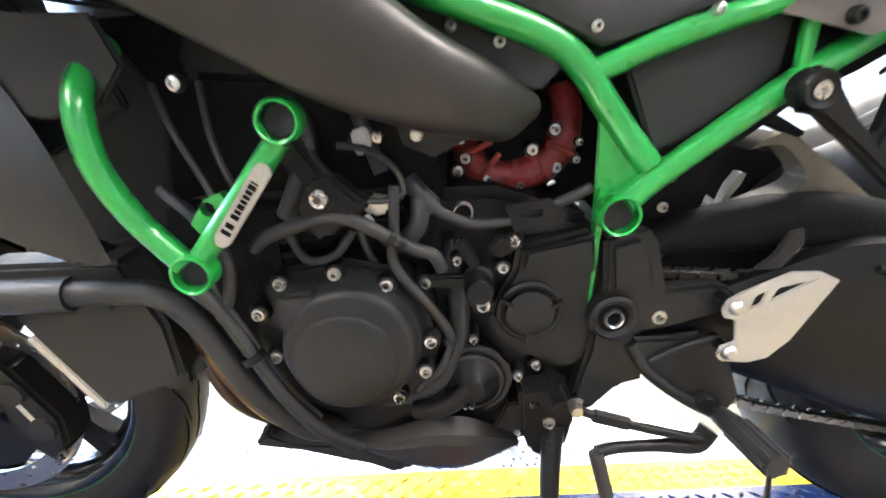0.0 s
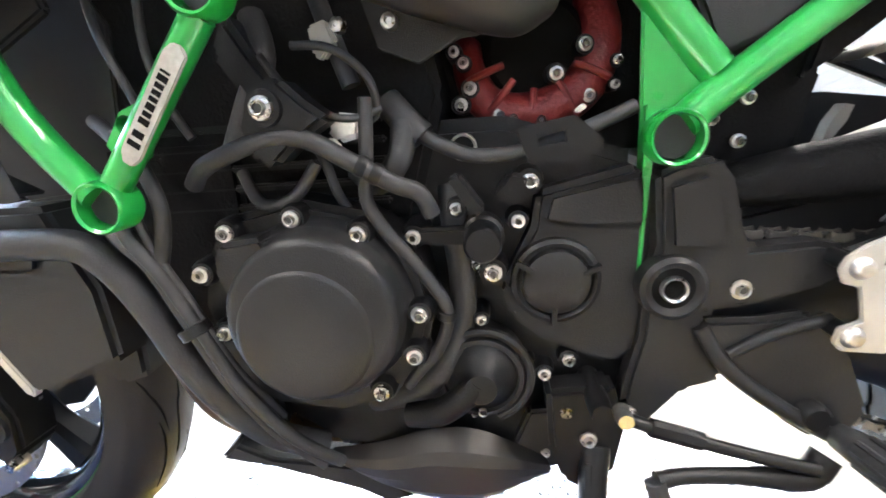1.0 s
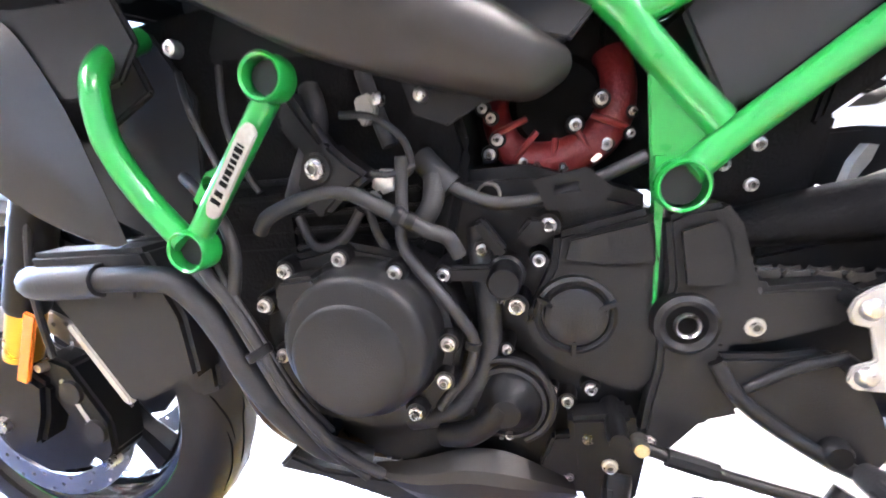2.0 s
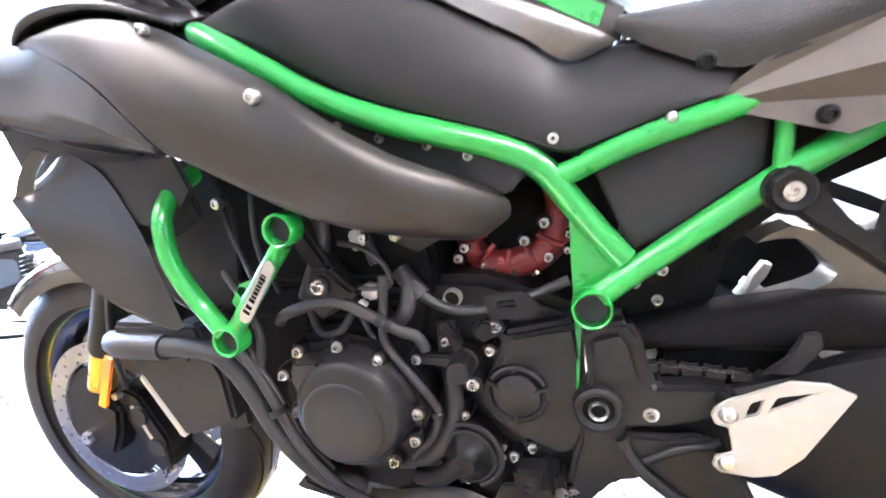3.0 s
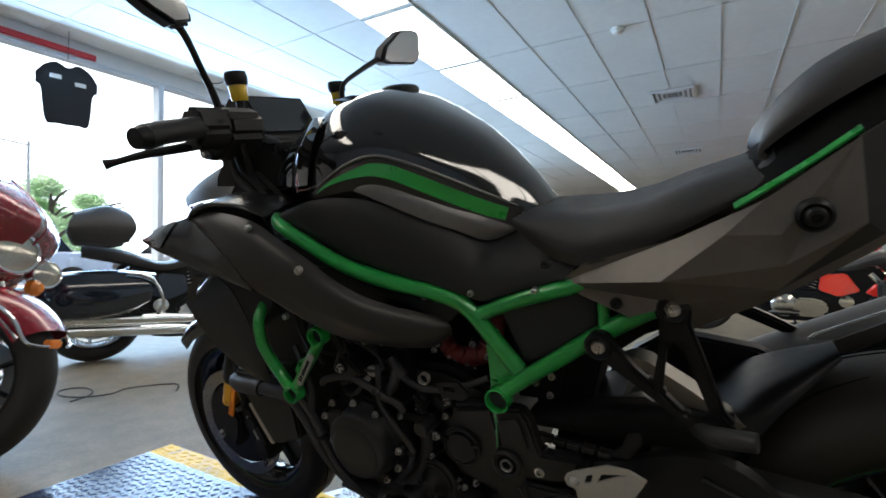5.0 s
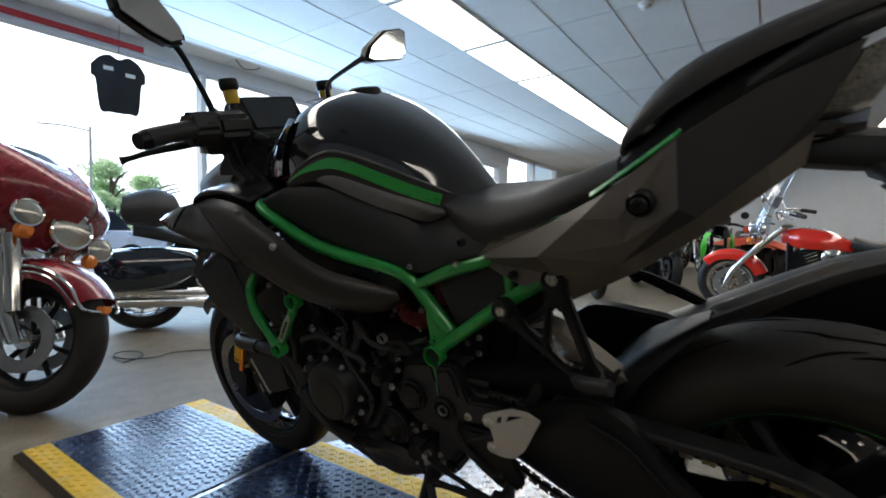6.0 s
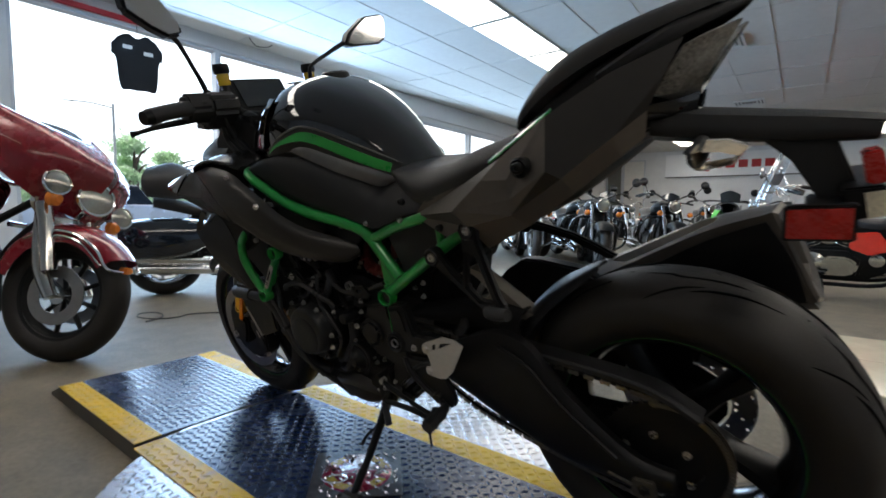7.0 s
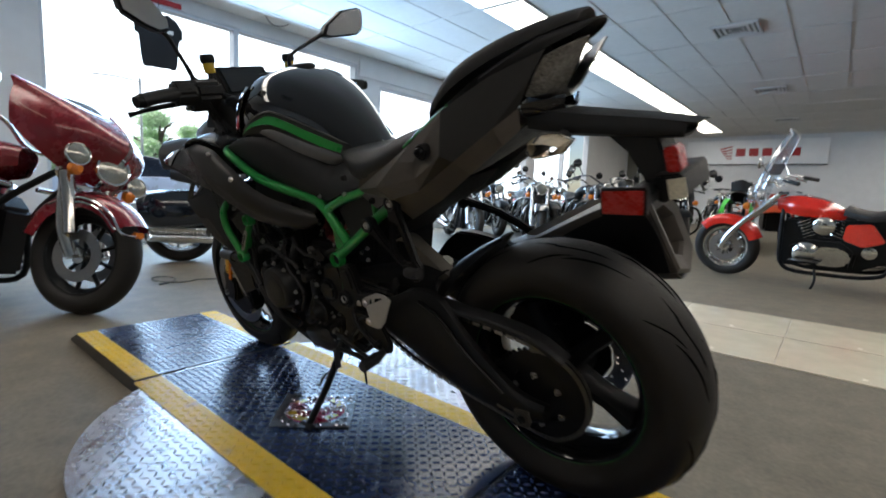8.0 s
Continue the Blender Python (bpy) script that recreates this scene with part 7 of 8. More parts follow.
# body screws
for x, y, z, r, mat in ((0.027, -0.2745, 0.82, 0.007, STEEL), (-0.088, -0.268, 0.8955, 0.0055, STEEL), (0.425, -0.178, 0.81, 0.0075, SATIN), (0.519, -0.178, 0.755, 0.0075, SATIN), (0.728, -0.214, 0.873, 0.0095, SATIN), (-0.065, -0.243, 0.72, 0.006, STEEL), (0.12, -0.2, 0.668, 0.0055, STEEL), (0.085, -0.205, 0.668, 0.005, STEEL), (0.4, -0.165, 0.765, 0.005, STEEL)):
    part("body_screw", lathe([(0, -0.001), (r * 0.4, -0.001), (r * 0.5, -0.004), (r * 0.9, -0.003), (r * 1.1, 0.0), (r * 1.1, 0.006)], (x, y, z), n=18), mat, moto)
for sg in (-1, 1):
    part("shock_cup", lathe([(0.008, sg * 0.205), (0.014, sg * 0.209), (0.0175, sg * 0.205), (0.018, sg * 0.19)], (0.728, 0, 0.873), n=28), SATIN, moto)

# ---- the other motorcycles of the showroom ----
MAROON = material("maroon_metallic", (0.2, 0.006, 0.014), 0.26, 0.1, 0.1, 30, coat=0.55)
BRIGHT = material("bright_red_paint", (0.72, 0.02, 0.01), 0.18, 0.0, 0.06, 30, coat=1.0)
NAVY = material("black_blue_paint", (0.008, 0.012, 0.02), 0.1, 0.2, 0.1, 30, coat=1.0)
LIME = material("lime_plastic", (0.05, 0.5, 0.02), 0.35, 0, 0.1, 30)
ORANGE = material("orange_red_plastic", (0.55, 0.07, 0.02), 0.4, 0, 0.1, 30)
POLISH = material("polished_alloy", (0.62, 0.61, 0.58), 0.16, 1.0, 0.08, 30)
WORN = material("dull_chrome", (0.4, 0.4, 0.4), 0.16, 1.0, 0.1, 30)
PINK = material("pale_pinstripe", (0.5, 0.3, 0.26), 0.3)
LENS = material("lamp_glass", (0.4, 0.39, 0.34), 0.06, 0.6, 0.2, 80, 0.4, 120, coat=1.0)
SHIELD = clear("clear_windshield", (0.8, 0.88, 0.95), 0.12, 1.3)


def road_wheel(t, x, R, W, spokes, paint, name):
    c = (x, 0, R)
    rim = R * 0.68
    w = part(name, lathe([(rim + 0.012, -W * 0.4), (rim - 0.012, -W * 0.34), (rim - 0.028, 0), (rim - 0.012, W * 0.34), (rim + 0.012, W * 0.4), (rim - 0.02, W * 0.28), (rim - 0.04, 0), (rim - 0.02, -W * 0.28)], c, n=48, closed=True), paint, t)
    part("tyre", tyre_mesh(R, W, rim, c, 56), RUBBER, w, "black tyre")
    part("hub", lathe([(0, -W * 0.5), (0.045, -W * 0.5), (0.03, -W * 0.2), (0.03, W * 0.2), (0.045, W * 0.5), (0, W * 0.5)], c, n=20), POLISH, w)
    for k in range(spokes):
        a = 2 * math.pi * k / spokes
        d = Vector((math.cos(a), 0, math.sin(a)))
        s = Vector((-math.sin(a), 0, math.cos(a)))
        r = 0.0045 if spokes > 12 else 0.012
        o = 0.02 * (1 if k % 2 else -1) if spokes > 12 else 0
        part("spoke", tube([Vector(c) + d * 0.03 + Vector((0, W * 0.3 * (1 if k % 2 else -1) if spokes > 12 else 0, 0)), Vector(c) + d * (rim - 0.02) + s * o], r, 6), paint if spokes <= 12 else POLISH, w)
    part("brake_disc", lathe([(0.09, 0), (0.15, 0), (0.15, 0.006), (0.09, 0.006)], (c[0], W * 0.52, c[2]), n=40, closed=True), DISC, w)
    part("brake_disc", lathe([(0.09, 0), (0.15, 0), (0.15, -0.006), (0.09, -0.006)], (c[0], -W * 0.52, c[2]), n=40, closed=True), DISC, w)
    return w


def fender(t, x, R, W, a0, a1, paint, name):
    c = (x, 0, R)
    ang = [a0 + (a1 - a0) * k / 7 for k in range(8)]
    lines = [[arc(c, R + 0.035, a, y, k) for a in ang] for y, k in ((-W * 0.72, 0.10), (-W * 0.7, 0.03), (-W * 0.4, 0.002), (0, -0.004), (W * 0.4, 0.002), (W * 0.7, 0.03), (W * 0.72, 0.10))]
    return part(name, skin(lines, 18, 3, 0.004), paint, t)


def lamp_unit(t, p, r, depth, name, label, d=(-1, 0, 0)):
    h = part(name, lathe([(0, -depth), (r * 0.55, -depth * 0.95), (r * 0.95, -depth * 0.5), (r, 0), (r * 1.06, 0.006), (r * 1.0, 0.014), (r * 0.9, 0.012)], p, d, 32), CHROME, t, label)
    part("lens", lathe([(r * 0.92, 0.008), (r * 0.6, 0.017), (0, 0.022)], p, d, 28), LENS, h, "clear ribbed glass lens")
    return h


def street_bike(label, m, paint, spokes=5, wheelcol=None, fairing=False, shield=False, bags=False, group="", R=0.32, bars=True, rake=0.40, fx=0.0, box_on=True, low=0.0, shine=CHROME, alloy=POLISH):
    t = thing("motorcycle", label, "motorcycle", m, group)
    wc = wheelcol or POLISH
    road_wheel(t, 0, R, 0.12, spokes, wc, "front_wheel")
    road_wheel(t, 1.62, R, 0.16, spokes, wc, "rear_wheel")
    f = fender(t, 0, R, 0.14, 20, 150 if fairing else 135, paint, "front_fender")
    fender(t, 1.62, R, 0.19, 15, 150, paint, "rear_fender")
    for sg in (-1, 1):
        y = sg * 0.115
        leg = part("fork_leg", tube([(-0.02, y, R - 0.01), (0.05, y, R + 0.14), (0.05 + rake * 0.35, y, R + 0.34), (rake, y, 0.92)], [0.03, 0.034, 0.028, 0.024], 16), shine if not fairing else POLISH, t, "polished front fork leg")
        part("indicator", lathe([(0, 0.03), (0.02, 0.028), (0.036, 0.01), (0.036, -0.02), (0.02, -0.03), (0, -0.032)], (rake * 0.55 - 0.06 + fx * 0.8, sg * 0.2, 0.78 if not fairing else 0.77), (-1, 0, 0), 20), AMBER, t, "amber indicator")
        part("frame_tube", tube([(rake + 0.02, sg * 0.06, 0.86), (0.52, sg * 0.13, 0.55), (0.56, sg * 0.15, 0.20), (0.9, sg * 0.15, 0.155), (1.3, sg * 0.14, 0.2), (1.4, sg * 0.12, 0.45), (1.62, sg * 0.12, 0.33)], 0.019, 10), SATIN, t)
        part("mirror", lathe([(0, 0.012), (0.045, 0.01), (0.06, 0), (0.05, -0.015), (0, -0.02)], (0.36, sg * 0.42, 1.22), (-1, 0, 0.1), 20), shine, t, "round mirror")
        part("mirror_stem", tube([(0.44, sg * 0.33, 1.08), (0.4, sg * 0.37, 1.15), (0.37, sg * 0.42, 1.21)], 0.006, 8), shine, t)
        part("grip", tube([(0.56, sg * 0.36, 1.05), (0.68, sg * 0.43, 1.02)], 0.02, 12), HOSE, t, "black grip")
        part("lever", tube([(0.50, sg * 0.34, 1.04), (0.58, sg * 0.42, 1.0)], 0.008, 8), shine, t)
        part("foot_board", box(0.62, 0.86, sg * 0.26 - 0.05, sg * 0.26 + 0.05, 0.27, 0.29, 0.006), SATIN, t)
        part("side_cover", plate([(1.0, 0.50), (1.02, 0.64), (1.2, 0.66), (1.3, 0.5), (1.15, 0.44)], sg * 0.13, sg * 0.17, 0.012), paint, t)
        part("shock", tube([(1.36, sg * 0.16, 0.66), (1.58, sg * 0.16, 0.38)], 0.026, 10), shine, t)
        if bars:
            part("crash_bar", tube([(0.46, sg * 0.08, 0.72), (0.42, sg * 0.30, 0.70), (0.44, sg * 0.38, 0.55), (0.52, sg * 0.36, 0.36), (0.58, sg * 0.15, 0.24)], 0.016, 12), shine, t, "tubular crash bar")
        if bags:
            b = part("saddle_bag", skin([[(1.28, sg * 0.2, 0.66), (1.5, sg * 0.2, 0.68), (1.86, sg * 0.2, 0.66), (1.95, sg * 0.2, 0.6)], [(1.26, sg * 0.36, 0.64), (1.5, sg * 0.38, 0.66), (1.86, sg * 0.38, 0.64), (1.97, sg * 0.34, 0.58)], [(1.3, sg * 0.37, 0.45), (1.5, sg * 0.39, 0.38), (1.82, sg * 0.38, 0.36), (1.95, sg * 0.34, 0.42)], [(1.32, sg * 0.2, 0.42), (1.5, sg * 0.2, 0.35), (1.82, sg * 0.2, 0.34), (1.94, sg * 0.2, 0.4)]], 14, 4, 0.006), paint, t, "hard painted saddle bag")
            part("bag_rail", tube([(1.24, sg * 0.30, 0.34), (1.22, sg * 0.41, 0.45), (1.30, sg * 0.42, 0.62), (1.45, sg * 0.41, 0.66)], 0.012, 10), shine, t, "chrome bag guard")
    part("battery_box", plate([(0.98, 0.34), (0.98, 0.70), (1.42, 0.72), (1.5, 0.58), (1.36, 0.36)], -0.125, 0.125, 0.02), SATIN, t)
    part("frame_cradle", plate([(0.50, 0.20), (0.47, 0.58), (0.56, 0.68), (1.1, 0.66), (1.34, 0.58), (1.34, 0.32), (1.1, 0.19)], -0.09, 0.09, 0.02), SATIN, t, "black frame and engine body")
    part("axle", tube([(0, -0.14, R), (0, 0.14, R)], 0.014, 10), alloy, t)
    part("handlebar", tube([(0.68, -0.43, 1.02), (0.54, -0.35, 1.06), (0.44, -0.22, 1.06), (0.44, -0.06, 0.98), (0.44, 0.06, 0.98), (0.44, 0.22, 1.06), (0.54, 0.35, 1.06), (0.68, 0.43, 1.02)], 0.0125, 12), shine, t, "wide swept handlebar")
    part("fuel_tank", skin(mirrored([
        [(0.46, -0.05, 0.84 - low), (0.62, -0.15, 0.80 - low), (0.85, -0.15, 0.78 - low), (1.02, -0.07, 0.76 - low)],
        [(0.45, -0.06, 0.90 - low), (0.62, -0.175, 0.89 - low), (0.85, -0.165, 0.85 - low), (1.03, -0.07, 0.78 - low)],
        [(0.46, -0.04, 0.945 - low), (0.62, -0.11, 0.97 - low), (0.85, -0.1, 0.92 - low), (1.04, -0.05, 0.80 - low)],
        [(0.46, 0, 0.955 - low), (0.62, 0, 0.985 - low), (0.85, 0, 0.935 - low), (1.05, 0, 0.805 - low)]]), 16, 4, 0.004), paint, t, "glossy painted teardrop tank")
    part("tank_cap", lathe([(0, 0.014), (0.03, 0.012), (0.036, 0)], (0.68, 0, 0.975 - low), (0.1, 0, 1), 20), shine, t)
    part("seat", skin(mirrored([
        [(0.98, -0.12, 0.72), (1.2, -0.18, 0.68), (1.42, -0.16, 0.74), (1.7, -0.12, 0.80)],
        [(0.99, -0.13, 0.77), (1.2, -0.19, 0.73), (1.42, -0.17, 0.80), (1.7, -0.12, 0.85)],
        [(1.0, -0.06, 0.80), (1.2, -0.1, 0.755), (1.42, -0.1, 0.84), (1.7, -0.07, 0.88)],
        [(1.0, 0, 0.805), (1.2, 0, 0.755), (1.42, 0, 0.845), (1.7, 0, 0.885)]]), 16, 3, 0.004), VINYL, t, "black stepped seat")
    e = part("engine", plate([(0.60, 0.24), (0.58, 0.42), (0.72, 0.50), (1.0, 0.50), (1.12, 0.40), (1.08, 0.22), (0.7, 0.19)], -0.13, 0.13, 0.03), SATIN, t, "V-twin engine with round covers")
    for sg in (-1, 1):
        part("cover", lathe([(0.115, 0), (0.11, 0.035), (0.08, 0.055), (0, 0.06)], (0.74, sg * 0.13, 0.34), (0, sg, 0), 32), alloy, e, "round engine cover")
        part("primary_cover", plate([(0.78, 0.27), (0.76, 0.36), (0.84, 0.42), (1.0, 0.42), (1.08, 0.36), (1.06, 0.27), (0.98, 0.24), (0.84, 0.24)], sg * 0.13, sg * 0.185, 0.02), alloy, e, "long primary cover")
        part("air_cleaner", lathe([(0.085, 0), (0.085, 0.035), (0.06, 0.05), (0, 0.052)], (0.86, sg * 0.15, 0.62), (0, sg, 0), 28), alloy, e)
        part("battery_cover", lathe([(0.055, 0), (0.055, 0.02), (0, 0.03)], (1.2, sg * 0.16, 0.4), (0, sg, 0), 20), alloy, e)
    for x0, x1 in ((0.78, 0.66), (0.94, 1.04)):
        cyl = part("cylinder", tube([(x0, 0, 0.46), (x1, 0, 0.72)], 0.085, 20), SATIN, e)
        ax_ = Vector((x1 - x0, 0, 0.26)).normalized()
        for k in range(6):
            p = Vector((x0, 0, 0.46)) + ax_ * (0.06 + 0.03 * k)
            part("fin", lathe([(0.086, -0.004), (0.112, -0.003), (0.112, 0.003), (0.086, 0.004)], p, ax_, 24, closed=True), alloy, cyl)
        part("rocker_cover", lathe([(0.105, 0), (0.1, 0.05), (0.06, 0.075), (0, 0.078)], (x1, 0, 0.70), ax_, 24), alloy, e)
    for k, (za, dy) in enumerate(((0.30, 0.0), (0.22, 0.01))):
        part("exhaust_pipe", tube([(0.62, 0.12, 0.60 - 0.04 * k), (0.52, 0.19, 0.52), (0.56, 0.21, 0.34), (0.8, 0.22, za - 0.02), (1.2, 0.22 + dy, za), (1.9, 0.24 + dy, za + 0.04)], [0.022, 0.024, 0.024, 0.026, 0.045, 0.042], 16), CHROME if shine is CHROME else WORN, t, "chrome exhaust pipe")
    part("rear_light", lathe([(0, 0.03), (0.035, 0.02), (0.04, 0), (0.03, -0.03)], (1.98, 0, 0.66), (1, 0, 0.1), 18), REDLENS, t)
    part("side_stand", tube([(0.82, -0.16, 0.20), (0.84, -0.22, 0.10), (0.82, -0.27, 0.012)], 0.011, 8), SATIN, t)
    part("top_clamp", box(rake - 0.04, rake + 0.06, -0.15, 0.15, 0.90, 0.93, 0.008), shine, t)
    if fairing:
        fa = part("fairing", skin(mirrored([
            [(0.05 + fx, -0.02, 0.74), (0.10 + fx, -0.18, 0.762), (0.20 + fx, -0.31, 0.85), (0.31 + fx, -0.37, 0.95)],
            [(-0.07 + fx, -0.02, 0.90), (0.01 + fx, -0.22, 0.91), (0.15 + fx, -0.35, 0.98), (0.31 + fx, -0.41, 1.06)],
            [(-0.10 + fx, -0.02, 1.0), (-0.01 + fx, -0.22, 1.03), (0.14 + fx, -0.34, 1.08), (0.32 + fx, -0.41, 1.15)],
            [(-0.01 + fx, -0.02, 1.12), (0.07 + fx, -0.18, 1.14), (0.2 + fx, -0.29, 1.18), (0.35 + fx, -0.37, 1.23)],
            [(0.12 + fx, 0, 1.23), (0.18 + fx, -0.08, 1.23), (0.27 + fx, -0.17, 1.245), (0.38 + fx, -0.26, 1.26)]]), 20, 5, 0.006), paint, t, "painted batwing fairing")
        part("inner_fairing", skin(mirrored([[(0.31 + fx, -0.30, 0.98), (0.40 + fx, -0.2, 0.95)], [(0.33 + fx, -0.33, 1.09), (0.42 + fx, -0.2, 1.08)], [(0.36 + fx, -0.22, 1.19), (0.44 + fx, -0.1, 1.18)], [(0.37 + fx, 0, 1.2), (0.45 + fx, 0, 1.19)]]), 8, 3, 0.006), PLASTIC, t)
        for sg in (-1, 1):
            part("pinstripe", tube([(0.005 + fx, sg * 0.223, 0.95), (0.145 + fx, sg * 0.352, 1.0), (0.25 + fx, sg * 0.392, 1.045), (0.27 + fx, sg * 0.395, 1.1), (0.19 + fx, sg * 0.35, 1.125), (0.06 + fx, sg * 0.25, 1.10)], 0.0025, 6), PINK, t, "thin pale pinstripe")
        part("price_tag", box(0.37 + fx, 0.373 + fx, 0.36, 0.41, 0.90, 1.0, 0), WHITE, t, "white hanging price tag")
        lamp_unit(t, (-0.04 + fx, 0.02, 0.85), 0.092, 0.14, "headlight", "large round chrome-ringed headlight", (-0.92, 0.36, 0))
        for sg in (-1, 1):
            lamp_unit(t, (0.0 + fx, sg * 0.225, 0.845), 0.062, 0.10, "spot_lamp", "round chrome spot lamp", (-0.92, 0.36, 0))
            part("lamp_bracket", tube([(0.16 + fx, sg * 0.10, 0.78), (0.12 + fx, sg * 0.17, 0.765), (0.1 + fx, sg * 0.205, 0.785)], 0.012, 10), shine, t)
        part("lamp_nacelle", skin(mirrored([[(0.06 + fx, -0.11, 0.93), (0.2 + fx, -0.13, 0.95)], [(0.05 + fx, -0.12, 0.80), (0.2 + fx, -0.14, 0.78)], [(0.10 + fx, 0, 0.745), (0.22 + fx, 0, 0.73)]]), 8, 4, 0.005), shine, t, "chrome lamp nacelle")
        for sg in (-1, 1):
            part("fender_trim", tube([arc((0, 0, R), R - 0.01, a, sg * 0.112) for a in (60, 85, 110, 135, 155)] + [arc((0, 0, R), R + 0.02, 160, sg * 0.05)], 0.007, 8), shine, t, "chrome fender rail")
            part("fender_trim", tube([arc((0, 0, R), R - 0.035, a, sg * 0.113) for a in (70, 95, 120, 150)], 0.005, 8), shine, t, "chrome fender rail")
            part("slider_cover", tube([(0.0, sg * 0.118, R + 0.12), (0.03, sg * 0.118, 0.62), (rake * 0.9, sg * 0.118, 0.80)], 0.037, 16), shine if rake > 0.2 else alloy, t, "polished fork cover")
        part("fender_lamp", box(-0.33, -0.27, -0.03, 0.03, 0.45, 0.485, 0.008), AMBER, t, "amber fender lamp")
        part("windshield", skin(mirrored([[(0.17 + fx, -0.18, 1.17), (0.29 + fx, -0.2, 1.235)], [(0.11 + fx, 0, 1.195), (0.23 + fx, 0, 1.275)]]), 8, 5, 0.005), PLASTIC, t, "short dark windshield")
    else:
        lamp_unit(t, (0.20, 0, 0.88), 0.085, 0.13, "headlight", "round chrome headlight")
    if shield:
        part("windshield", skin(mirrored([
            [(0.30, -0.2, 0.76), (0.33, -0.27, 1.0), (0.45, -0.25, 1.28), (0.53, -0.16, 1.45)],
            [(0.24, -0.11, 0.76), (0.27, -0.15, 1.0), (0.41, -0.14, 1.32), (0.5, -0.09, 1.51)],
            [(0.22, 0, 0.78), (0.25, 0, 1.0), (0.40, 0, 1.33), (0.49, 0, 1.53)]]), 14, 3, 0.004), SHIELD, t, "tall clear windshield")
        part("shield_band", skin(mirrored([[(0.375, -0.25, 1.08), (0.425, -0.245, 1.19)], [(0.325, -0.14, 1.08), (0.375, -0.14, 1.2)], [(0.305, 0, 1.08), (0.36, 0, 1.2)]]), 6, 4, 0.006), material("grey_screen_band", (0.16, 0.18, 0.22), 0.4, 0, 0.1, 20), t, "opaque grey band across the windshield")
        part("shield_edge", tube([(0.335, -0.272, 1.0), (0.455, -0.252, 1.28), (0.535, -0.16, 1.455), (0.505, -0.09, 1.515), (0.495, 0, 1.535), (0.505, 0.09, 1.515), (0.535, 0.16, 1.455), (0.455, 0.252, 1.28), (0.335, 0.272, 1.0)], 0.005, 6), WHITE, t, "pale edge line of the windshield")
        for sg in (-1, 1):
            part("shield_bracket", tube([(0.32, sg * 0.14, 0.78), (0.27, sg * 0.14, 0.92), (0.33, sg * 0.14, 1.1)], 0.011, 8), shine, t)
            part("shield_bar", tube([(0.26, 0, 1.02), (0.27, sg * 0.1, 1.02), (0.33, sg * 0.235, 1.0)], 0.012, 8), shine, t)
            part("bag", box(1.4, 1.8, sg * 0.30 - 0.08, sg * 0.30 + 0.08, 0.36, 0.62, 0.03), VINYL, t, "black leather bag")
    if bags and box_on:
        part("top_box", skin(mirrored([[(1.62, -0.26, 0.86), (1.9, -0.27, 0.86), (2.12, -0.24, 0.86)], [(1.6, -0.28, 1.0), (1.9, -0.29, 1.02), (2.14, -0.25, 0.98)], [(1.64, -0.18, 1.1), (1.9, -0.2, 1.12), (2.1, -0.16, 1.08)], [(1.64, 0, 1.11), (1.9, 0, 1.13), (2.1, 0, 1.09)]]), 12, 4, 0.006), paint, t, "painted hard top box")
    if bags:
        part("backrest", skin(mirrored([[(1.42, -0.2, 0.90), (1.55, -0.24, 0.88), (1.75, -0.2, 0.90)], [(1.37, -0.24, 1.01), (1.55, -0.28, 1.03), (1.79, -0.23, 1.01)], [(1.41, -0.17, 1.13), (1.55, -0.19, 1.17), (1.75, -0.16, 1.12)], [(1.43, 0, 1.15), (1.55, 0, 1.19), (1.74, 0, 1.14)]]), 12, 4, 0.01), VINYL, t, "padded black backrest")
    return t


F = FLOOR
maroon = street_bike("maroon touring motorcycle with chrome lamps and batwing fairing", pose(-1.87, 0.535, F, 11, 0, 213), MAROON, 9, SATIN, True, False, True, R=0.335, rake=0.08, fx=-0.12)
tilt = pose(0.085, 0, 0.62, 13, 0, 0) @ pose(0, 0, -0.62)
for o in maroon.children:
    if o.name.split(".")[0] in ("fairing", "inner_fairing", "pinstripe", "headlight", "spot_lamp", "lamp_bracket", "lamp_nacelle", "windshield", "indicator", "mirror", "mirror_stem", "handlebar", "grip", "lever"):
        o.matrix_basis = tilt @ o.matrix_basis
street_bike("black-blue touring motorcycle with saddle bags and padded backrest", pose(-2.95, 3.25, F, 3, 0, 250), NAVY, 9, CHROME, True, False, True, box_on=False)
red = street_bike("bright red cruiser motorcycle with tall clear windshield", pose(0.5, 5.85, F, 5, 0, -8), BRIGHT, 10, POLISH, False, True, False, bars=False, rake=0.5, low=0.09)
dark = street_bike("black cruiser motorcycle with spoked wheels in a row", pose(-2.8, 5.6, F, 4, 0, 142), NAVY, 32, WORN, False, False, False, "row of cruisers", shine=WORN, alloy=GRAPH)
for x, y, a in ((-2.0, 6.1, 125), (-2.9, 8.9, 150), (-1.9, 10.8, 130), (-0.4, 11.2, 110)):
    copy_thing(dark, pose(x, y, F, 4, 0, a))
black = street_bike("all-black cruiser motorcycle with dark engine covers in a row", pose(-0.95, 5.9, F, 4, 0, 118), SATIN, 12, SATIN, False, False, False, "row of cruisers", shine=GLOSS, alloy=GRAPHD)
for x, y, a in ((-0.3, 7.0, 118), (-3.4, 7.2, 142), (-1.5, 7.1, 132), (-2.5, 7.4, 140), (-3.9, 9.6, 145)):
    copy_thing(black, pose(x, y, F, 4, 0, a))


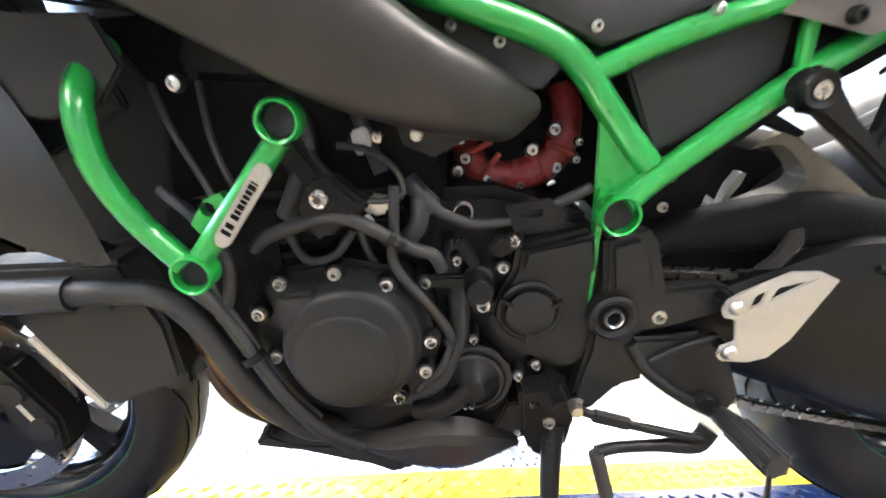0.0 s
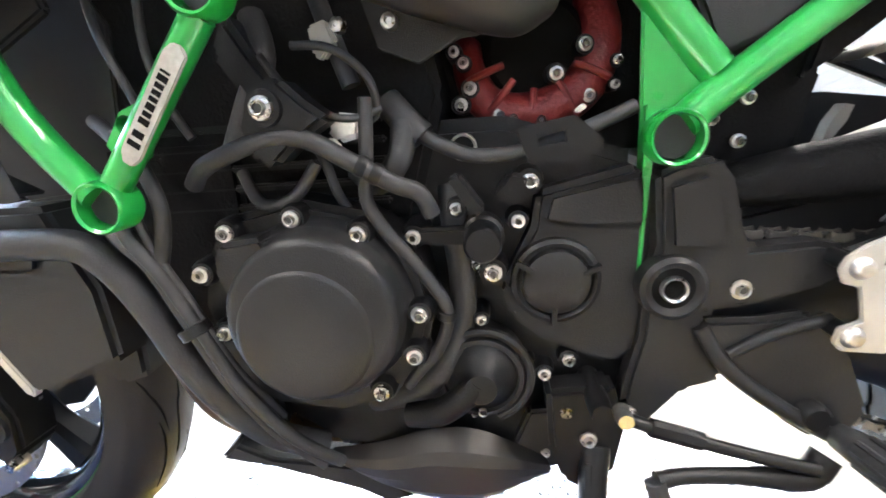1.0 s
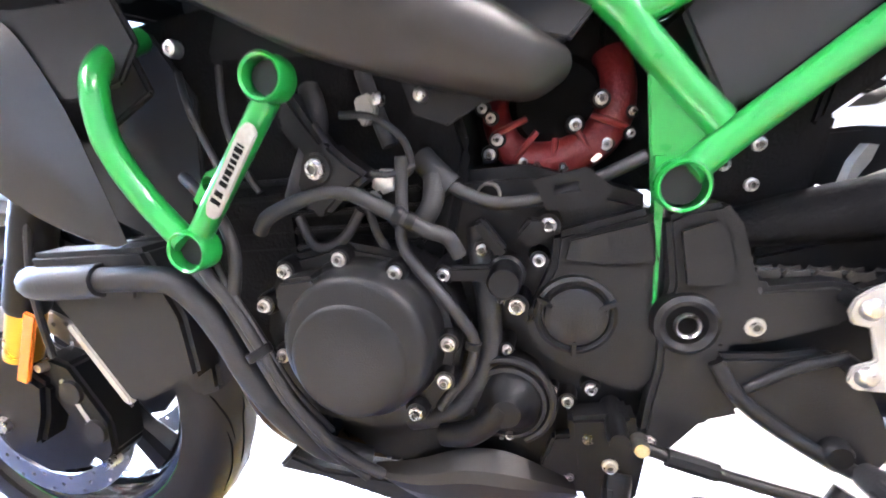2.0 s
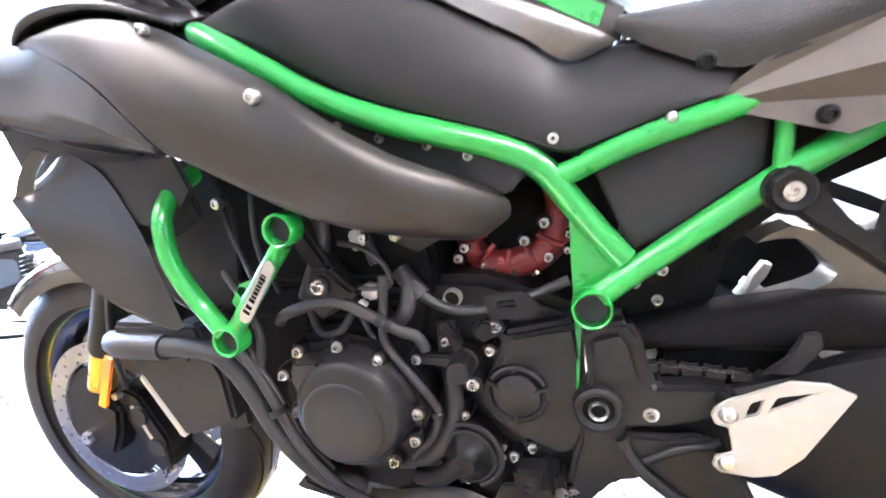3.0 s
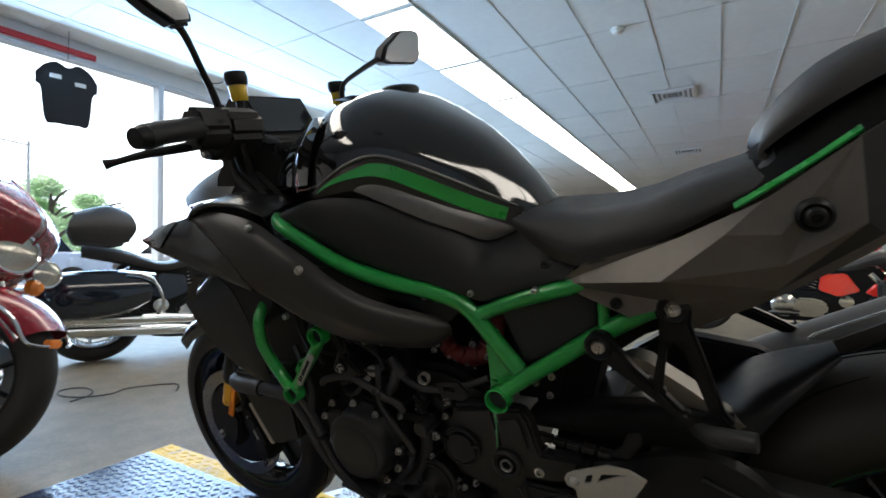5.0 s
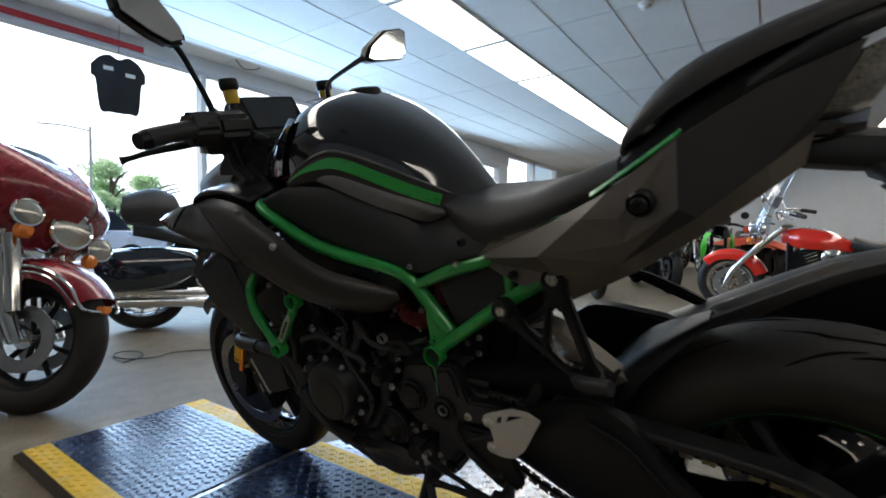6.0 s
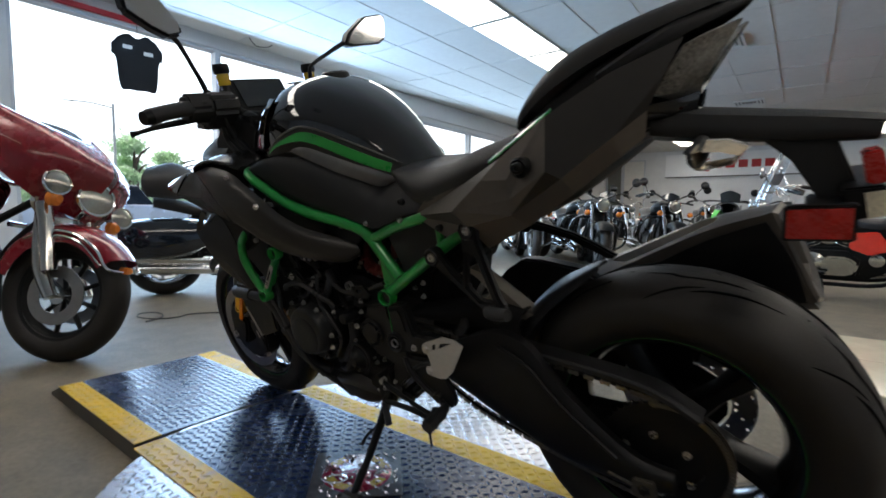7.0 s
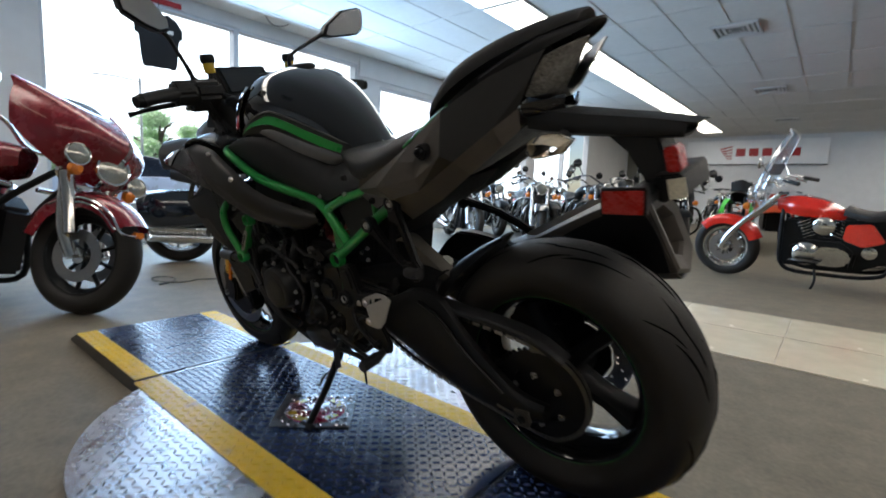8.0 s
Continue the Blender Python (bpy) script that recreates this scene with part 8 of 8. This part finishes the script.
def sport_bike(label, m, paint, group=""):
    """A small faired machine, seen far off."""
    t = thing("motorcycle", label, "motorcycle", m, group)
    road_wheel(t, 0, 0.30, 0.12, 5, SATIN, "front_wheel")
    road_wheel(t, 1.4, 0.31, 0.17, 5, SATIN, "rear_wheel")
    fender(t, 0, 0.30, 0.13, 30, 130, SATIN, "front_fender")
    for sg in (-1, 1):
        part("fork_leg", tube([(0, sg * 0.1, 0.30), (0.30, sg * 0.1, 0.90)], 0.026, 10), SATIN, t)
        part("grip", tube([(0.36, sg * 0.26, 1.0), (0.44, sg * 0.37, 0.98)], 0.018, 10), HOSE, t)
        part("mirror", lathe([(0, 0.01), (0.05, 0.008), (0.06, 0), (0.04, -0.03), (0, -0.035)], (0.22, sg * 0.34, 1.16), (-1, 0, 0), 16), SATIN, t)
        part("side_panel", skin([[(0.0, sg * 0.12, 0.86), (0.25, sg * 0.2, 0.84), (0.6, sg * 0.2, 0.7)], [(0.05, sg * 0.18, 0.72), (0.3, sg * 0.25, 0.62), (0.65, sg * 0.22, 0.48)], [(0.15, sg * 0.16, 0.55), (0.4, sg * 0.2, 0.4), (0.7, sg * 0.18, 0.3)]], 10, 4, 0.006), paint, t)
    part("engine", plate([(0.45, 0.25), (0.42, 0.6), (0.8, 0.65), (0.95, 0.45), (0.85, 0.25)], -0.15, 0.15, 0.03), SATIN, t)
    part("handlebar", tube([(0.44, -0.37, 0.98), (0.33, -0.2, 1.0), (0.33, 0.2, 1.0), (0.44, 0.37, 0.98)], 0.012, 10), SATIN, t)
    part("fuel_tank", skin(mirrored([[(0.40, -0.14, 0.76), (0.6, -0.18, 0.78), (0.85, -0.1, 0.74)], [(0.4, -0.13, 0.92), (0.6, -0.16, 0.95), (0.85, -0.1, 0.80)], [(0.42, 0, 0.97), (0.6, 0, 1.0), (0.86, 0, 0.82)]]), 12, 4, 0.005), SATIN, t)
    part("seat", skin(mirrored([[(0.84, -0.12, 0.76), (1.1, -0.14, 0.80), (1.5, -0.06, 0.95)], [(0.85, -0.1, 0.80), (1.1, -0.12, 0.86), (1.5, -0.05, 0.99)], [(0.85, 0, 0.81), (1.1, 0, 0.88), (1.52, 0, 1.0)]]), 12, 3, 0.005), VINYL, t)
    part("swingarm", box(0.85, 1.42, -0.12, -0.09, 0.30, 0.36, 0.01), SATIN, t)
    part("muffler", tube([(0.9, 0.14, 0.35), (1.2, 0.2, 0.5), (1.5, 0.22, 0.62)], [0.03, 0.05, 0.055], 16), SATIN, t)
    part("headlight", skin(mirrored([[(0.05, -0.14, 0.92), (0.2, -0.18, 0.95)], [(-0.05, -0.1, 0.82), (0.1, -0.16, 0.8)], [(-0.06, 0, 0.78), (0.1, 0, 0.76)]]), 8, 3, 0.006), SCREEN, t)
    part("windshield", skin(mirrored([[(0.02, -0.13, 0.97), (0.22, -0.15, 1.12)], [(-0.02, 0, 0.99), (0.2, 0, 1.18)]]), 8, 4, 0.004), SCREEN, t)
    return t


sport_bike("black and lime green sport motorcycle parked in the row", pose(0.1, 8.8, F, 4, 0, 100), LIME)
sport_bike("black adventure motorcycle parked in the row", pose(-0.95, 9.4, F, 4, 0, 95), PLASTIC)
sport_bike("black motorcycle parked beside the cruisers", pose(-1.65, 8.3, F, 4, 0, 130), SATIN)


def quad(label, m, paint):
    t = thing("quad_bike", label, "quad bike", m)
    for x in (0.0, 1.2):
        for sg in (-1, 1):
            w = part("wheel", lathe([(0, -0.05), (0.14, -0.06), (0.15, 0), (0.14, 0.06), (0, 0.05)], (x, sg * 0.42, 0.28), n=24), SATIN, t)
            part("tyre", lathe([(0.14, -0.1), (0.24, -0.11), (0.28, -0.07), (0.285, 0), (0.28, 0.07), (0.24, 0.11), (0.14, 0.1)], (x, sg * 0.42, 0.28), n=30), RUBBER, w)
    for x in (0.0, 1.2):
        part("mudguard", skin(mirrored([[(x - 0.34, -0.52, 0.52), (x, -0.54, 0.64), (x + 0.34, -0.52, 0.52)], [(x - 0.3, -0.28, 0.62), (x, -0.28, 0.74), (x + 0.3, -0.28, 0.62)], [(x - 0.3, 0, 0.66), (x, 0, 0.78), (x + 0.3, 0, 0.66)]]), 12, 4, 0.01), paint, t)
    part("body", plate([(0.1, 0.3), (0.1, 0.75), (0.5, 0.8), (1.1, 0.74), (1.1, 0.3)], -0.16, 0.16, 0.04), SATIN, t)
    part("seat", skin(mirrored([[(0.5, -0.16, 0.78), (0.8, -0.18, 0.78), (1.2, -0.14, 0.82)], [(0.5, -0.1, 0.86), (0.8, -0.12, 0.84), (1.2, -0.1, 0.89)], [(0.5, 0, 0.88), (0.8, 0, 0.85), (1.2, 0, 0.9)]]), 10, 3, 0.006), VINYL, t)
    part("handlebar", tube([(0.38, -0.4, 1.02), (0.3, -0.25, 1.03), (0.26, 0, 0.95), (0.3, 0.25, 1.03), (0.38, 0.4, 1.02)], 0.014, 8), SATIN, t)
    part("headlight_pod", box(0.12, 0.3, -0.12, 0.12, 0.86, 0.98, 0.03), paint, t)
    return t


quad("orange-red quad bike at the far end of the row", pose(0.55, 10.2, F, 0, 0, 100), ORANGE)
quad("red quad bike behind the red cruiser", pose(2.3, 8.6, F, 0, 0, -10), BRIGHT)

# ---- wall sign, hanging shirt, floor cables ----
sign = thing("wall_sign", "pale wall sign with red emblem and red bars", "sign", pose(-1.0, 18.9, 2.55))
part("board", box(-2.0, 2.02, -0.10, 0.0, -0.40, 0.40, 0.015), material("sign_board", (0.85, 0.86, 0.87), 0.35, 0, 0.04, 4), sign, "pale sign board")
part("lower_rail", box(-2.0, 2.02, -0.12, 0.0, -0.43, -0.40, 0.004), DECKEDGE, sign, "dark lower rail")
SIGNRED = material("sign_red", (0.4, 0.012, 0.012), 0.4, 0, 0.05, 10)
for k in range(5):
    z = 0.16 - 0.075 * k
    part("emblem_feather", plate([(-0.98 + 0.05 * k, z - 0.05), (-0.56, z + 0.06 - 0.03 * k), (-0.58, z + 0.015 - 0.03 * k), (-0.9 + 0.05 * k, z - 0.085)], -0.112, -0.1, 0), SIGNRED, sign, "red feather shape")
for k in range(5):
    x = -0.48 + 0.375 * k
    part("letter_bar", box(x + 0.02, x + 0.29, -0.112, -0.1, -0.14, 0.12, 0.004), SIGNRED, sign, "plain red bar")

shirt = thing("hanging_shirt", "black short-sleeved shirt hanging in front of the window", "shirt", pose(-4.98, 2.11, 2.155, 0, 0, -8))
CLOTH = material("black_cloth", (0.012, 0.012, 0.014), 0.9, 0, 0.2, 30, 0.4, 400)
part("cloth", skin([[(0.03 + 0.012 * math.sin(9 * y), y * 0.69, z * 0.69) for z in zs] for y, zs in ((-0.36, (0.50, 0.56, 0.62, 0.66)), (-0.30, (0.44, 0.54, 0.64, 0.74)), (-0.25, (0.0, 0.3, 0.6, 0.80)), (-0.12, (-0.02, 0.3, 0.6, 0.86)), (0.0, (-0.03, 0.3, 0.58, 0.80)), (0.12, (-0.02, 0.3, 0.6, 0.86)), (0.25, (0.0, 0.3, 0.6, 0.80)), (0.30, (0.44, 0.54, 0.64, 0.74)), (0.36, (0.50, 0.56, 0.62, 0.66)))], 14, 4, 0.012), CLOTH, shirt)
for y, z in ((-0.1, 0.44), (0.1, 0.4)):
    part("patch", box(0.045, 0.052, y - 0.045, y + 0.045, z - 0.02, z + 0.02, 0.001), WHITE, shirt, "small white printed patch")
part("hanger_wire", tube([(0.03, 0, 0.55), (0.03, 0, 0.65), (0.02, 0.01, CEIL - 2.17)], 0.003, 6), SATIN, shirt)
hook = thing("ceiling_hook", "thin wire hook hanging under the ceiling tiles", "hook", pose(-4.88, 3.67, CEIL - 0.008))
part("wire", tube([(0.0, -0.25, 0), (0.0, -0.15, -0.08), (0, 0.0, -0.06), (0, 0.08, -0.02), (0, 0.1, 0.0)], 0.006, 6), SATIN, hook)
cab = thing("floor_cable", "loose black cable coiled on the carpet", "cable", pose(-2.6, 1.15, FLOOR))
part("cord", tube([(0.16 * math.cos(k * 0.7) + 0.008 * k, 0.12 * math.sin(k * 0.7) + 0.02 * k, 0.008 + 0.0012 * k) for k in range(11)] + [(0.3, 0.5, 0.008), (0.45, 0.42, 0.008)], 0.0045, 6, 3), HOSE, cab)

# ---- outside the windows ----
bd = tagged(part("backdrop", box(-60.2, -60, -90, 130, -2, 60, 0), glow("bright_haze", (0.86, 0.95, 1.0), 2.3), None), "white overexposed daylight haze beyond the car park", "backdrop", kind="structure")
LEAF = material("sunlit_leaves", (0.3, 0.37, 0.25), 0.6, 0, 0.4, 3)
lt = LEAF.node_tree
tr_ = lt.nodes.new("ShaderNodeBsdfTranslucent")
tr_.inputs[0].default_value = (0.36, 0.45, 0.31, 1)
ad = lt.nodes.new("ShaderNodeAddShader")
lt.links.new(lt.nodes["Principled BSDF"].outputs[0], ad.inputs[0])
lt.links.new(tr_.outputs[0], ad.inputs[1])
lt.links.new(ad.outputs[0], lt.nodes["Material Output"].inputs[0])
BARK = material("bark", (0.12, 0.09, 0.07), 0.9, 0, 0.3, 10)


def tree(m, h, seed):
    rnd = random.Random(seed)
    t = thing("tree", "leafy green tree in bright sun outside the window", "tree", m, "trees outside")
    tr = part("trunk", tube([(0, 0, 0), (0.05, 0.03, h * 0.3), (0.0, 0.1, h * 0.6), (0.05, 0.05, h * 0.9)], [0.16, 0.13, 0.08, 0.03], 10), BARK, t)
    for k in range(7):
        a, z = rnd.uniform(0, 6.28), h * rnd.uniform(0.3, 0.75)
        part("limb", tube([(0, 0.05, z), (0.5 * math.cos(a), 0.5 * math.sin(a), z + 0.4), (1.1 * math.cos(a), 1.1 * math.sin(a), z + 0.6)], [0.06, 0.04, 0.015], 6), BARK, tr)
    verts, faces = [], []
    clumps = []
    for k in range(34):
        a, u = rnd.uniform(0, 6.28), rnd.uniform(0.22, 0.95)
        r = 0.34 * h * math.sin(math.pi * u ** 0.8) * rnd.uniform(0.3, 1.0)
        clumps.append((Vector((r * math.cos(a), r * math.sin(a), h * u)), h * rnd.uniform(0.05, 0.11)))
    for k in range(11000):
        q, s = rnd.choice(clumps)
        c = q + Vector((rnd.gauss(0, 0.55), rnd.gauss(0, 0.55), rnd.gauss(0, 0.45))) * s
        d = Vector((rnd.uniform(-1, 1), rnd.uniform(-1, 1), rnd.uniform(-1, 1))).normalized()
        e = d.orthogonal().normalized() * rnd.uniform(0.02, 0.035)
        d = d * rnd.uniform(0.04, 0.07)
        i = len(verts)
        verts += [c - d, c + e, c + d, c - e]
        faces.append((i, i + 1, i + 2, i + 3))
    me = bpy.data.meshes.new("crown")
    me.from_pydata(verts, [], faces)
    me.materials.append(LEAF)
    o = new("crown", me)
    o.parent = t
    o["kind"] = "stuff"
    return t


tree(pose(-14.5, 5.4, -0.05), 2.9, 3)
tree(pose(-16.5, 7.2, -0.05), 2.8, 8)
tree(pose(-15.5, 3.2, -0.05), 2.2, 5)
pole = thing("street_pole", "grey steel lamp pole outside the window", "street pole", pose(-13.0, 4.5, -0.05))
part("pole", tube([(0, 0, 0), (0, 0, 3.5)], [0.04, 0.03], 10), WHITE, pole)
part("arm", tube([(0, 0, 3.4), (-0.3, -0.4, 3.5), (-0.5, -0.9, 3.5)], 0.02, 8), WHITE, pole)


def parked_car(m, paint, label):
    t = thing("parked_car", label, "car", m)
    part("body", skin(mirrored([[(-2.1, -0.75, 0.35), (-1.2, -0.85, 0.32), (1.2, -0.85, 0.32), (2.1, -0.75, 0.38)], [(-2.15, -0.75, 0.6), (-1.2, -0.88, 0.75), (1.2, -0.88, 0.82), (2.12, -0.78, 0.75)], [(-2.1, -0.55, 0.72), (-1.2, -0.75, 0.88), (1.2, -0.75, 0.95), (2.1, -0.6, 0.9)], [(-2.1, 0, 0.75), (-1.2, 0, 0.92), (1.2, 0, 0.98), (2.1, 0, 0.93)]]), 20, 4, 0.02), paint, t)
    part("cabin", skin(mirrored([[(-1.1, -0.74, 0.88), (0.2, -0.76, 0.92), (1.4, -0.72, 0.94)], [(-0.5, -0.58, 1.38), (0.3, -0.6, 1.45), (1.1, -0.56, 1.38)], [(-0.5, 0, 1.42), (0.3, 0, 1.5), (1.1, 0, 1.42)]]), 12, 4, 0.02), SCREEN, t, "dark glazed cabin")
    for x in (-1.35, 1.35):
        for sg in (-1, 1):
            part("wheel", lathe([(0, -0.1), (0.2, -0.1), (0.31, -0.08), (0.32, 0), (0.31, 0.08), (0.2, 0.1), (0, 0.1)], (x, sg * 0.8, 0.32), n=24), RUBBER, t)
    return t


parked_car(pose(-12.6, 3.6, -0.05, 0, 0, 80), material("pale_blue_car_paint", (0.55, 0.68, 0.85), 0.25, 0.2, 0.05, 3, coat=0.6), "pale blue car parked outside the shop window")
parked_car(pose(-13.5, 8.6, -0.05, 0, 0, 95), material("white_car_paint", (0.75, 0.75, 0.76), 0.25, 0.0, 0.05, 3, coat=0.6), "white car parked outside the shop window")
